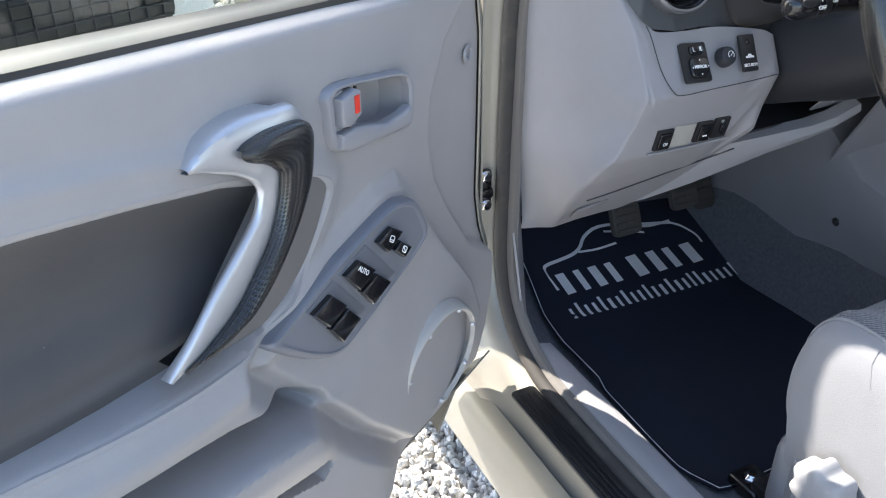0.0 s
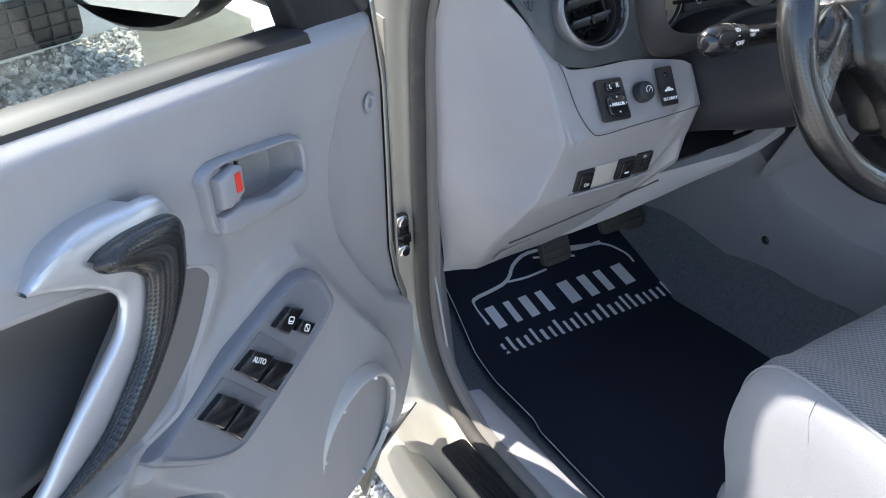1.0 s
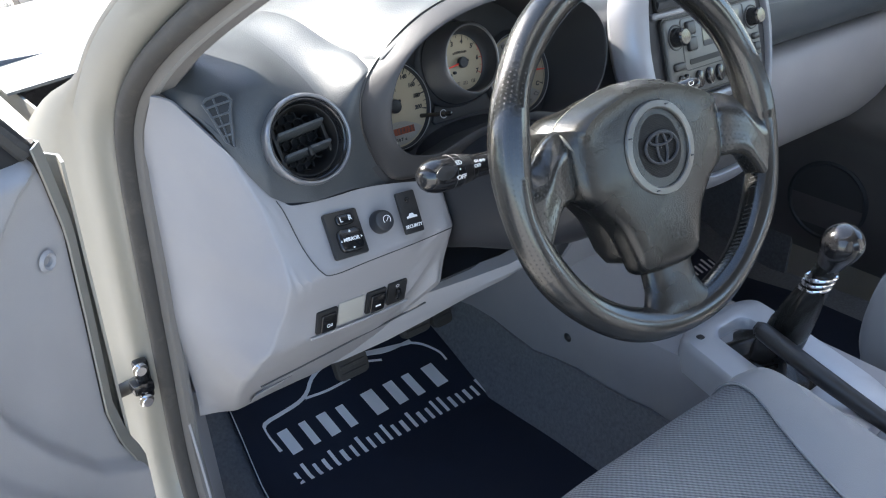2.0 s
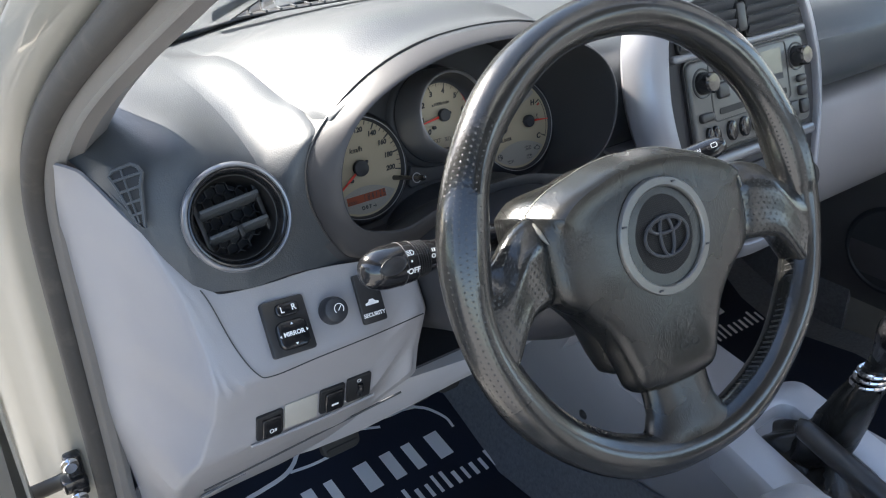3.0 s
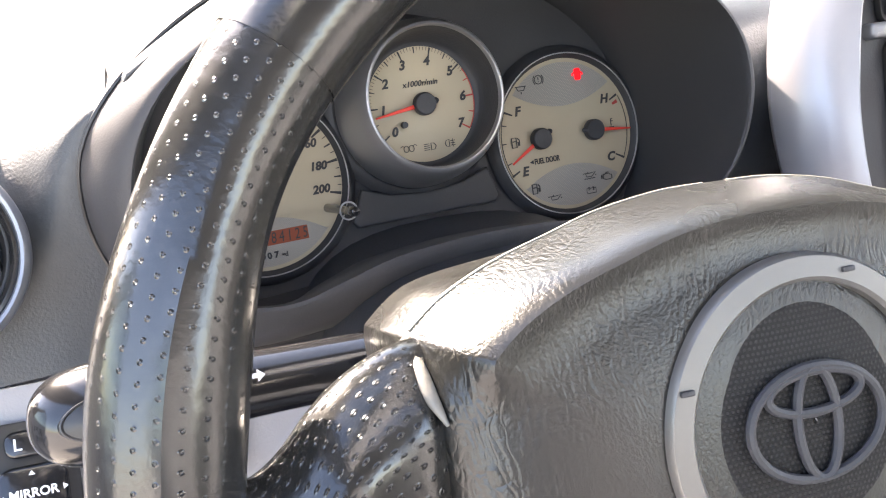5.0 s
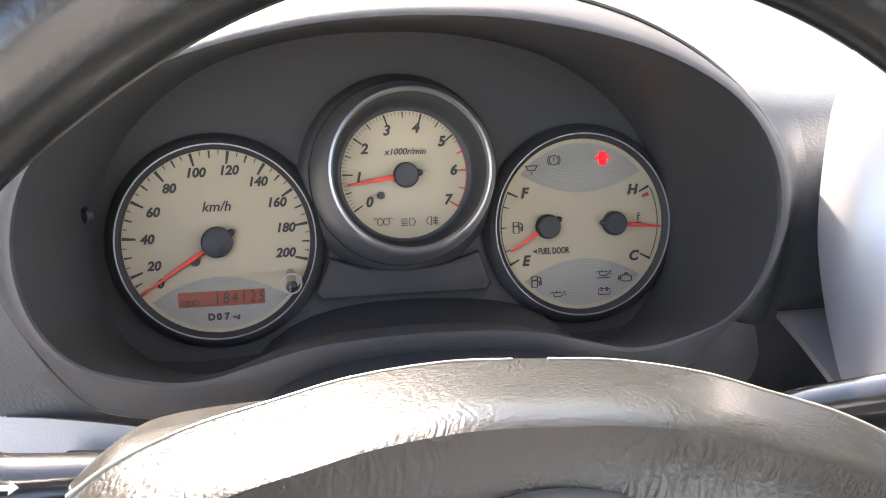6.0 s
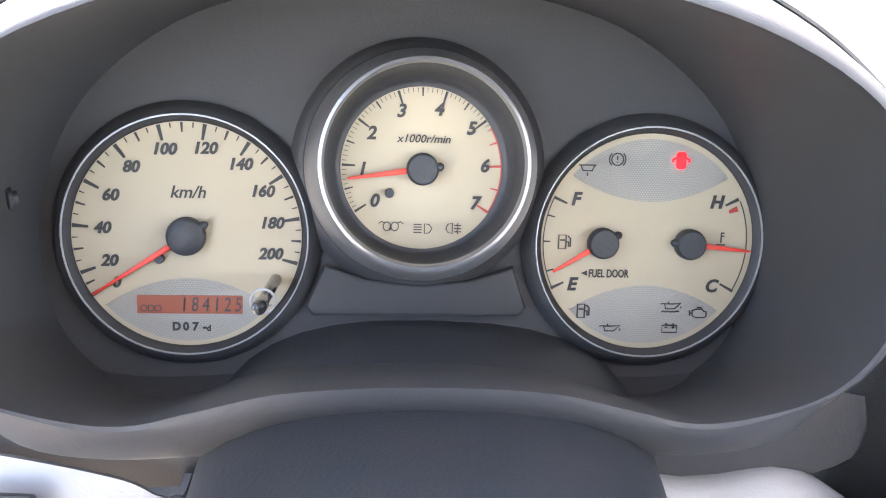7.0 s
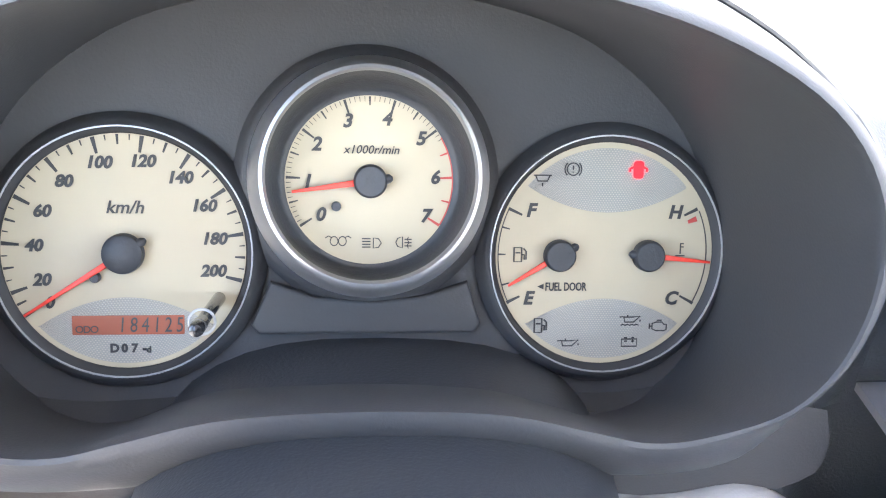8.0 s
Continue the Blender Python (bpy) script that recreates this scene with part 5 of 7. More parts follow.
# passenger side lower dashboard
part("glovebox_panel", thick(grid([curve([(x, 0.33, 0.945), (x, 0.262, 0.945), (x, 0.235, 0.92), (x, 0.235, 0.86), (x, 0.26, 0.78), (x, 0.31, 0.72), (x, 0.40, 0.70)], 24) for x in (0.10, 0.12, 0.3, 0.5, 0.66, 0.70)]), 0.004), GREY, dashboard, "light grey glovebox panel")
# Dark sheet added to close see-through gaps behind the dashboard.
part("inner_bulk", thick(grid([[(x, 0.37, 1.06), (x, 0.36, 0.955), (x, 0.345, 0.88), (x, 0.36, 0.80), (x, 0.50, 0.77), (x, 0.85, 0.75)] for x in (-0.46, -0.35, -0.25, -0.1, 0.1, 0.4, 0.7)]), 0.003), SHROUD, dashboard, "dark filler sheet added behind the column")
TOP_R = [(-0.285, 0.930), (-0.24, 0.922), (-0.226, 0.923), (-0.205, 0.928), (-0.19, 0.925), (-0.178, 0.918), (-0.151, 0.899), (-0.12, 0.872)]
part("right_panel", thick(grid([curve([(x, 0.275, zt - 0.015), (x, 0.258, zt - 0.002), (x, 0.248, zt), (x, 0.240, zt - 0.010), (x, 0.238, zt - 0.04), (x, 0.25, 0.82), (x, 0.28, 0.78)], 24) for x, zt in ((-0.285 + 0.0075 * k, lerp(TOP_R, -0.285 + 0.0075 * k)) for k in range(22))]), 0.003), GREY, dashboard, "light grey panel beside the column")
rows = []
for x in (-0.245, -0.22, -0.2, -0.182, -0.174, -0.165, -0.155, -0.14, -0.115, -0.06, 0.0):
    zt = 0.9455 + 0.034 * step(-0.180, -0.160, x)
    rows.append([(x, 0.2513 + 0.033 * step(-0.185, -0.14, x) + 0.006 * q / 8, zt + (0.862 - zt) * q / 8) for q in range(9)])
part("pad_skirt", grid(rows), DARK, dashboard, "dark grey skirt of the pad beside the hood")
part("defrost_slot", prism(rounded(0.42, 0.016, 0.004), 0.002, 0.0006), BLACK, dashboard, "long dark defroster slot", m=basis((-0.25, 0.618, 1.0935), (1, 0.0, 0), (0, 1, 0.0)))
for k in range(20):
    part("slot_bar", box(0.003, 0.016, 0.003, 0.0006, at=(-0.45 + 0.02 * k, 0.618, 1.0965)), DARK, dashboard)

# round side vent
VENT_BLACK = material("deep black vent plastic", (0.006, 0.006, 0.0065), 0.55)
vent = part("side_vent", lathe([(0.0405, -0.02), (0.0445, -0.004), (0.0452, 0.004), (0.0446, 0.0068), (0.0430, 0.0082), (0.0416, 0.0078), (0.0408, 0.0060)], 64), SILVER, dashboard, "silver vent ring", m=VC)
part("vent_bowl", lathe([(0.0409, 0.0062), (0.0400, 0.0048), (0.0388, 0.0050), (0.0378, 0.0042), (0.0366, 0.0005), (0.0352, -0.004)], 64), GLOSS, vent, "glossy dark inner ring", m=VC)
part("vent_throat", lathe([(0.0352, -0.004), (0.0345, -0.0042), (0.0335, -0.007), (0.031, -0.016), (0.030, -0.045), (0.0, -0.046)], 64), VENT_BLACK, vent, "deep dark vent throat", m=VC)
VI = VC @ Matrix.Rotation(radians(8), 4, "Z")
for y in (0.0105, -0.0115):
    part("vane", box(0.052, 0.018, 0.0036, 0.0012, at=(0, 0, 0)), DARK, vent, "dark grey air vane", m=VI @ Matrix.Translation((0, y, -0.011)) @ Matrix.Rotation(radians(66), 4, "X"))
for x in (-0.0265, 0.0265):
    part("vane_cheek", prism([(-0.002, -0.022), (0.002, -0.022), (0.002, 0.022), (-0.002, 0.022)], 0.006, 0.001), VENT_BLACK, vent, m=VI @ Matrix.Translation((x, 0, -0.018)))
cells = []
for j in range(-3, 4):
    for i in range(-3, 4):
        cx, cy = 0.0098 * (i + 0.5 * (j % 2)), 0.0085 * j
        if math.hypot(cx, cy) < 0.027:
            cells.append(stroke([(cx + 0.0056 * math.sin(1.0472 * q), cy + 0.0056 * math.cos(1.0472 * q)) for q in range(6)], 0.0008, -0.034, True, 0.006))
part("honeycomb", join(*cells), BLACK, vent, "black honeycomb behind the vanes", m=VI)
part("vane_tab", box(0.004, 0.010, 0.006, 0.001), VENT_BLACK, vent, m=VI @ Matrix.Translation((0, -0.0115, -0.004)))
# demister vent at the end of the dash: a black plate for its shaded holes
DMF = basis((-0.664, 0.282, 1.049), (0.772, -0.546, 0.298), (0.02, 0.5, 0.866)) @ Matrix.Translation((0, 0, 0.0045))
demist = part("demister_vent", prism([(0.0013, -0.031), (0.0085, 0.002), (0.0130, 0.0106), (0.0105, 0.0165), (0.0056, 0.0198), (-0.010, 0.019), (-0.0145, 0.0159), (-0.0109, 0.005), (-0.0042, -0.0245)], 0.004, 0.001), VENT_BLACK, dashboard, "black side demister grille", m=DMF)
for y, x0, x1 in ((0.011, -0.0125, 0.0125), (0.001, -0.0095, 0.008), (-0.009, -0.0075, 0.006), (-0.019, -0.0055, 0.004)):
    part("bar", box(x1 - x0, 0.0022, 0.002, 0.0005, at=((x0 + x1) / 2, y, 0.0042)), DARK, demist, m=DMF)
part("bar", tube([(-0.003, 0.018, 0.0044), (-0.0015, -0.026, 0.0044)], 0.0011, 6), DARK, demist, m=DMF)
part("grille_rim", tube([Vector((x, y, 0.0035)) for x, y in ((0.0013, -0.031), (0.0085, 0.002), (0.0130, 0.0106), (0.0105, 0.0165), (0.0056, 0.0198), (-0.010, 0.019), (-0.0145, 0.0159), (-0.0109, 0.005), (-0.0042, -0.0245))], 0.0018, 6, closed=True), DARK, demist, m=DMF)

# ---------------------------------------------------------------- instrument cluster
cluster = thing("instrument_cluster", (HX, 0.30, 0.95), "instrument cluster with three cream dials in a dark hood", "instrument cluster")


OPENING = both([(0.0, 1.1255), (0.045, 1.1225), (0.092, 1.1115), (0.130, 1.0925), (0.1525, 1.067), (0.1615, 1.036), (0.158, 1.006), (0.144, 0.986), (0.118, 0.976), (0.097, 0.974), (0.075, 0.9795), (0.045, 0.987), (0.0, 0.9895)])
MASK = both([(0.0, 1.100), (0.045, 1.097), (0.090, 1.085), (0.125, 1.062), (0.145, 1.035), (0.154, 1.003), (0.150, 0.968), (0.134, 0.945), (0.110, 0.934), (0.088, 0.934), (0.068, 0.942), (0.045, 0.950), (0.0, 0.953)])
oo, ss, mm = ([Vector((HX + p.x, 0, p.y)) for p in curve([(q[0], q[1], 0) for q in o], 110, closed=True)] for o in (OPENING, SEAM, MASK))
LEANT = math.tan(radians(18))


def dial_y(z):
    return 0.311 + (z - 0.985) * LEANT


def at_y(p, y):
    return Vector((p.x, y, p.z))


rings = [[at_y(p, 0.322) for p in ss], [at_y(p, 0.252) for p in ss], [at_y(p, 0.246) for p in ss], [at_y(p.lerp(q, 0.12), 0.238) for p, q in zip(ss, oo)], [at_y(p.lerp(q, 0.35), 0.2285) for p, q in zip(ss, oo)], [at_y(p.lerp(q, 0.6), 0.2225) for p, q in zip(ss, oo)], [at_y(p.lerp(q, 0.82), 0.2190) for p, q in zip(ss, oo)], [at_y(p.lerp(q, 0.94), 0.2185) for p, q in zip(ss, oo)], [at_y(p, 0.2195) for p in oo], [at_y(p.lerp(q, 0.03), 0.2225) for p, q in zip(oo, mm)], [at_y(p.lerp(q, 0.08), 0.228) for p, q in zip(oo, mm)]]
for f in (0.2, 0.4, 0.6, 0.8, 0.93):
    rings.append([at_y(p.lerp(q, f), 0.2185 + (dial_y(q.z) - 0.2185) * f ** 0.88) for p, q in zip(oo, mm)])
rings.append([at_y(q, dial_y(q.z) + 0.001) for q in mm])
part("surround", grid(rings, ring=True), TUB, cluster, "matt dark instrument surround")
part("seam_line", tube([at_y(Vector((HX + (p.x - HX) * 1.004, 0, 1.04 + (p.z - 1.04) * 1.006)), 0.2475) for p in ss], 0.0012, 6, closed=True), BLACK, cluster, "dark seam round the hood")
low_half = [p for p in ss[len(ss) // 6: len(ss) - len(ss) // 6]]
flange = [[at_y(p, 0.2465), at_y(Vector((HX + max(-0.186, min(0.186, (p.x - HX) * 1.10)), 0, p.z - 0.004)), 0.2475), at_y(Vector((HX + max(-0.187, min(0.187, (p.x - HX) * 1.22)), 0, p.z - 0.022)), 0.252), at_y(Vector((HX + max(-0.188, min(0.188, (p.x - HX) * 1.25)), 0, p.z - 0.05)), 0.30)] for p in low_half if p.z < 0.972]
part("apron", grid(flange), TUB, cluster, "dark apron below the instruments")
mc = Vector((HX, 0, 1.02))
part("mask", grid([[at_y(q, dial_y(q.z) + 0.001) for q in mm]] + [[at_y(mc.lerp(q, s), dial_y(mc.lerp(q, s).z) + 0.001) for q in mm] for s in (0.8, 0.5, 0.02)], ring=True), TUB, cluster, "smooth dark dial mask")
DM = basis((-0.347, 0.309, 0.985), (1, 0, 0), (0, math.sin(radians(18)), math.cos(radians(18))))
RIM_EDGE = material("thin bright dial edge", (0.45, 0.45, 0.46), 0.35, metal=0.6)


def dial(name, u, v, r, label, lift=0.001, rim=True):
    m = DM @ Matrix.Translation((u, v, lift))
    d = part(name, disc(r, 0.0, 72), DIAL, cluster, label, m=m)
    if rim:
        part("rim", lathe([(r + 0.0085, -0.002), (r + 0.0066, 0.0010), (r + 0.0048, 0.0032), (r + 0.0034, 0.0040), (r + 0.0026, 0.0036), (r + 0.0012, 0.0015), (r + 0.0003, 0.0)], 72), TUB, d, "dark moulded dial rim", m=m)
        part("edge_ring", lathe([(r + 0.0032, 0.0038), (r + 0.0030, 0.0045), (r + 0.0026, 0.0045), (r + 0.0025, 0.0036)], 72), RIM_EDGE, d, "thin bright dial edge", m=m)
    return d, m


def tick(m, a, r0, r1, w, mt, parent, name="tick"):
    """A printed mark that narrows towards the middle of the dial."""
    a = radians(a)
    c, s = math.cos(a), math.sin(a)
    part(name, prism([(r0 * c + s * w * 0.3, r0 * s - c * w * 0.3), (r1 * c + s * w * 0.5, r1 * s - c * w * 0.5), (r1 * c - s * w * 0.5, r1 * s + c * w * 0.5), (r0 * c - s * w * 0.3, r0 * s + c * w * 0.3)], 0.0002, z0=0.0002), mt, parent, m=m)


def needle(m, tip, parent, hub):
    t = Vector((tip[0], tip[1], 0))
    d = t.normalized()
    s = Vector((-d.y, d.x, 0))
    p = [d * hub * 0.6 + s * 0.0013, t + s * 0.0005, t - s * 0.0005, d * hub * 0.6 - s * 0.0013]
    nd = part("needle", prism([(q.x, q.y) for q in p], 0.0008, 0.0003, z0=0.0030), RED, parent, "red needle", m=m)
    part("hub", lathe([(0, 0.0068), (hub * 0.86, 0.0068), (hub * 0.96, 0.0062), (hub, 0.0050), (hub, 0.0020), (hub * 0.8, 0.001)], 40), SHROUD, nd, "dark needle hub", m=m)
    part("counterweight", tube([(-d * hub * 0.6) + Vector((0, 0, 0.0045)), (-d * hub * 1.15) + Vector((0, 0, 0.0045)), (-d * hub * 1.32) + Vector((0, 0, 0.0045))], [0.0020, 0.0018, 0.0008], 10), SHROUD, nd, m=m)


def word(text, size, m, u, v, mt, parent, slant=0.0, bold=0.00012):
    part("legend", lettering(text, size, m @ Matrix.Translation((u, v, 0.0004)), slant=slant, bold=bold), mt, parent)


def hatched(m, parent, r, a0, a1, v0, dv, half, label):
    """A printed field between the dial's edge and a shallow arc, filled with fine dots."""
    rows = []
    for k in range(25):
        f = k / 24
        a = radians(a0 + (a1 - a0) * f)
        e = Vector((r * math.cos(a), r * math.sin(a), 0.0001))
        u = -half + 2 * half * f
        rows.append([e.lerp(Vector((u, v0 + dv * (u / half) ** 2, 0.0001)), g / 4) for g in range(5)])
    part("grey_field", grid(rows), FIELD, parent, label, m=m)


# speedometer: marks every 5, closer set below 20
FIELD = dotted(DIAL_GREY.copy(), 58, 30, 0.34, (0.42, 0.385, 0.32), 0.0001)
spd, SM = dial("speedometer", -0.0978, 0.0156, 0.0472, "cream speedometer dial")
SPEED = [(0, 213.1), (20, 200.4), (40, 175.6), (80, 127.9), (100, 103.8), (120, 80.5), (200, -14.2)]
for k in [0, 10] + list(range(20, 201, 5)):
    big, mid_t = k % 20 == 0, k % 10 == 0
    tick(SM, lerp(SPEED, k), 0.0402 if big else 0.0428 if mid_t else 0.0446, 0.0468, 0.0017 if big else 0.0011 if mid_t else 0.0006, INK, spd)
for n_, (u, v) in zip(range(20, 201, 20), ((-0.0322, -0.0111), (-0.0347, 0.0026), (-0.0311, 0.0162), (-0.0225, 0.0280), (-0.0091, 0.0355), (0.0074, 0.0362), (0.0216, 0.0299), (0.0306, 0.0188), (0.0345, 0.0055), (0.0340, -0.0076))):
    word(str(n_), 0.0066, SM, u, v, INK, spd, 0.22, 0.00026)
word("0", 0.0066, SM, -0.0296, -0.0203, INK, spd, 0.22, 0.00022)
word("km/h", 0.0072, SM, 0.0003, 0.0179, INK, spd, 0.25, 0.00008)
hatched(SM, spd, 0.0452, -139, -40, -0.0182, -0.0118, 0.0342, "grey hatched odometer field")
odo = part("odometer", prism(rounded(0.0436, 0.0078, 0.0004, 2, 0.0006, -0.0294), 0.0004, z0=0.0003), LCD, spd, "red brown odometer window", m=SM)
for k, ch in enumerate("184125"):
    part("digit", lettering(ch, 0.0088, SM @ Matrix.Translation((-0.0020 + 0.0045 * k, -0.0296, 0.0009)) @ Matrix.Diagonal((0.72, 1, 1, 1)), thick=0.00005, slant=0.12), INK, odo)
for k, ch in enumerate("ODO"):
    part("digit", lettering(ch, 0.0042, SM @ Matrix.Translation((-0.0184 + 0.0029 * k, -0.0312, 0.0009)), thick=0.00005), INK, odo)
for k, ch in enumerate("D07-"):
    word(ch, 0.0048, SM, -0.0052 + 0.0039 * k, -0.0391, INK, spd, 0, 0.00022)
word("d", 0.0036, SM, 0.0082, -0.0397, INK, spd, 0, 0.00012)
stem = part("reset_stem", tube([SM @ Vector((0.0362, -0.0187, q)) for q in (0.0, 0.012, 0.040, 0.046, 0.047, 0.0555, 0.0575, 0.0580)], [0.0026, 0.0025, 0.0023, 0.0023, 0.0027, 0.0027, 0.0022, 0.0004], 18), GLOSS, spd, "glossy black reset stem")
part("collar", tube([SM @ Vector((0.0362 + 0.0046 * math.cos(t), -0.0187 + 0.0046 * math.sin(t), 0.0435)) for t in [6.28319 * k / 32 for k in range(32)]], 0.0005, 6, closed=True), RIM_EDGE, stem, "thin bright ring round the stem")
part("stop_pin", lathe([(0, 0.003), (0.0018, 0.003), (0.0021, 0.002), (0.0021, 0)], 16), SHROUD, spd, m=SM @ Matrix.Translation((-0.0115, -0.0099, 0.0002)))
needle(SM, (-0.0384, -0.0250), spd, 0.0080)
# tachometer, standing forward in its own bright tube
tac, TM = dial("tachometer", -0.0014, 0.0463, 0.0327, "cream rev counter dial in a silver tube", 0.018, False)
B0, B1 = 213.5, -32.4
for k in range(0, 71, 1):
    a = B0 + (B1 - B0) * k / 70
    big, mid_t = k % 10 == 0, k % 5 == 0
    if k > 52 and not mid_t:
        continue
    tick(TM, a, 0.0268 if big else 0.0288 if mid_t else 0.0303, 0.0322, 0.0011 if big else 0.0008 if mid_t else 0.0003, INK if k < 53 else DARK_RED, tac)
for n_, (u, v) in zip(range(8), ((-0.0192, -0.0134), (-0.0242, -0.0007), (-0.0206, 0.0136), (-0.0089, 0.0226), (0.0061, 0.0236), (0.0193, 0.0163), (0.0251, 0.0014), (0.0215, -0.0137))):
    word(str(n_), 0.0072, TM, u, v, INK, tac, 0.22, 0.00026)
word("x1000r/min", 0.0046, TM, 0.0004, 0.0118, INK, tac, 0.25, 0.00004)
part("red_arc", stroke([(0.0322 * math.cos(radians(a)), 0.0322 * math.sin(radians(a))) for a in range(-32, 34, 4)], 0.0007, 0.0002), DARK_RED, tac, m=TM)
part("stop_pin", lathe([(0, 0.003), (0.0017, 0.003), (0.0019, 0.002), (0.0019, 0)], 16), SHROUD, tac, m=TM @ Matrix.Translation((-0.0130, -0.0100, 0.0002)))
needle(TM, (-0.0298, -0.0044), tac, 0.0065)
GL = Vector((-0.0122, -0.0236, 0))
for k in (-1, 1):
    part("glow_sign", stroke([(GL.x + k * 0.0016 + 0.0015 * math.cos(q), GL.y + 0.0018 * math.sin(q)) for q in [6.28 * i / 16 for i in range(17)]], 0.00035, 0.0002), INK, tac, m=TM)
    part("glow_sign", stroke([(GL.x + k * 0.0050, GL.y + 0.0012), (GL.x + k * 0.0038, GL.y + 0.0020), (GL.x + k * 0.0026, GL.y + 0.0014)], 0.00035, 0.0002), INK, tac, m=TM)
part("beam_sign", stroke([(0.0014, -0.0263), (0.0014, -0.0223), (0.0034, -0.0226), (0.0045, -0.0243), (0.0034, -0.0260)], 0.0004, 0.0002, True), INK, tac, m=TM)
for k in range(4):
    part("beam_sign", stroke([(-0.0030, -0.0226 - 0.0011 * k), (0.0003, -0.0226 - 0.0011 * k)], 0.0004, 0.0002), INK, tac, m=TM)
part("fog_sign", stroke([(0.0128, -0.0262), (0.0128, -0.0218), (0.0109, -0.0224), (0.0102, -0.0240), (0.0109, -0.0256)], 0.0004, 0.0002, True), INK, tac, m=TM)
for k in range(3):
    part("fog_sign", stroke([(0.0136, -0.0228 - 0.0013 * k), (0.0164, -0.0228 - 0.0013 * k)], 0.0004, 0.0002), INK, tac, m=TM)
part("fog_sign", stroke([(0.0152, -0.0264), (0.0146, -0.0252), (0.0154, -0.0240), (0.0146, -0.0228), (0.0152, -0.0218)], 0.00035, 0.0002), INK, tac, m=TM)


def tach_ring(r, lift, v=0.0488):
    return [DM @ Vector((-0.0016 + r * math.cos(a), v + r * math.sin(a), lift)) for a in [6.28319 * k / 96 for k in range(96)]]


RING = material("satin bright dial ring", (0.36, 0.36, 0.37), 0.36, metal=0.8)
part("silver_tube", grid([tach_ring(0.0478, 0.006, 0.0466), tach_ring(0.0474, 0.012, 0.0468), tach_ring(0.0460, 0.024, 0.0474), tach_ring(0.0440, 0.034, 0.0481), tach_ring(0.0418, 0.040, 0.0486), tach_ring(0.0400, 0.0425), tach_ring(0.0388, 0.0428), tach_ring(0.0382, 0.0420), tach_ring(0.0379, 0.0400)], ring=True), RING, tac, "satin silver dial tube")
part("tube_throat", grid([tach_ring(0.0379, 0.0402), tach_ring(0.0378, 0.034, 0.0480), tach_ring(0.0374, 0.026, 0.0472), tach_ring(0.0352, 0.020, 0.0466), tach_ring(0.0338, 0.0188, 0.0464), tach_ring(0.0325, 0.0186, 0.0463)], ring=True), SHROUD, tac, "dark dial throat")
part("tube_foot", grid([tach_ring(0.0540, -0.001, 0.0458), tach_ring(0.0520, 0.0016, 0.0460), tach_ring(0.0500, 0.0030, 0.0463), tach_ring(0.0485, 0.0034, 0.0465), tach_ring(0.0474, 0.0060, 0.0466)], ring=True), TUB, tac, "dark moulded foot round the tube")
# fuel and temperature
fue, FM = dial("fuel_temperature_gauge", 0.0992, 0.0152, 0.0474, "cream fuel and temperature dial")
hatched(FM, fue, 0.0450, 140, 40.5, 0.0179, 0.0104, 0.0340, "grey hatched warning field")
hatched(FM, fue, 0.0452, -139.5, -42.5, -0.0191, -0.0108, 0.0334, "grey hatched warning field")
FA = FM @ Matrix.Translation((-0.0992, -0.0152, 0))
for t, u, v in (("F", 0.0661, 0.0336), ("E", 0.0660, -0.0037), ("H", 0.1289, 0.0333), ("C", 0.1289, -0.0040)):
    word(t, 0.0078, FA, u, v, INK, fue, 0.22, 0.00028)
word("FUEL DOOR", 0.0050, FA @ Matrix.Translation((0.0824, 0.0012, 0)) @ Matrix.Diagonal((0.66, 1, 1, 1)), 0, 0, INK, fue, 0, 0.00008)
part("arrow", prism([(0.0701, 0.0014), (0.0728, 0.0026), (0.0728, 0.0002)], 0.0003), INK, fue, m=FA)
for a, r0, r1, w in ((155.5, 0.0402, 0.0466, 0.0014), (165.6, 0.043, 0.0462, 0.0008), (180, 0.0432, 0.0462, 0.0008), (196.4, 0.043, 0.0462, 0.0008), (206.0, 0.0408, 0.0470, 0.0014), (26.5, 0.0380, 0.0444, 0.0015), (-28.0, 0.0384, 0.0453, 0.0014)):
    tick(FM, a, r0, r1, w, INK, fue)
tick(FM, 21.5, 0.0385, 0.0425, 0.0024, DARK_RED, fue)
part("scale_arc", stroke([(0.0447 * math.cos(radians(a)), 0.0447 * math.sin(radians(a))) for a in range(-27, 29, 4)], 0.0004, 0.0002), INK, fue, m=FM)
part("scale_arc", stroke([(0.0464 * math.cos(radians(a)), 0.0464 * math.sin(radians(a))) for a in range(155, 208, 4)], 0.0004, 0.0002), INK, fue, m=FM)
needle(FM @ Matrix.Translation((-0.0208, -0.0001, 0)), (-0.0215, -0.0128), fue, 0.0067)
needle(FM @ Matrix.Translation((0.0178, -0.0001, 0)), (0.0276, -0.0028), fue, 0.0067)
# warning signs: small line drawings


def sign(name, u, v, lines, w=0.0005, mt=None, closed=()):
    for i, ln in enumerate(lines):
        part(name, stroke(ln, w, 0.0003, i in closed), mt or INK, fue, m=FA @ Matrix.Translation((u, v, 0)))


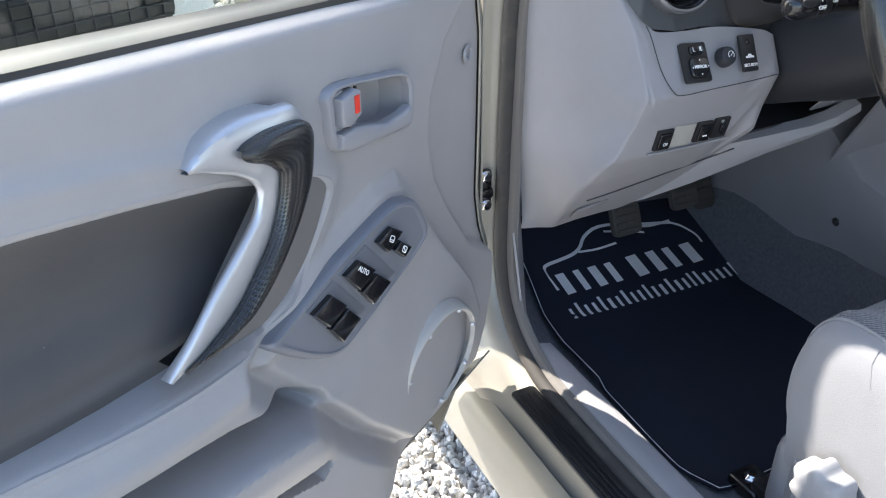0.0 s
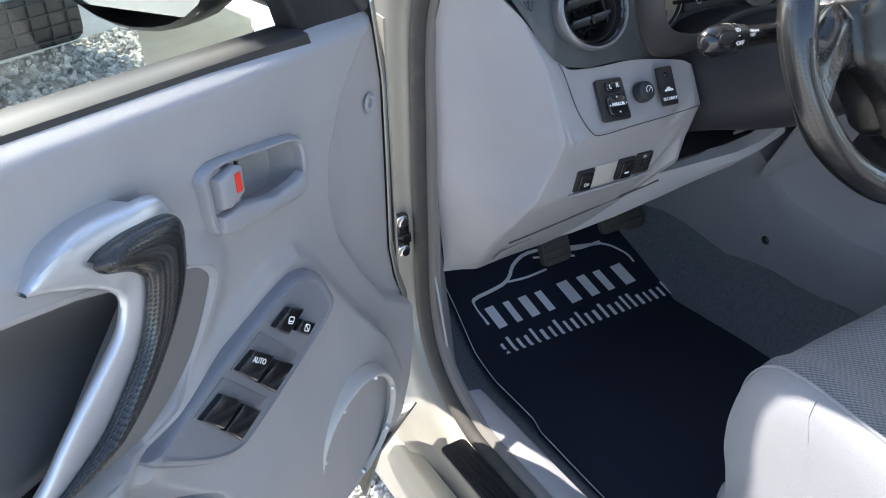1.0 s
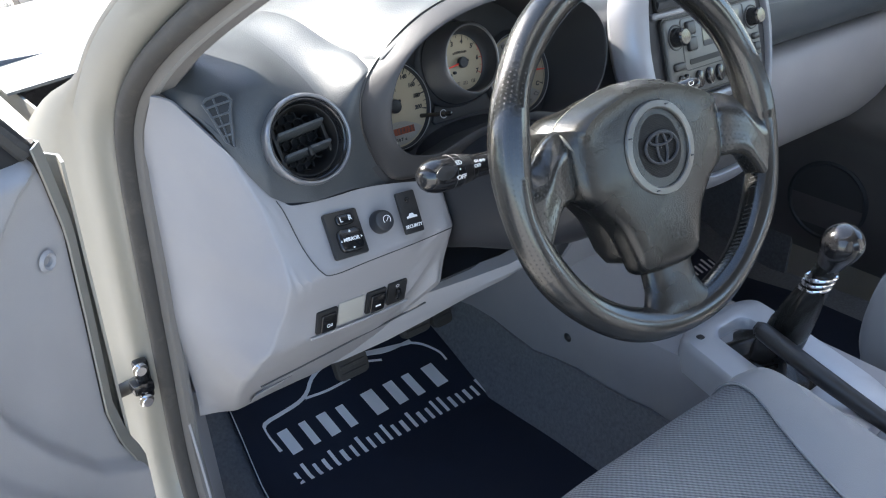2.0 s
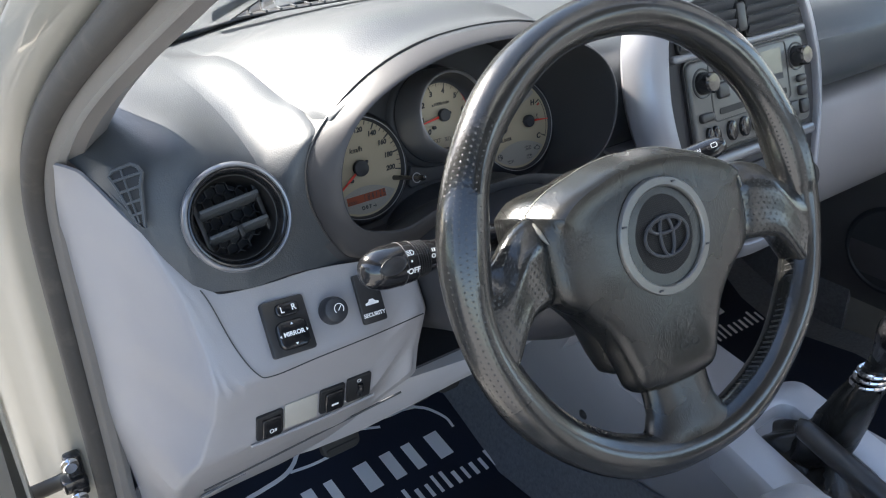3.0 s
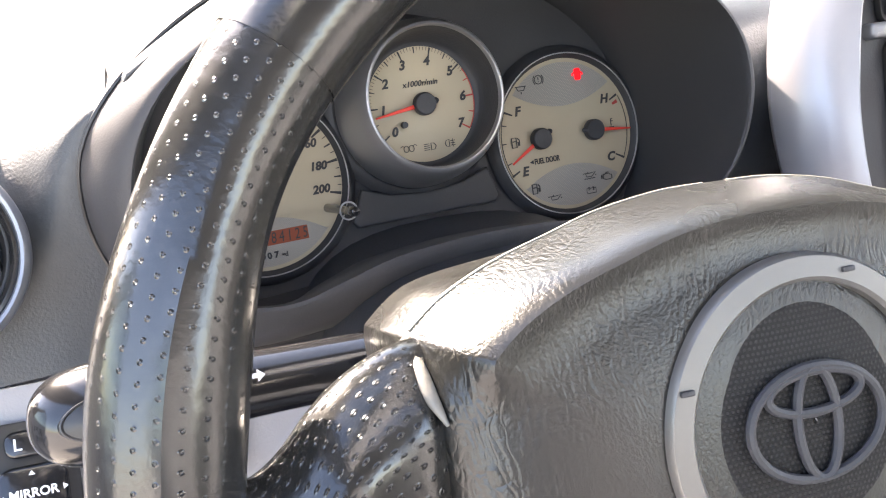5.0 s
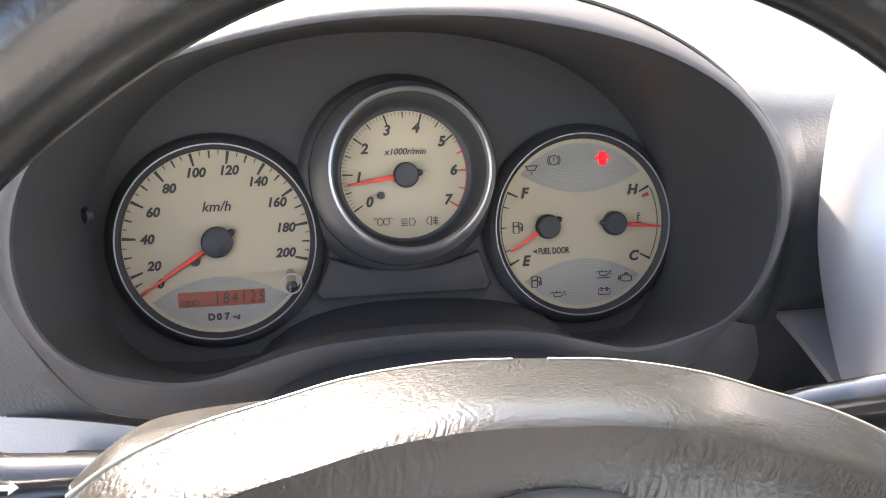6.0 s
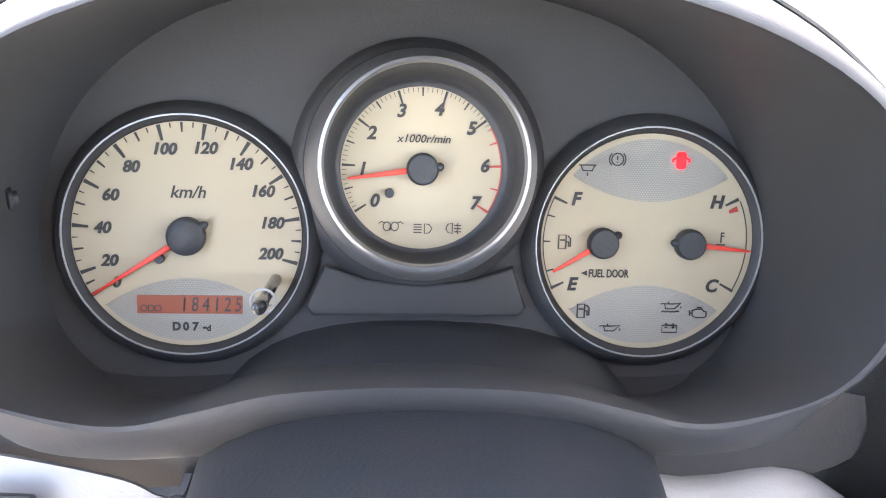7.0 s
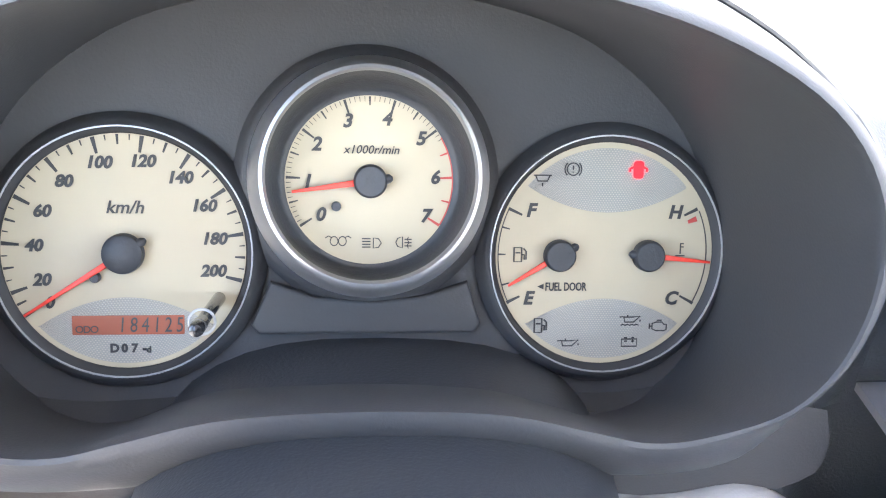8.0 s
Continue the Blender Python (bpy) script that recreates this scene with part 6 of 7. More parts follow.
part("door_lamp", join(prism(rounded(0.0044, 0.0074, 0.0014), 0.0004, z0=0.0003), stroke([(-0.0020, 0.0012), (-0.0036, 0.0004), (-0.0036, -0.0008)], 0.0009, 0.0003), stroke([(0.0020, 0.0012), (0.0036, 0.0004), (0.0036, -0.0008)], 0.0009, 0.0003)), TELL, fue, "lit red door-ajar lamp", m=FA @ Matrix.Translation((0.1119, 0.0513, 0)))
sign("brake_sign", 0.0837, 0.0512, [ellipse(0.0026, 0.0026, 20), [(0, 0.0015), (0, -0.0003)], [(0, -0.0010), (0, -0.0014)], [(-0.0036 * math.cos(q), 0.0036 * math.sin(q)) for q in (-0.8, -0.4, 0, 0.4, 0.8)], [(0.0036 * math.cos(q), 0.0036 * math.sin(q)) for q in (-0.8, -0.4, 0, 0.4, 0.8)]], closed=(0,))
sign("water_sign", 0.0708, 0.0473, [[(-0.0038, 0.0012), (0.0038, 0.0012)], [(-0.003, 0.0010), (-0.0020, -0.0012), (0.0020, -0.0012), (0.003, 0.0010)], [(0, -0.0020), (0, -0.0034)]], 0.00055)
PUMP = [[(-0.0022, -0.003), (-0.0022, 0.003), (0.001, 0.003), (0.001, -0.003)], [(-0.0016, 0.0008), (0.0005, 0.0008)], [(0.001, 0.0), (0.0022, 0.0), (0.0022, -0.002), (0.003, -0.002), (0.003, 0.0014), (0.0018, 0.0026)]]
sign("pump_sign", 0.0618, 0.0151, PUMP, 0.0006, closed=(0,))
sign("pump_sign", 0.0715, -0.0154, PUMP, 0.0007, closed=(0,))
OIL = [[(-0.0046, 0.0008), (-0.0028, 0.0010), (-0.0022, -0.0014), (0.0018, -0.0014), (0.0046, 0.0012), (0.0012, 0.0008), (-0.0028, 0.0008)], [(-0.001, 0.0008), (-0.001, 0.0018)], [(0.0046, -0.0004), (0.0046, -0.0012)]]
sign("oil_sign", 0.0842, -0.0230, OIL)
sign("oil_sign", 0.1113, -0.0128, OIL + [[(-0.004 + 0.001 * k, -0.0028 + 0.0004 * (k % 2)) for k in range(9)]])
sign("engine_sign", 0.1244, -0.0161, [[(-0.0030, 0.0012), (-0.0012, 0.0018), (0.0014, 0.0018), (0.0022, 0.0008), (0.0034, 0.0008), (0.0034, -0.0016), (0.0022, -0.0020), (-0.0012, -0.0020), (-0.0030, -0.0012)], [(-0.0042, 0.0012), (-0.0042, -0.0012)], [(-0.0042, 0), (-0.003, 0)], [(-0.001, 0.0026), (0.0012, 0.0026)]], closed=(0,))
sign("battery_sign", 0.1114, -0.0230, [[(-0.0034, -0.0019), (-0.0034, 0.0013), (0.0034, 0.0013), (0.0034, -0.0019)], [(-0.0022, 0.0004), (-0.001, 0.0004)], [(0.001, 0.0004), (0.0022, 0.0004)], [(0.0016, 0.001), (0.0016, -0.0002)], [(-0.0022, 0.0019), (-0.0010, 0.0019)], [(0.0010, 0.0019), (0.0022, 0.0019)]], closed=(0,))
sign("coolant_sign", 0.1322, 0.0172, [[(0, 0.0030), (0, -0.0016)], [(0, 0.0028), (0.0014, 0.0028)], [(0, 0.0014), (0.0014, 0.0014)], [(-0.002, -0.0024), (0.002, -0.0024)]])
# lower filler between the dials, and a screw in the surround
part("filler_panel", prism([(-0.046, -0.018), (0.043, -0.018), (0.046, -0.014), (0.040, 0.004), (0.022, -0.002), (0.0, -0.004), (-0.024, -0.002), (-0.041, 0.004), (-0.049, -0.014)], 0.0035, 0.0018, 3), TUB, cluster, "dark filler panel below the rev counter", m=DM)
part("screw", lathe([(0, -0.002), (0.0028, -0.002), (0.003, 0.0008), (0.0040, 0.0012), (0.0046, 0.0)], 20), SHROUD, cluster, "sunk screw", m=basis((-0.4985, 0.2795, 1.0295), (0.5, -0.85, 0), (0, 0.15, 1)))

# ---------------------------------------------------------------- steering column and stalks
column = thing("steering_column", (-0.355, 0.15, 0.90), "black steering column shroud with two stalks", "steering column")
WN = Vector((-0.0542, -0.9187, 0.3917))
WR = Vector((0.9983, -0.0581, 0.0017))
WU = Vector((0.0212, 0.3911, 0.9203))
WC = Vector((-0.358, 0.017, 1.016))
rows = []
for d, w, hu, hd, up in ((-0.055, 0.048, 0.040, 0.045, 0.0), (-0.07, 0.062, 0.048, 0.055, 0.0), (-0.11, 0.072, 0.052, 0.068, 0.002), (-0.16, 0.080, 0.054, 0.078, 0.006), (-0.21, 0.088, 0.058, 0.085, 0.012), (-0.27, 0.095, 0.066, 0.09, 0.02), (-0.32, 0.10, 0.07, 0.09, 0.02)):
    row = []
    for k in range(36):
        a = 6.28319 * k / 36
        c, s = math.cos(a), math.sin(a)
        h = hu if s > 0 else hd
        row.append(WC + WN * d + WR * (w * math.copysign(abs(c) ** 0.75, c)) + WU * (-0.022 + up + h * math.copysign(abs(s) ** 0.75, s)))
    rows.append(row)
part("shroud", grid(rows, ring=True, caps=True), SHROUD, column, "black plastic column shroud")
part("ignition_lock", lathe([(0, 0.004), (0.010, 0.004), (0.014, 0.002), (0.015, -0.004)], 24), GLOSS, column, "ignition lock", m=basis(WC + WN * -0.095 + WR * 0.078 + WU * -0.05, WR * 0 + WU, WN * -1 + WR * 0))


def stalk(a, b2, radii, n, label, mt):
    s = part("stalk", tube([Vector(a).lerp(Vector(b2), f) for f, r in radii], [r for f, r in radii], 18, n), mt, column, label)
    return s


LT, LB = Vector((-0.5600, 0.116, 1.0085)), Vector((-0.425, 0.115, 0.999))
STALK_R = [(0.0, 0.0010), (0.0006, 0.0048), (0.002, 0.0082), (0.005, 0.0116), (0.009, 0.0140), (0.015, 0.0158), (0.022, 0.0166), (0.032, 0.0166), (0.0425, 0.0160), (0.0440, 0.0146), (0.060, 0.0128), (0.072, 0.0112), (0.135, 0.011)]
ls = stalk(LB, LT, [(1 - q / 0.1353, r) for q, r in STALK_R[::-1]], 90, "black headlamp stalk with rounded end", GLOSS)
LX = (LB - LT).normalized()
LV = (Vector((0, -1, 0)) - LX * Vector((0, -1, 0)).dot(LX)).normalized()
LUP = LX.cross(-LV)
LUP = LUP if LUP.z > 0 else -LUP


def on_stalk(q, deg, lift=0.0):
    """A point on the stalk's skin, q metres from its end and deg degrees above its front."""
    a = radians(deg)
    return LT + LX * q + (LV * math.cos(a) + LUP * math.sin(a)) * (lerp(STALK_R, q) + lift)


def stalk_frame(q, deg, lift=0.0005):
    a = radians(deg)
    return basis(on_stalk(q, deg, lift), LX, LUP * math.cos(a) - LV * math.sin(a))


part("oval_button", grid([[on_stalk(0.0208 + 0.0113 * s * math.cos(6.28319 * k / 40), 28 + 5 * s * math.cos(6.28319 * k / 40) + 23 * s * math.sin(6.28319 * k / 40), w) for k in range(40)] for s, w in ((1.04, -0.0004), (0.98, 0.0007), (0.93, 0.0007), (0.87, 0.0002), (0.5, 0.0004), (0.02, 0.0005))], ring=True), BLACK, ls, "oval end button in a raised rim")
part("joint", tube([on_stalk(0.0325 + 0.0015 * math.sin(radians(9 * k)), 9 * k, 0.0001) for k in range(40)], 0.0003, 5, closed=True), SHROUD, ls)
part("joint", tube([on_stalk(0.0430, 9 * k, 0.0001) for k in range(40)], 0.0004, 5, closed=True), SHROUD, ls)
for j in range(5):
    for k in range(26):
        if 0.046 + 0.0022 * j < 0.056:
            part("collar_bump", lathe([(0, 0.0004), (0.0006, 0.0002), (0.0007, -0.0002)], 6), BLACK, ls, m=stalk_frame(0.046 + 0.0022 * j, -60 + 9.5 * (k + 0.5 * (j % 2)) * 0.72, 0.0002))
part("legend", lettering("OFF", 0.0062, stalk_frame(0.0372, 2.0), bold=0.00012), WHITE, ls)
part("legend", lettering("OFF", 0.0046, stalk_frame(0.0600, 25), bold=0.0001), WHITE, ls)
for q, deg in ((0.0362, 28), (0.0314, 5)):
    part("legend", disc(0.0009, 0, 12), WHITE, ls, m=stalk_frame(q, deg))
beam = stalk_frame(0.0372, 50)
part("legend", stroke([(0.0, -0.0021), (0.0, 0.0021), (0.0018, 0.0018), (0.003, 0.0), (0.0018, -0.0018)], 0.0006, closed=True), WHITE, ls, m=beam)
for k in range(4):
    part("legend", stroke([(-0.0034, 0.0017 - 0.0012 * k), (-0.0008, 0.0020 - 0.0012 * k)], 0.0005), WHITE, ls, m=beam)
for k in range(3):
    part("legend", stroke([(0.0, -0.0014), (0.0, 0.0014)], 0.0006), WHITE, ls, m=stalk_frame(0.0580 + 0.0020 * k, 45))
part("legend", prism([(-0.004, 0), (-0.0015, 0.002), (-0.0015, 0.0008), (0.0015, 0.0008), (0.0015, 0.002), (0.004, 0), (0.0015, -0.002), (0.0015, -0.0008), (-0.0015, -0.0008), (-0.0015, -0.002)], 0.0002), WHITE, ls, m=stalk_frame(0.0680, 44))
rs = stalk((-0.29, 0.115, 1.00), (-0.182, 0.088, 1.028), [(0.0, 0.010), (0.3, 0.009), (0.45, 0.010), (0.8, 0.0105), (0.95, 0.008), (1.0, 0.002)], 30, "black wiper stalk", GLOSS)
part("legend", stroke(rounded(0.006, 0.004, 0.001, 2), 0.0006, closed=True), WHITE, rs, m=basis((-0.205, 0.083, 1.0325), (1, -0.25, 0.25), (0.0, 0.45, 0.9)))
part("legend", lettering("ON", 0.005, basis((-0.222, 0.0875, 1.0285), (1, -0.25, 0.25), (0.0, 0.45, 0.9))), WHITE, rs)

# ---------------------------------------------------------------- steering wheel
wheel = thing("steering_wheel", WC, "black leather three-spoke steering wheel, worn and shiny", "steering wheel")
WM = basis(WC, WR, WU) @ Matrix.Rotation(radians(-2), 4, "Z")
RIM_R, RIM_T = 0.1692, 0.0163


def rim_arc(a0, a1, n, swell=0.0):
    rows = []
    for i in range(n + 1):
        a = radians(a0 + (a1 - a0) * i / n)
        f = i / n
        # thumb rests near the spokes
        deg = math.degrees(a) % 360
        th = 0.0030 * math.exp(-((deg - 168) / 14) ** 2) + 0.0030 * math.exp(-((deg - 12) / 14) ** 2)
        row = []
        for k in range(24):
            t = 6.28319 * k / 24
            rr = RIM_T + swell + (th if math.cos(t) < 0 else 0) + 0.0006 * math.sin(a * 9)
            row.append(WM @ Vector(((RIM_R + rr * math.cos(t)) * math.cos(a), (RIM_R + rr * math.cos(t)) * math.sin(a), rr * 1.08 * math.sin(t))))
        rows.append(row)
    return grid(rows, ring=True)


RIM_PERF = dotted(PERF.copy(), 46, 23, 0.085, (0.02, 0.02, 0.019), 0.0010)
part("rim_top", rim_arc(40, 140, 60), RIM_PLAIN, wheel, "smooth worn leather rim top")
part("rim_bottom", rim_arc(209, 331, 70), RIM_PLAIN, wheel, "smooth worn leather rim foot")
part("rim_side", rim_arc(140, 209, 50, -0.0002), RIM_PERF, wheel, "perforated leather rim side")
part("rim_side", rim_arc(-29, 40, 50, -0.0002), RIM_PERF, wheel, "perforated leather rim side")
for a in (40, 140, 209, 331):
    part("rim_seam", rim_arc(a - 0.35, a + 0.35, 2, -0.0012), SHROUD, wheel)
# stitches along the inner edge
for a0, a1 in ((212, 262), (278, 328), (-27, 2)):
    n = int((a1 - a0) / 1.9)
    for k in range(n):
        a = radians(a0 + 1.9 * k)
        p, q = ((RIM_R - RIM_T * 1.0) * math.cos(a), (RIM_R - RIM_T * 1.0) * math.sin(a)), ((RIM_R - RIM_T * 0.92) * math.cos(a + 0.018), (RIM_R - RIM_T * 0.92) * math.sin(a + 0.018))
        part("stitch", tube([WM @ Vector((*p, -0.001)), WM @ Vector((*q, 0.0065))], 0.0009, 5), BLACK, wheel)
# spokes
SPK_PERF = dotted(PERF.copy(), 19, 44, 0.125, (0.004, 0.004, 0.004), 0.0012)
for sgn, nm in ((-1, "spoke"), (1, "spoke")):
    rows = []
    for x, yt, yb, zc, hz in ((0.094, 0.0350, -0.0255, -0.013, 0.010), (0.0985, 0.0365, -0.0270, -0.010, 0.0130), (0.106, 0.0372, -0.0285, -0.0065, 0.0150), (0.116, 0.0350, -0.0292, -0.0035, 0.0160), (0.126, 0.0305, -0.0320, -0.001, 0.0165), (0.134, 0.0245, -0.0400, 0.0, 0.0165), (0.142, 0.0165, -0.0530, 0.0, 0.0165), (0.150, 0.0120, -0.0660, 0.0, 0.0162), (0.158, 0.0130, -0.0760, 0.0, 0.0152), (0.164, 0.0170, -0.0800, 0.0, 0.0140)):
        ring = curve([(0, yb + (yt - yb) * f, zc + hz * q) for f, q in ((0.0, 0.0), (0.02, 0.55), (0.12, 0.86), (0.35, 0.90), (0.58, 1.0), (0.70, 0.97), (0.84, 0.70), (0.96, 0.30), (1.0, -0.1), (0.93, -0.7), (0.75, -0.95), (0.30, -0.95), (0.06, -0.7))], 36, closed=True)
        rows.append([WM @ Vector((sgn * x, p.y, p.z)) for p in ring])
    rows2 = [curve([rows[i][k] for i in range(len(rows))], 26) for k in range(36)]
    part(nm, grid([[rows2[k][i] for k in range(36)] for i in range(26)], ring=True, caps=True), SPK_PERF, wheel, "perforated leather spoke")
rows = []
for y, w, zc, hz in ((-0.108, 0.033, -0.006, 0.012), (-0.122, 0.032, -0.005, 0.0125), (-0.136, 0.033, -0.003, 0.013), (-0.148, 0.039, -0.001, 0.0145), (-0.156, 0.052, 0.0, 0.015), (-0.160, 0.060, 0, 0.0145)):
    rows.append([WM @ Vector((w * math.copysign(abs(math.cos(t)) ** 0.8, math.cos(t)), y + 0.10 * (abs(w * math.cos(t)) ** 2), zc + hz * math.copysign(abs(math.sin(t)) ** 0.8, math.sin(t)))) for t in [6.28319 * k / 36 for k in range(36)]])
part("lower_spoke", grid(rows, ring=True, caps=True), LEATHER, wheel, "leather-wrapped lower spoke")
# hub pad
HUB = [(0.0, 0.0660), (0.020, 0.0655), (0.040, 0.0625), (0.056, 0.0580), (0.074, 0.0525), (0.0890, 0.0455), (0.0985, 0.0385), (0.1008, 0.0350), (0.1008, 0.026), (0.1000, 0.000), (0.0985, -0.020), (0.0920, -0.0315), (0.076, -0.044), (0.057, -0.067), (0.046, -0.094), (0.0385, -0.1125), (0.021, -0.1175), (0.0, -0.1185)]
hp = [Vector((p.x - 0.004, p.y, 0)) for p in curve([(q[0], q[1], 0) for q in both(HUB)], 160, closed=True)]
hc = Vector((-0.004, 0.0, 0))
rings = []
# each ring: scale, height round the foot, height under the upper edge, where a flat bevel runs down to a lip
for s, z, zu in ((0.95, -0.060, -0.060), (1.03, -0.046, -0.046), (1.025, -0.028, -0.026), (0.990, -0.016, -0.0155), (1.0, -0.013, -0.0135), (1.006, -0.008, -0.0125), (1.003, -0.002, -0.0112), (0.985, 0.005, -0.0065), (0.965, 0.0085, -0.001), (0.93, 0.0115, 0.0075), (0.895, 0.0130, 0.0150), (0.865, 0.0140, 0.0178), (0.83, 0.0148, 0.0172), (0.78, 0.0155, 0.0160), (0.66, 0.0170, 0.0165), (0.5, 0.018, 0.0178), (0.3, 0.0182, 0.0182), (0.03, 0.0182, 0.0182)):
    rings.append([WM @ ((hc + (p - hc) * (s - (0.11 * max(step(0.045, 0.060, p.y), step(0.0, -0.03, p.y)) if z < -0.014 else 0))) + Vector((0, 0, z + (zu - z) * step(0.022, 0.037, p.y)))) for p in hp])
pad = part("hub_pad", grid(rings, ring=True), LEATHER, wheel, "wrinkled black airbag pad")
# Pale strips: wear at the corners, with the edge highlights put into the colour.
WORN_LIT = material("pale worn and lit leather edge", (0.17, 0.162, 0.14), 0.42, grain=0.5, grain_size=0.0012, vary=0.2, vary_size=0.006)
for sg in (-1, 1):
    part("worn_corner", tube([WM @ Vector((sg * x - 0.004, y, z)) for x, y, z in ((0.0990, 0.0375, -0.0115), (0.1012, 0.0345, -0.0080), (0.1012, 0.0300, -0.0010), (0.1002, 0.0240, 0.0048), (0.0980, 0.0170, 0.0092))], [0.0012, 0.0023, 0.0026, 0.0020, 0.0005], 10, 30), WORN_LIT, pad, "pale worn corner of the pad")
    part("pad_edge", tube([WM @ Vector((sg * x - 0.004, y, -0.0115)) for x, y in ((0.0990, 0.0385), (0.089, 0.0458), (0.074, 0.0528), (0.056, 0.0583), (0.040, 0.0628), (0.020, 0.0658), (0.004, 0.0663))], [0.0009, 0.0007, 0.0005, 0.0004, 0.0004, 0.0004, 0.0004], 6, 40), WORN_LIT, pad, "thin pale strip for the lit ridge along the pad's top")
EM = WM @ Matrix.Translation((-0.004, 0.0, 0.0175))
part("emblem_ring", lathe([(0.0452, -0.003), (0.0450, 0.0018), (0.0440, 0.0032), (0.0385, 0.0036), (0.0374, 0.0026), (0.0370, -0.001)], 72), material("satin silver badge plastic", (0.15, 0.147, 0.14), 0.36, metal=0.6), pad, "satin silver badge ring", m=EM)
EMB = dotted(material("fine ribbed black badge field", (0.006, 0.006, 0.0065), 0.6, spec=0.25), 46, 46, 0.36, (0.022, 0.022, 0.022), 0.0002)
gr = grid([[(0.0348 * s * math.cos(6.28319 * k / 48), 0.0348 * s * math.sin(6.28319 * k / 48), 0.0022 * (1 - s * s)) for k in range(48)] for s in (1, 0.75, 0.5, 0.25, 0.02)], ring=True)
uvl = gr.loops.layers.uv.active
for f in gr.faces:
    for lp in f.loops:
        lp[uvl].uv = (lp.vert.co.x / 0.07 + 0.5, lp.vert.co.y / 0.07 + 0.5)
part("emblem_field", gr, EMB, pad, "black ribbed badge field", m=EM)
for rx, ry, cy in ((0.0215, 0.0150, 0.0), (0.0065, 0.0150, 0.0), (0.0150, 0.0055, 0.0082)):
    e = [Vector((p[0], p[1], 0.0032)) for p in ellipse(rx, ry, 44, 0, cy)]
    part("emblem_oval", tube(e, 0.0014, 8, closed=True), SHROUD, pad, "raised dark oval", m=EM)
for k in range(4):
    part("ring_notch", box(0.004, 0.0015, 0.002, 0.0004, at=(0.0415 * math.cos(1.2 + 1.57 * k), 0.0415 * math.sin(1.2 + 1.57 * k), 0.0034)), SHROUD, pad, m=EM)
for dx in (-0.006, 0.006, 0.0):
    part("airbag_mark", stroke(ellipse(0.004, 0.003, 16, dx, -0.083 - abs(dx) * 0.5), 0.0006, closed=True), LEATHER, pad, m=WM @ Matrix.Translation((0.004, 0, 0.0165)))
# dark gap where each spoke meets the pad
for sg in (-1, 1):
    part("pad_gap", tube([WM @ Vector((sg * x - 0.004, y, z)) for x, y, z in ((0.1020, 0.032, -0.006), (0.1026, 0.022, 0.0005), (0.1022, 0.0, 0.0025), (0.1014, -0.014, 0.0020), (0.1004, -0.024, -0.003))], 0.0016, 8, 30), BLACK, wheel, "black gap beside the pad")

# ---------------------------------------------------------------- centre stack
stack = thing("centre_stack", (0.0, 0.23, 0.93), "silver-edged centre stack around a dark radio", "centre stack")
SF = basis((0.004, 0.2009, 1.0216), (1, 0, 0), (0, math.sin(radians(18)), math.cos(radians(18)))) @ Matrix.Scale(1.075, 4)
so = curve([(p[0], p[1], 0) for p in both([(0.0, 0.120), (0.075, 0.116), (0.122, 0.100), (0.140, 0.070), (0.148, 0.025), (0.1475, -0.010), (0.138, -0.055), (0.118, -0.110), (0.092, -0.165), (0.05, -0.185), (0.0, -0.19)])], 96, closed=True)
si = curve([(p[0], p[1], 0) for p in both([(0.0, 0.100), (0.060, 0.097), (0.100, 0.084), (0.113, 0.060), (0.1195, 0.025), (0.1215, -0.005), (0.117, -0.045), (0.103, -0.095), (0.080, -0.145), (0.045, -0.165), (0.0, -0.168)])], 96, closed=True)
rings = [[SF @ (p * k + Vector((0, 0, z))) for p in so] for k, z in ((0.72, -0.070), (0.93, -0.045), (1.0, -0.032))]
for f, z in ((0.05, -0.021), (0.2, -0.011), (0.45, -0.0035), (0.75, 0.001), (0.95, 0.003), (1.0, 0.0025)):
    rings.append([SF @ (p.lerp(q, f) + Vector((0, 0, z))) for p, q in zip(so, si)])
rings += [[SF @ (q * 0.99 + Vector((0, 0, 0.0))) for q in si], [SF @ (q * 0.985 + Vector((0, 0, -0.006))) for q in si]]
part("bezel", grid(rings, ring=True), material("satin silver stack bezel", (0.33, 0.335, 0.36), 0.36, metal=0.5, grain=0.08), stack, "satin silver curved bezel")
part("fascia", grid([[SF @ (q * k + Vector((0, 0, -0.0055))) for q in si] for k in (0.987, 0.5, 0.02)], ring=True), TUB, stack, "dark fascia")
radio = thing("car_radio", (0.006, 0.19, 0.98), "grey two-row car radio with knobs and oval keys", "radio")
RF = SF @ Matrix.Translation((0.002, -0.011, -0.0045))
RADIO_GREY = material("satin grey radio plastic", (0.105, 0.105, 0.098), 0.38, grain=0.1)
part("face", prism(rounded(0.190, 0.094, 0.008), 0.0075, 0.003, 3), RADIO_GREY, radio, "satin grey radio face", m=RF)
part("face_gap", stroke(rounded(0.193, 0.097, 0.009), 0.002, 0.0, True, 0.0035), BLACK, radio, m=RF)
part("display_frame", stroke(rounded(0.128, 0.062, 0.005, 5, -0.001, 0.0135), 0.0016, 0.0068, True, 0.0012), BLACK, radio, "dark line round the display", m=RF)
part("display", prism(rounded(0.078, 0.030, 0.002, 3, 0.014, 0.024), 0.001, z0=0.0072), material("grey green display", (0.16, 0.17, 0.14), 0.2), radio, "grey green display", m=RF)
part("display_bar", prism(rounded(0.078, 0.007, 0.001, 3, 0.014, 0.009), 0.0012, z0=0.0072), SHROUD, radio, m=RF)
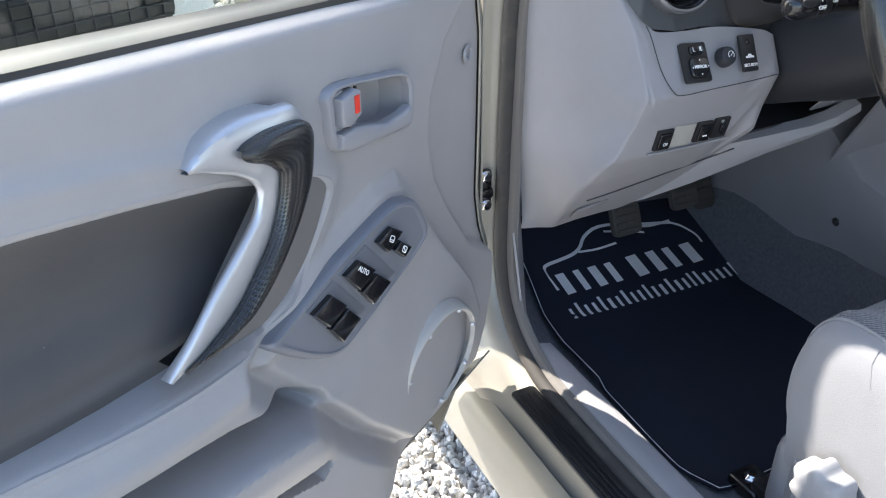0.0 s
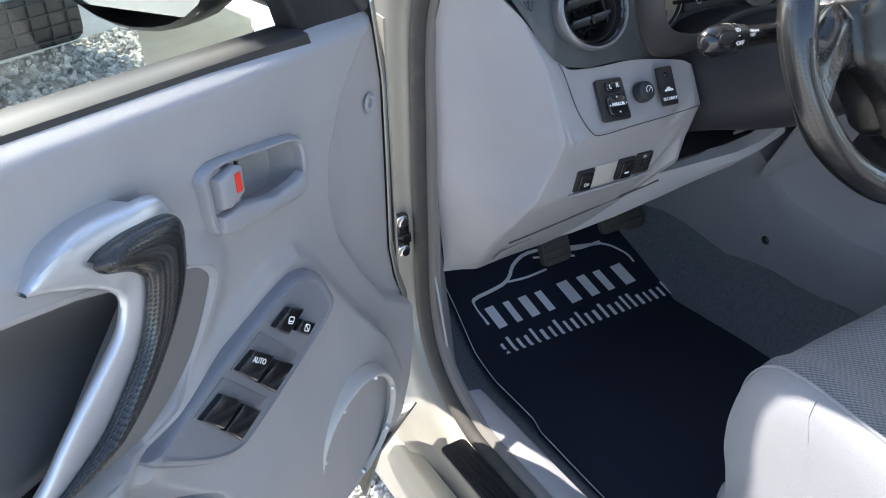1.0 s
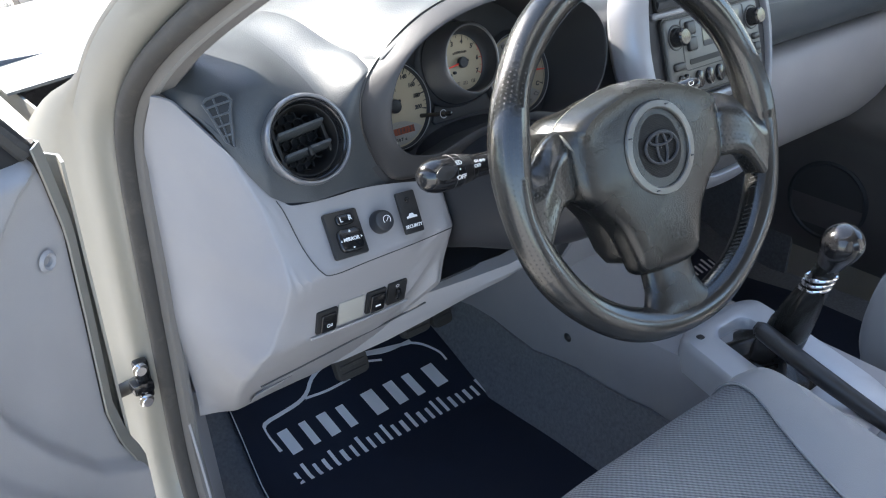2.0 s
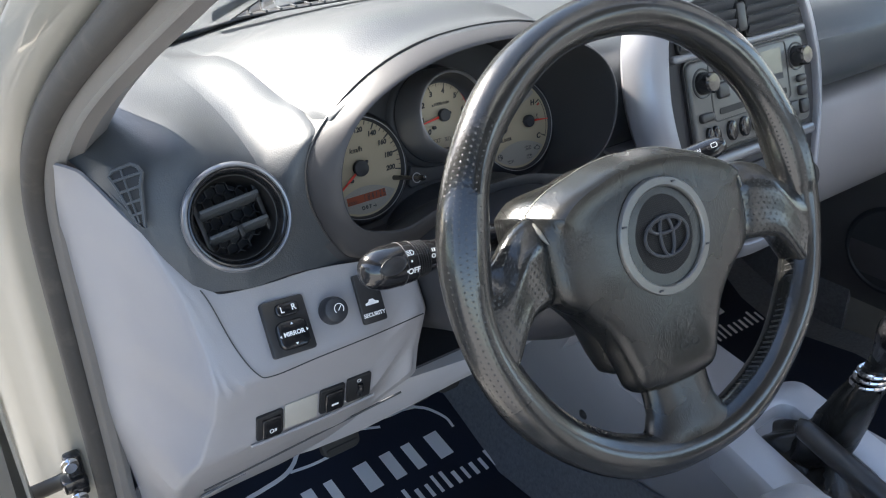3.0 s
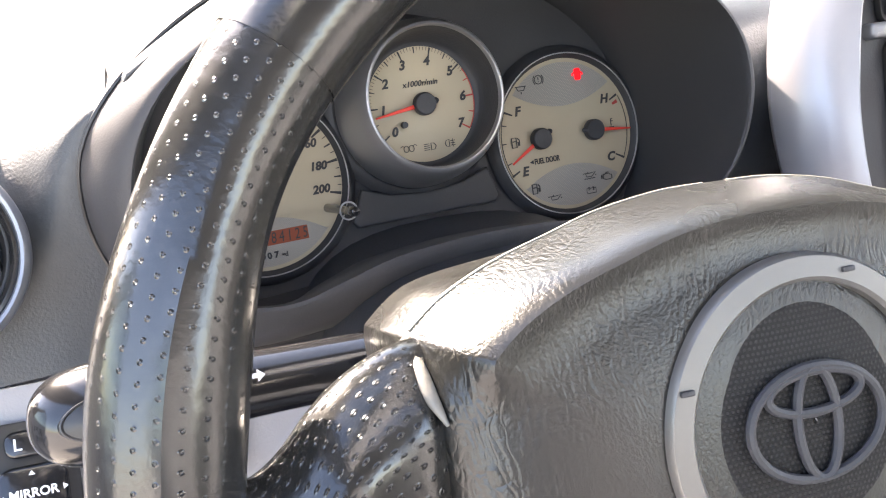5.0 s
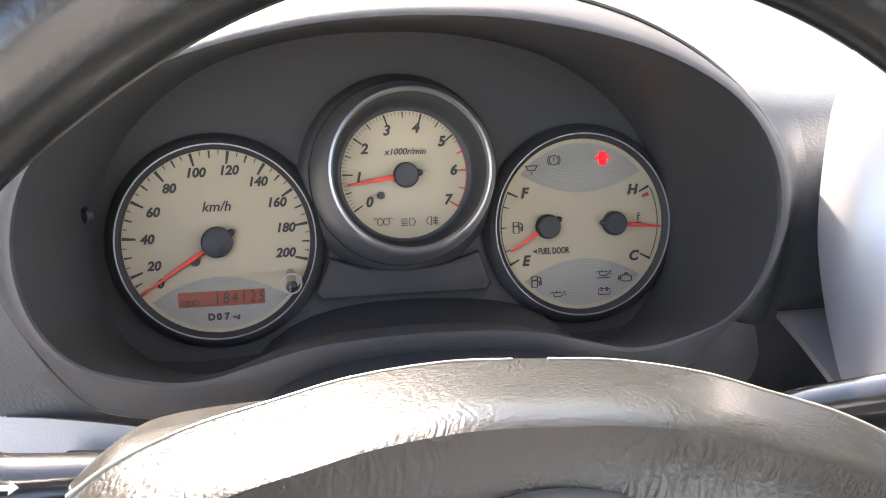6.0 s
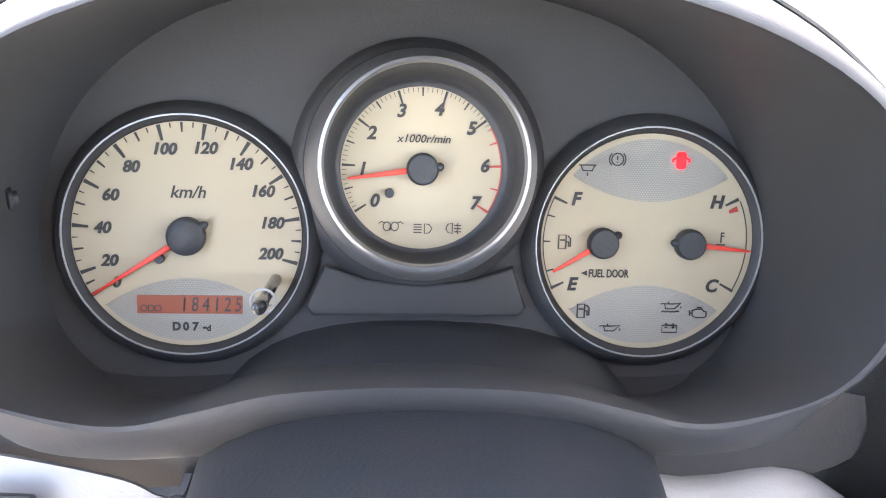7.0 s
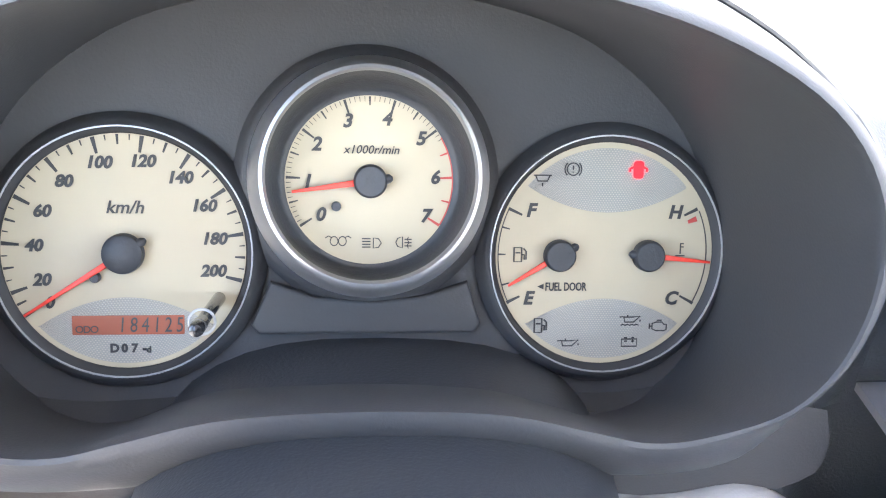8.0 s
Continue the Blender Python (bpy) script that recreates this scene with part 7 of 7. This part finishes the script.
part("tape_slot", prism(rounded(0.112, 0.0065, 0.002, 3, 0.0, -0.0085), 0.001, z0=0.0073), VENT_BLACK, radio, "dark tape slot", m=RF)
for x in (-0.076, 0.080):
    knob = part("knob", lathe([(0, 0.015), (0.0085, 0.0148), (0.0105, 0.013), (0.0112, 0.004), (0.0116, 0.0)], 32), GLOSS, radio, "round black radio knob", m=RF @ Matrix.Translation((x, 0.0245, 0.0075)))
    part("knob_well", lathe([(0.0135, 0.0006), (0.0150, 0.0008), (0.0155, 0.0)], 32), BLACK, knob, m=RF @ Matrix.Translation((x, 0.0245, 0.0075)))
for i, x in enumerate((-0.0775, -0.0675, -0.043, -0.0225, -0.002, 0.0185, 0.039)):
    part("key", prism(ellipse(0.0050 if i < 2 else 0.0072, 0.0105, 24), 0.0055, 0.0024, 3, z0=0.0070), GLOSS, radio, "oval black key", m=RF @ Matrix.Translation((x, -0.0310, 0)))
for x, y, w, h in ((-0.0785, -0.010, 0.020, 0.0095), (-0.049, 0.0315, 0.017, 0.0165), (-0.049, 0.0125, 0.017, 0.0165), (0.082, 0.000, 0.014, 0.008), (0.082, -0.0135, 0.014, 0.011), (0.082, -0.031, 0.014, 0.016), (0.062, -0.031, 0.016, 0.018)):
    part("key", prism(rounded(w, h, 0.0035), 0.005, 0.002, 3, z0=0.0070), BLACK, radio, "rounded black key", m=RF @ Matrix.Translation((x, y, 0)))
for sgn in (-1, 1):
    vf = SF @ Matrix.Translation((sgn * 0.053, 0.069, -0.004))
    cvent = part("centre_vent", prism(rounded(0.092, 0.046, 0.006), 0.004, 0.001), VENT_BLACK, stack, "black rectangular air vent", m=vf)
    for k in range(4):
        part("vane", box(0.088, 0.009, 0.002, 0.0006), SHROUD, cvent, m=vf @ Matrix.Translation((0, -0.015 + 0.010 * k, 0.006)) @ Matrix.Rotation(radians(25), 4, "X"))
part("hazard_button", prism(rounded(0.014, 0.03, 0.004), 0.008, 0.002), BLACK, stack, m=SF @ Matrix.Translation((0, 0.069, -0.004)))
part("vent_bar", prism(rounded(0.215, 0.0085, 0.003, 3, 0.0, 0.0425), 0.008, 0.003, 3, z0=-0.006), SILVER, stack, "satin silver bar under the vents", m=SF)
part("heater_bar", prism(rounded(0.205, 0.012, 0.004, 3, 0.0, -0.0695), 0.010, 0.004, 3, z0=-0.006), SILVER, stack, "satin silver bar under the radio", m=SF)
heater = part("heater_panel", prism(rounded(0.17, 0.055, 0.008), 0.006, 0.002), TUB, stack, "dark heater control panel", m=SF @ Matrix.Translation((0, -0.112, -0.006)))
for x in (-0.055, 0.0, 0.055):
    part("heater_knob", lathe([(0, 0.018), (0.014, 0.018), (0.017, 0.015), (0.019, 0.0)], 28), BLACK, heater, "round heater knob", m=SF @ Matrix.Translation((x, -0.115, 0.006)))

part("lower_column", thick(grid([curve([(x, 0.34, 0.96), (x, 0.215 - 0.02 * (1 - abs(x + 0.05) / 0.14), 0.93), (x, 0.225, 0.86), (x, 0.27, 0.78), (x, 0.31, 0.70), (x, 0.34, 0.64)], 20) for x in (-0.135, -0.12, -0.05, 0.05, 0.095)]), 0.004), GREY, stack, "grey lower centre column")
# Solid plate: the shade inside the cubby is put into its black colour.
part("cubby", prism(rounded(0.16, 0.06, 0.008), 0.004, 0.001), BLACK, stack, "flat black plate for the open cubby", m=basis((-0.035, 0.238, 0.83), (1, 0, 0), (0, -0.42, 1)))
# ---------------------------------------------------------------- console, gear lever, handbrake
console = thing("centre_console", (0.0, 0.05, 0.60), "silver grey console tray around the gear lever", "console")
CO = both([(0.0, 0.137), (0.05, 0.134), (0.079, 0.124), (0.090, 0.105), (0.092, 0.05), (0.092, -0.05), (0.085, -0.13), (0.05, -0.15), (0.0, -0.152)])
co = [Vector((p.x - 0.014 + 0.25 * (p.y - 0.10), p.y, 0)) for p in curve([(q[0], q[1], 0) for q in CO], 80, closed=True)]
ho = [Vector((p.x - 0.012 + 0.25 * (p.y - 0.10), p.y, 0)) for p in curve([(q[0], q[1], 0) for q in both([(0.0, 0.095), (0.022, 0.094), (0.034, 0.084), (0.037, 0.065), (0.037, -0.02), (0.034, -0.05), (0.02, -0.06), (0.0, -0.061)])], 80, closed=True)]


def con_z(y):
    return 0.628 - 0.02 * max(0, y - 0.10) / 0.07


rings = []
for f, dz in ((0.0, -0.05), (0.0, -0.012), (0.03, -0.004), (0.10, 0.0), (0.5, 0.002), (0.85, 0.0), (0.95, -0.002), (1.0, -0.008), (1.0, -0.03)):
    rings.append([Vector((a.lerp(b2, f).x, a.lerp(b2, f).y, con_z(a.lerp(b2, f).y) + dz)) for a, b2 in zip(co, ho)])
part("surround", grid(rings, ring=True), CONSOLE, console, "pale silver gear surround")
part("gear_gaiter_base", grid([[Vector((p.x * s, p.y * s + 0.02 * (1 - s), 0.598 + 0.045 * (1 - s) ** 0.7 + 0.006 * math.sin(9 * math.atan2(p.y - 0.02, p.x)) * s)) for p in ho] for s in (1.0, 0.85, 0.7, 0.55, 0.4)], ring=True), LEATHER, console, "black folded leather gaiter")
part("screw", lathe([(0, 0.002), (0.004, 0.002), (0.0055, 0.0005), (0.0065, 0)], 16), BLACK, console, m=Matrix.Translation((-0.078, 0.098, 0.6295)))
part("rear_tray", thick(grid([[(x, y, 0.600 + 0.012 * (abs(x) / 0.09) ** 3) for x in (-0.09, -0.05, 0, 0.05, 0.09)] for y in (-0.60, -0.4, -0.16)]), 0.01), GREY, console, "grey rear console tray")
gear = thing("gear_lever", (-0.03, 0.02, 0.62), "black leather gear lever with bright rings", "gear lever")
GB, GT = Vector((-0.020, 0.02, 0.615)), Vector((-0.043, -0.055, 0.845))
ax = (GT - GB)
rows = []
for f, r in ((0.0, 0.034), (0.15, 0.032), (0.3, 0.029), (0.45, 0.025), (0.55, 0.022), (0.60, 0.0185)):
    o = GB + ax * f
    rows.append([o + Vector((r * (1 + 0.08 * math.sin(5 * t + f * 9)) * math.cos(t), r * 0.9 * (1 + 0.08 * math.sin(5 * t + f * 9)) * math.sin(t), 0.004 * math.sin(7 * t + 20 * f))) for t in [6.28319 * k / 40 for k in range(40)]])
part("gaiter", grid(rows, ring=True), LEATHER, gear, "crumpled black leather gaiter")
for f in (0.60, 0.64, 0.68):
    part("ring", tube([GB + ax * f + Vector((0.0175 * math.cos(t), 0.0175 * math.sin(t), -0.004 * math.sin(t))) for t in [6.28319 * k / 24 for k in range(24)]], 0.0028, 8, closed=True), CHROME, gear, "bright chrome ring")
part("shaft", tube([GB + ax * 0.58, GB + ax * 0.72, GB + ax * 0.82], [0.014, 0.0145, 0.016], 20), LEATHER, gear)
part("knob", tube([GB + ax * f for f in (0.78, 0.84, 0.90, 0.96, 1.01, 1.03)], [0.016, 0.020, 0.0245, 0.0245, 0.016, 0.003], 24, 20), GLOSS, gear, "glossy black gear knob")
brake = thing("handbrake", (0.045, -0.10, 0.60), "black handbrake lever beside the gear lever", "handbrake")
part("lever", tube([(-0.072, 0.016, 0.681), (-0.072, 0.008, 0.680), (-0.074, -0.07, 0.661), (-0.064, -0.16, 0.633), (-0.060, -0.28, 0.605)], [0.0095, 0.0125, 0.013, 0.0115, 0.0105], 16, 24), BLACK, brake, "black plastic grip")
part("button", tube([(-0.072, 0.014, 0.681), (-0.072, 0.024, 0.6835)], 0.0055, 12), BLACK, brake, "black release button")

# ---------------------------------------------------------------- seats


def seat(x0, x1, label, knob_side=True, seam_left=0.735, seam_right=((-0.7, 0.735), (0.1, 0.735))):
    cx = (x0 + x1) / 2
    s = thing("car_seat", (cx, -0.25, 0.35), label, "car seat", "front seats")
    hw = (x1 - x0) / 2
    SZ = [(-0.62, 0.66), (-0.45, 0.66), (-0.30, 0.675), (-0.15, 0.692), (-0.07, 0.697), (-0.028, 0.687), (-0.003, 0.652), (0.002, 0.605), (-0.005, 0.56), (-0.03, 0.525)]
    prof = curve([(0, y, z) for y, z in SZ], 40)

    def bolster(f):
        return 0.014 * math.exp(-((abs(f) - 0.80) / 0.12) ** 2)
    rows = []
    for p in prof:
        row = []
        top = step(0.60, 0.66, p.z)
        for i in range(29):
            sr = lerp(seam_right, p.y)
            f = -seam_left + (seam_left + sr) * i / 28
            row.append(Vector((cx + hw * f, p.y - 0.020 * abs(f) ** 3 * (1 if p.y > -0.1 else 0), p.z + bolster(f) * top - 0.006 * (1 - abs(f)))))
        rows.append(row)
    part("cushion_centre", grid(rows), SEAT_RIB, s, "ribbed grey cloth cushion centre")
    for sg in (-1, 1):
        rows = []
        for p in prof:
            top = step(0.60, 0.66, p.z)
            row = []
            for f, dz, dy in ((0.733, 0, 0), (0.80, 0, 0), (0.87, -0.002, 0), (0.93, -0.012, 0), (0.975, -0.035, -0.004), (1.0, -0.08, -0.008), (1.005, -0.14, -0.012), (0.99, -0.19, -0.016)):
                f0 = seam_left if sg < 0 else lerp(seam_right, p.y)
                f = f0 + (f - 0.733) / 0.272 * (1.005 - f0)
                zz = p.z + bolster(f) * top + dz * (0.35 + 0.65 * step(0.52, 0.66, p.z))
                row.append(Vector((cx + sg * hw * f, p.y + dy * 2 - 0.020 * min(1, f) ** 3 * (1 if p.y > -0.1 else 0), zz)))
            rows.append(row)
        part("side_bolster", grid(rows), SEAT_SIDE, s, "pale grey cloth side bolster")
        part("seam_piping", tube([r[0] + Vector((0, 0.0005, 0.001)) for r in rows], 0.0022, 6), SEAT_SIDE, s)
    # backrest
    rows = []
    for y, z, w in ((-0.52, 0.62, 0.95), (-0.55, 0.72, 1.0), (-0.60, 0.88, 1.0), (-0.64, 1.04, 0.95), (-0.67, 1.16, 0.85), (-0.70, 1.19, 0.80)):
        rows.append([Vector((cx + hw * w * f, y + 0.03 * abs(f) ** 2 - 0.0, z)) for f in (-1, -0.8, -0.5, 0, 0.5, 0.8, 1)])
    part("backrest", thick(grid(rows), -0.09), SEAT_RIB, s, "ribbed grey cloth backrest")
    part("headrest", box(0.24, 0.09, 0.16, 0.035, 4, at=(cx, -0.74, 1.29)), SEAT_SIDE, s, "grey cloth headrest")
    for dx in (-0.06, 0.06):
        part("post", tube([(cx + dx, -0.74, 1.14), (cx + dx, -0.74, 1.24)], 0.006, 8), CHROME, s)
    # plastic base skirt
    part("base_skirt", grid([[(x0 + 0.016, y, z) for y, z in r] for r in (((-0.60, 0.40), (-0.60, 0.52)), ((-0.30, 0.40), (-0.30, 0.535)), ((-0.12, 0.40), (-0.10, 0.535)), ((-0.055, 0.42), (-0.04, 0.53)), ((-0.035, 0.45), (-0.025, 0.515)))]), RECLINE, s, "grey plastic seat skirt")
    part("skirt_face", thick(grid([[(x0 - 0.012 + 0.02 * q, -0.052 + 0.012 * q - 0.02 * abs(q - 1) , z) for q in (0, 1, 2)] for z in (0.36, 0.42, 0.47, 0.51)]), 0.012), RECLINE, s)
    for rx in (x0 + 0.055, x1 - 0.06):
        part("rail", box(0.035, 0.55, 0.03, 0.004, at=(rx, -0.25, 0.362)), BLACK, s, "black seat rail")
    part("base_cover", box(0.05, 0.18, 0.14, 0.028, 5, at=(x0 + 0.024, -0.105, 0.450)), RECLINE, s, "rounded grey base cover")
    part("rail_end", box(0.05, 0.055, 0.022, 0.006, 3, at=(x0 + 0.055, 0.034, 0.352)), GLOSS, s, "black rail bolt cover")
    part("rail_bolt", lathe([(0, 0.007), (0.007, 0.007), (0.009, 0.004), (0.013, 0.0015), (0.013, 0)], 6), CHROME, s, m=Matrix.Translation((x0 + 0.055, 0.038, 0.363)))
    # star-shaped height knob
    if knob_side:
        km = basis((x0 - 0.010, -0.118, 0.522), (0, -1, 0), (0, 0, 1))
        prof2 = []
        for r, z in ((1.0, 0.0), (1.0, 0.022), (0.95, 0.028), (0.8, 0.032), (0.4, 0.033), (0.02, 0.033)):
            prof2.append([((0.036 + 0.0035 * math.cos(7 * t)) * r * math.cos(t), (0.036 + 0.0035 * math.cos(7 * t)) * r * math.sin(t), z) for t in [6.28319 * k / 70 for k in range(70)]])
        part("height_knob", grid(prof2, ring=True), RECLINE, s, "grey star-shaped height knob", m=km)
    return s


seat(-0.585, -0.13, "grey driver's seat, ribbed cloth centre, pale bolsters", True, 0.88, ((-0.62, 0.30), (-0.21, 0.345), (-0.145, 0.45), (-0.06, 0.62), (-0.02, 0.66), (0.01, 0.67)))
seat(0.16, 0.61, "grey passenger seat with pale bolsters", False)

# ---------------------------------------------------------------- far door
far_door = thing("door_2", (0.72, -0.2, 0.4), "dark grey closed passenger door with round speaker", "car door", kind="structure")
# Trim and speaker all in dark colours, where the driver's door is light grey.
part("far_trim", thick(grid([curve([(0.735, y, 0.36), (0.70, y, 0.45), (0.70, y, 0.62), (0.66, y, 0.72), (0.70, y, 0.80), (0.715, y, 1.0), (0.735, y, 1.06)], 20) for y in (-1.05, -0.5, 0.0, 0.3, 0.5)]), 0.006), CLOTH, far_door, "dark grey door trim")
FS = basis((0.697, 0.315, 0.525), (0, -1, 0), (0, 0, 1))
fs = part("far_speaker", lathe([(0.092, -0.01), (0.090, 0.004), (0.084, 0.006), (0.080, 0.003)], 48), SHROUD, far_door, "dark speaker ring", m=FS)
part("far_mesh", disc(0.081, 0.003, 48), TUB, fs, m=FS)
part("far_shell", thick(grid([[(0.745, y, z) for z in (0.30, 0.7, 1.05)] for y in (-2.2, -1.05, 0.0, 0.55)]), 0.03), PAINT, far_door)
fw = part("far_window", grid([[(0.735 - 0.13 * f, y0 + (y1 - y0) * f, 1.05 + 0.50 * f) for f in (0, 0.5, 1)] for y0, y1 in ((0.45, -0.35), (0.0, -0.5), (-1.0, -1.0))]), GLASS, far_door, "clear closed side window")
fw.visible_shadow = False
part("far_pillar_post", box(0.05, 0.10, 0.62, 0.01, at=(0.70, -1.05, 1.32)), GREY, far_door)

# ---------------------------------------------------------------- the yard outside


def parked_car(name, at, turn, paint, label):
    c = thing(name, at, label, "car", "parked cars")
    m = Matrix.Translation(at) @ Matrix.Rotation(radians(turn), 4, "Z")
    body = grid([curve([(x, -0.10 * max(0, 1 - abs(x) / 0.86) ** 0.5, 0.22), (x, -0.14 * (1 - (abs(x) / 0.86) ** 4), 0.40), (x, -0.12 * (1 - (abs(x) / 0.86) ** 4), 0.62), (x, 0.05, 0.80), (x, 0.9, 0.98), (x, 1.5, 1.40), (x, 3.0, 1.46), (x, 4.1, 1.0), (x, 4.2, 0.4), (x, 4.2, 0.25)], 40) for x in (-0.86, -0.84, -0.75, -0.5, -0.2, 0.2, 0.5, 0.75, 0.84, 0.86)])
    part("body", thick(body, 0.01), paint, c, m=m)
    gm = m @ basis((0, -0.155, 0.36), (1, 0, 0), (0, 0, 1))
    part("lower_grille", prism(rounded(1.15, 0.20, 0.05), 0.02, 0.005), BLACK, c, "black mesh lower grille", m=gm)
    for k in range(15):
        part("grille_bar", box(0.006, 0.19, 0.01, at=(-0.53 + 0.075 * k, 0, 0.024)), SHROUD, c, m=gm)
    for k in range(4):
        part("grille_bar", box(1.12, 0.006, 0.01, at=(0, -0.075 + 0.05 * k, 0.026)), SHROUD, c, m=gm)
    pl = part("number_plate", prism(rounded(0.53, 0.13, 0.01), 0.012, 0.003), WHITE_PAINT, c, "white dealer plate with dark bars", m=m @ basis((0, -0.17, 0.54), (1, 0, 0), (0, 0, 1)))
    for k in range(5):
        part("plate_bar", box(0.05, 0.07, 0.002, at=(-0.17 + 0.085 * k, 0.0, 0.0135)), BLACK, pl, m=m @ basis((0, -0.17, 0.54), (1, 0, 0), (0, 0, 1)))
    for sx in (-1, 1):
        part("headlamp", prism(rounded(0.34, 0.16, 0.05), 0.03, 0.012, 3), LENS, c, "clear headlamp", m=m @ basis((sx * 0.62, -0.07, 0.72), (1, sx * 0.25, 0), (0, 0.3, 1)))
        for yy in (0.75, 3.4):
            wh = part("wheel", lathe([(0, 0.10), (0.20, 0.10), (0.21, 0.11), (0.30, 0.11), (0.32, 0.08), (0.32, -0.10), (0, -0.10)], 36), RUBBER, c, "dark tyre", m=m @ basis((sx * 0.80, yy, 0.32), (0, sx, 0), (0, 0, 1)))
            part("rim", lathe([(0, 0.112), (0.18, 0.118), (0.205, 0.105)], 24), SILVER, wh, m=m @ basis((sx * 0.80, yy, 0.32), (0, sx, 0), (0, 0, 1)))
    part("windscreen", thick(grid([[(-0.68, 1.0, 1.02), (0.68, 1.0, 1.02)], [(-0.60, 1.48, 1.40), (0.60, 1.48, 1.40)]]), 0.004), GLOSS, c, "dark windscreen", m=m)
    return c


parked_car("parked_car", (-1.33, 3.10, 0), 20, WHITE_PAINT, "white parked car facing the open door")
parked_car("parked_car", (1.35, 4.6, 0), 5, WHITE_PAINT, "second white parked car on the gravel")
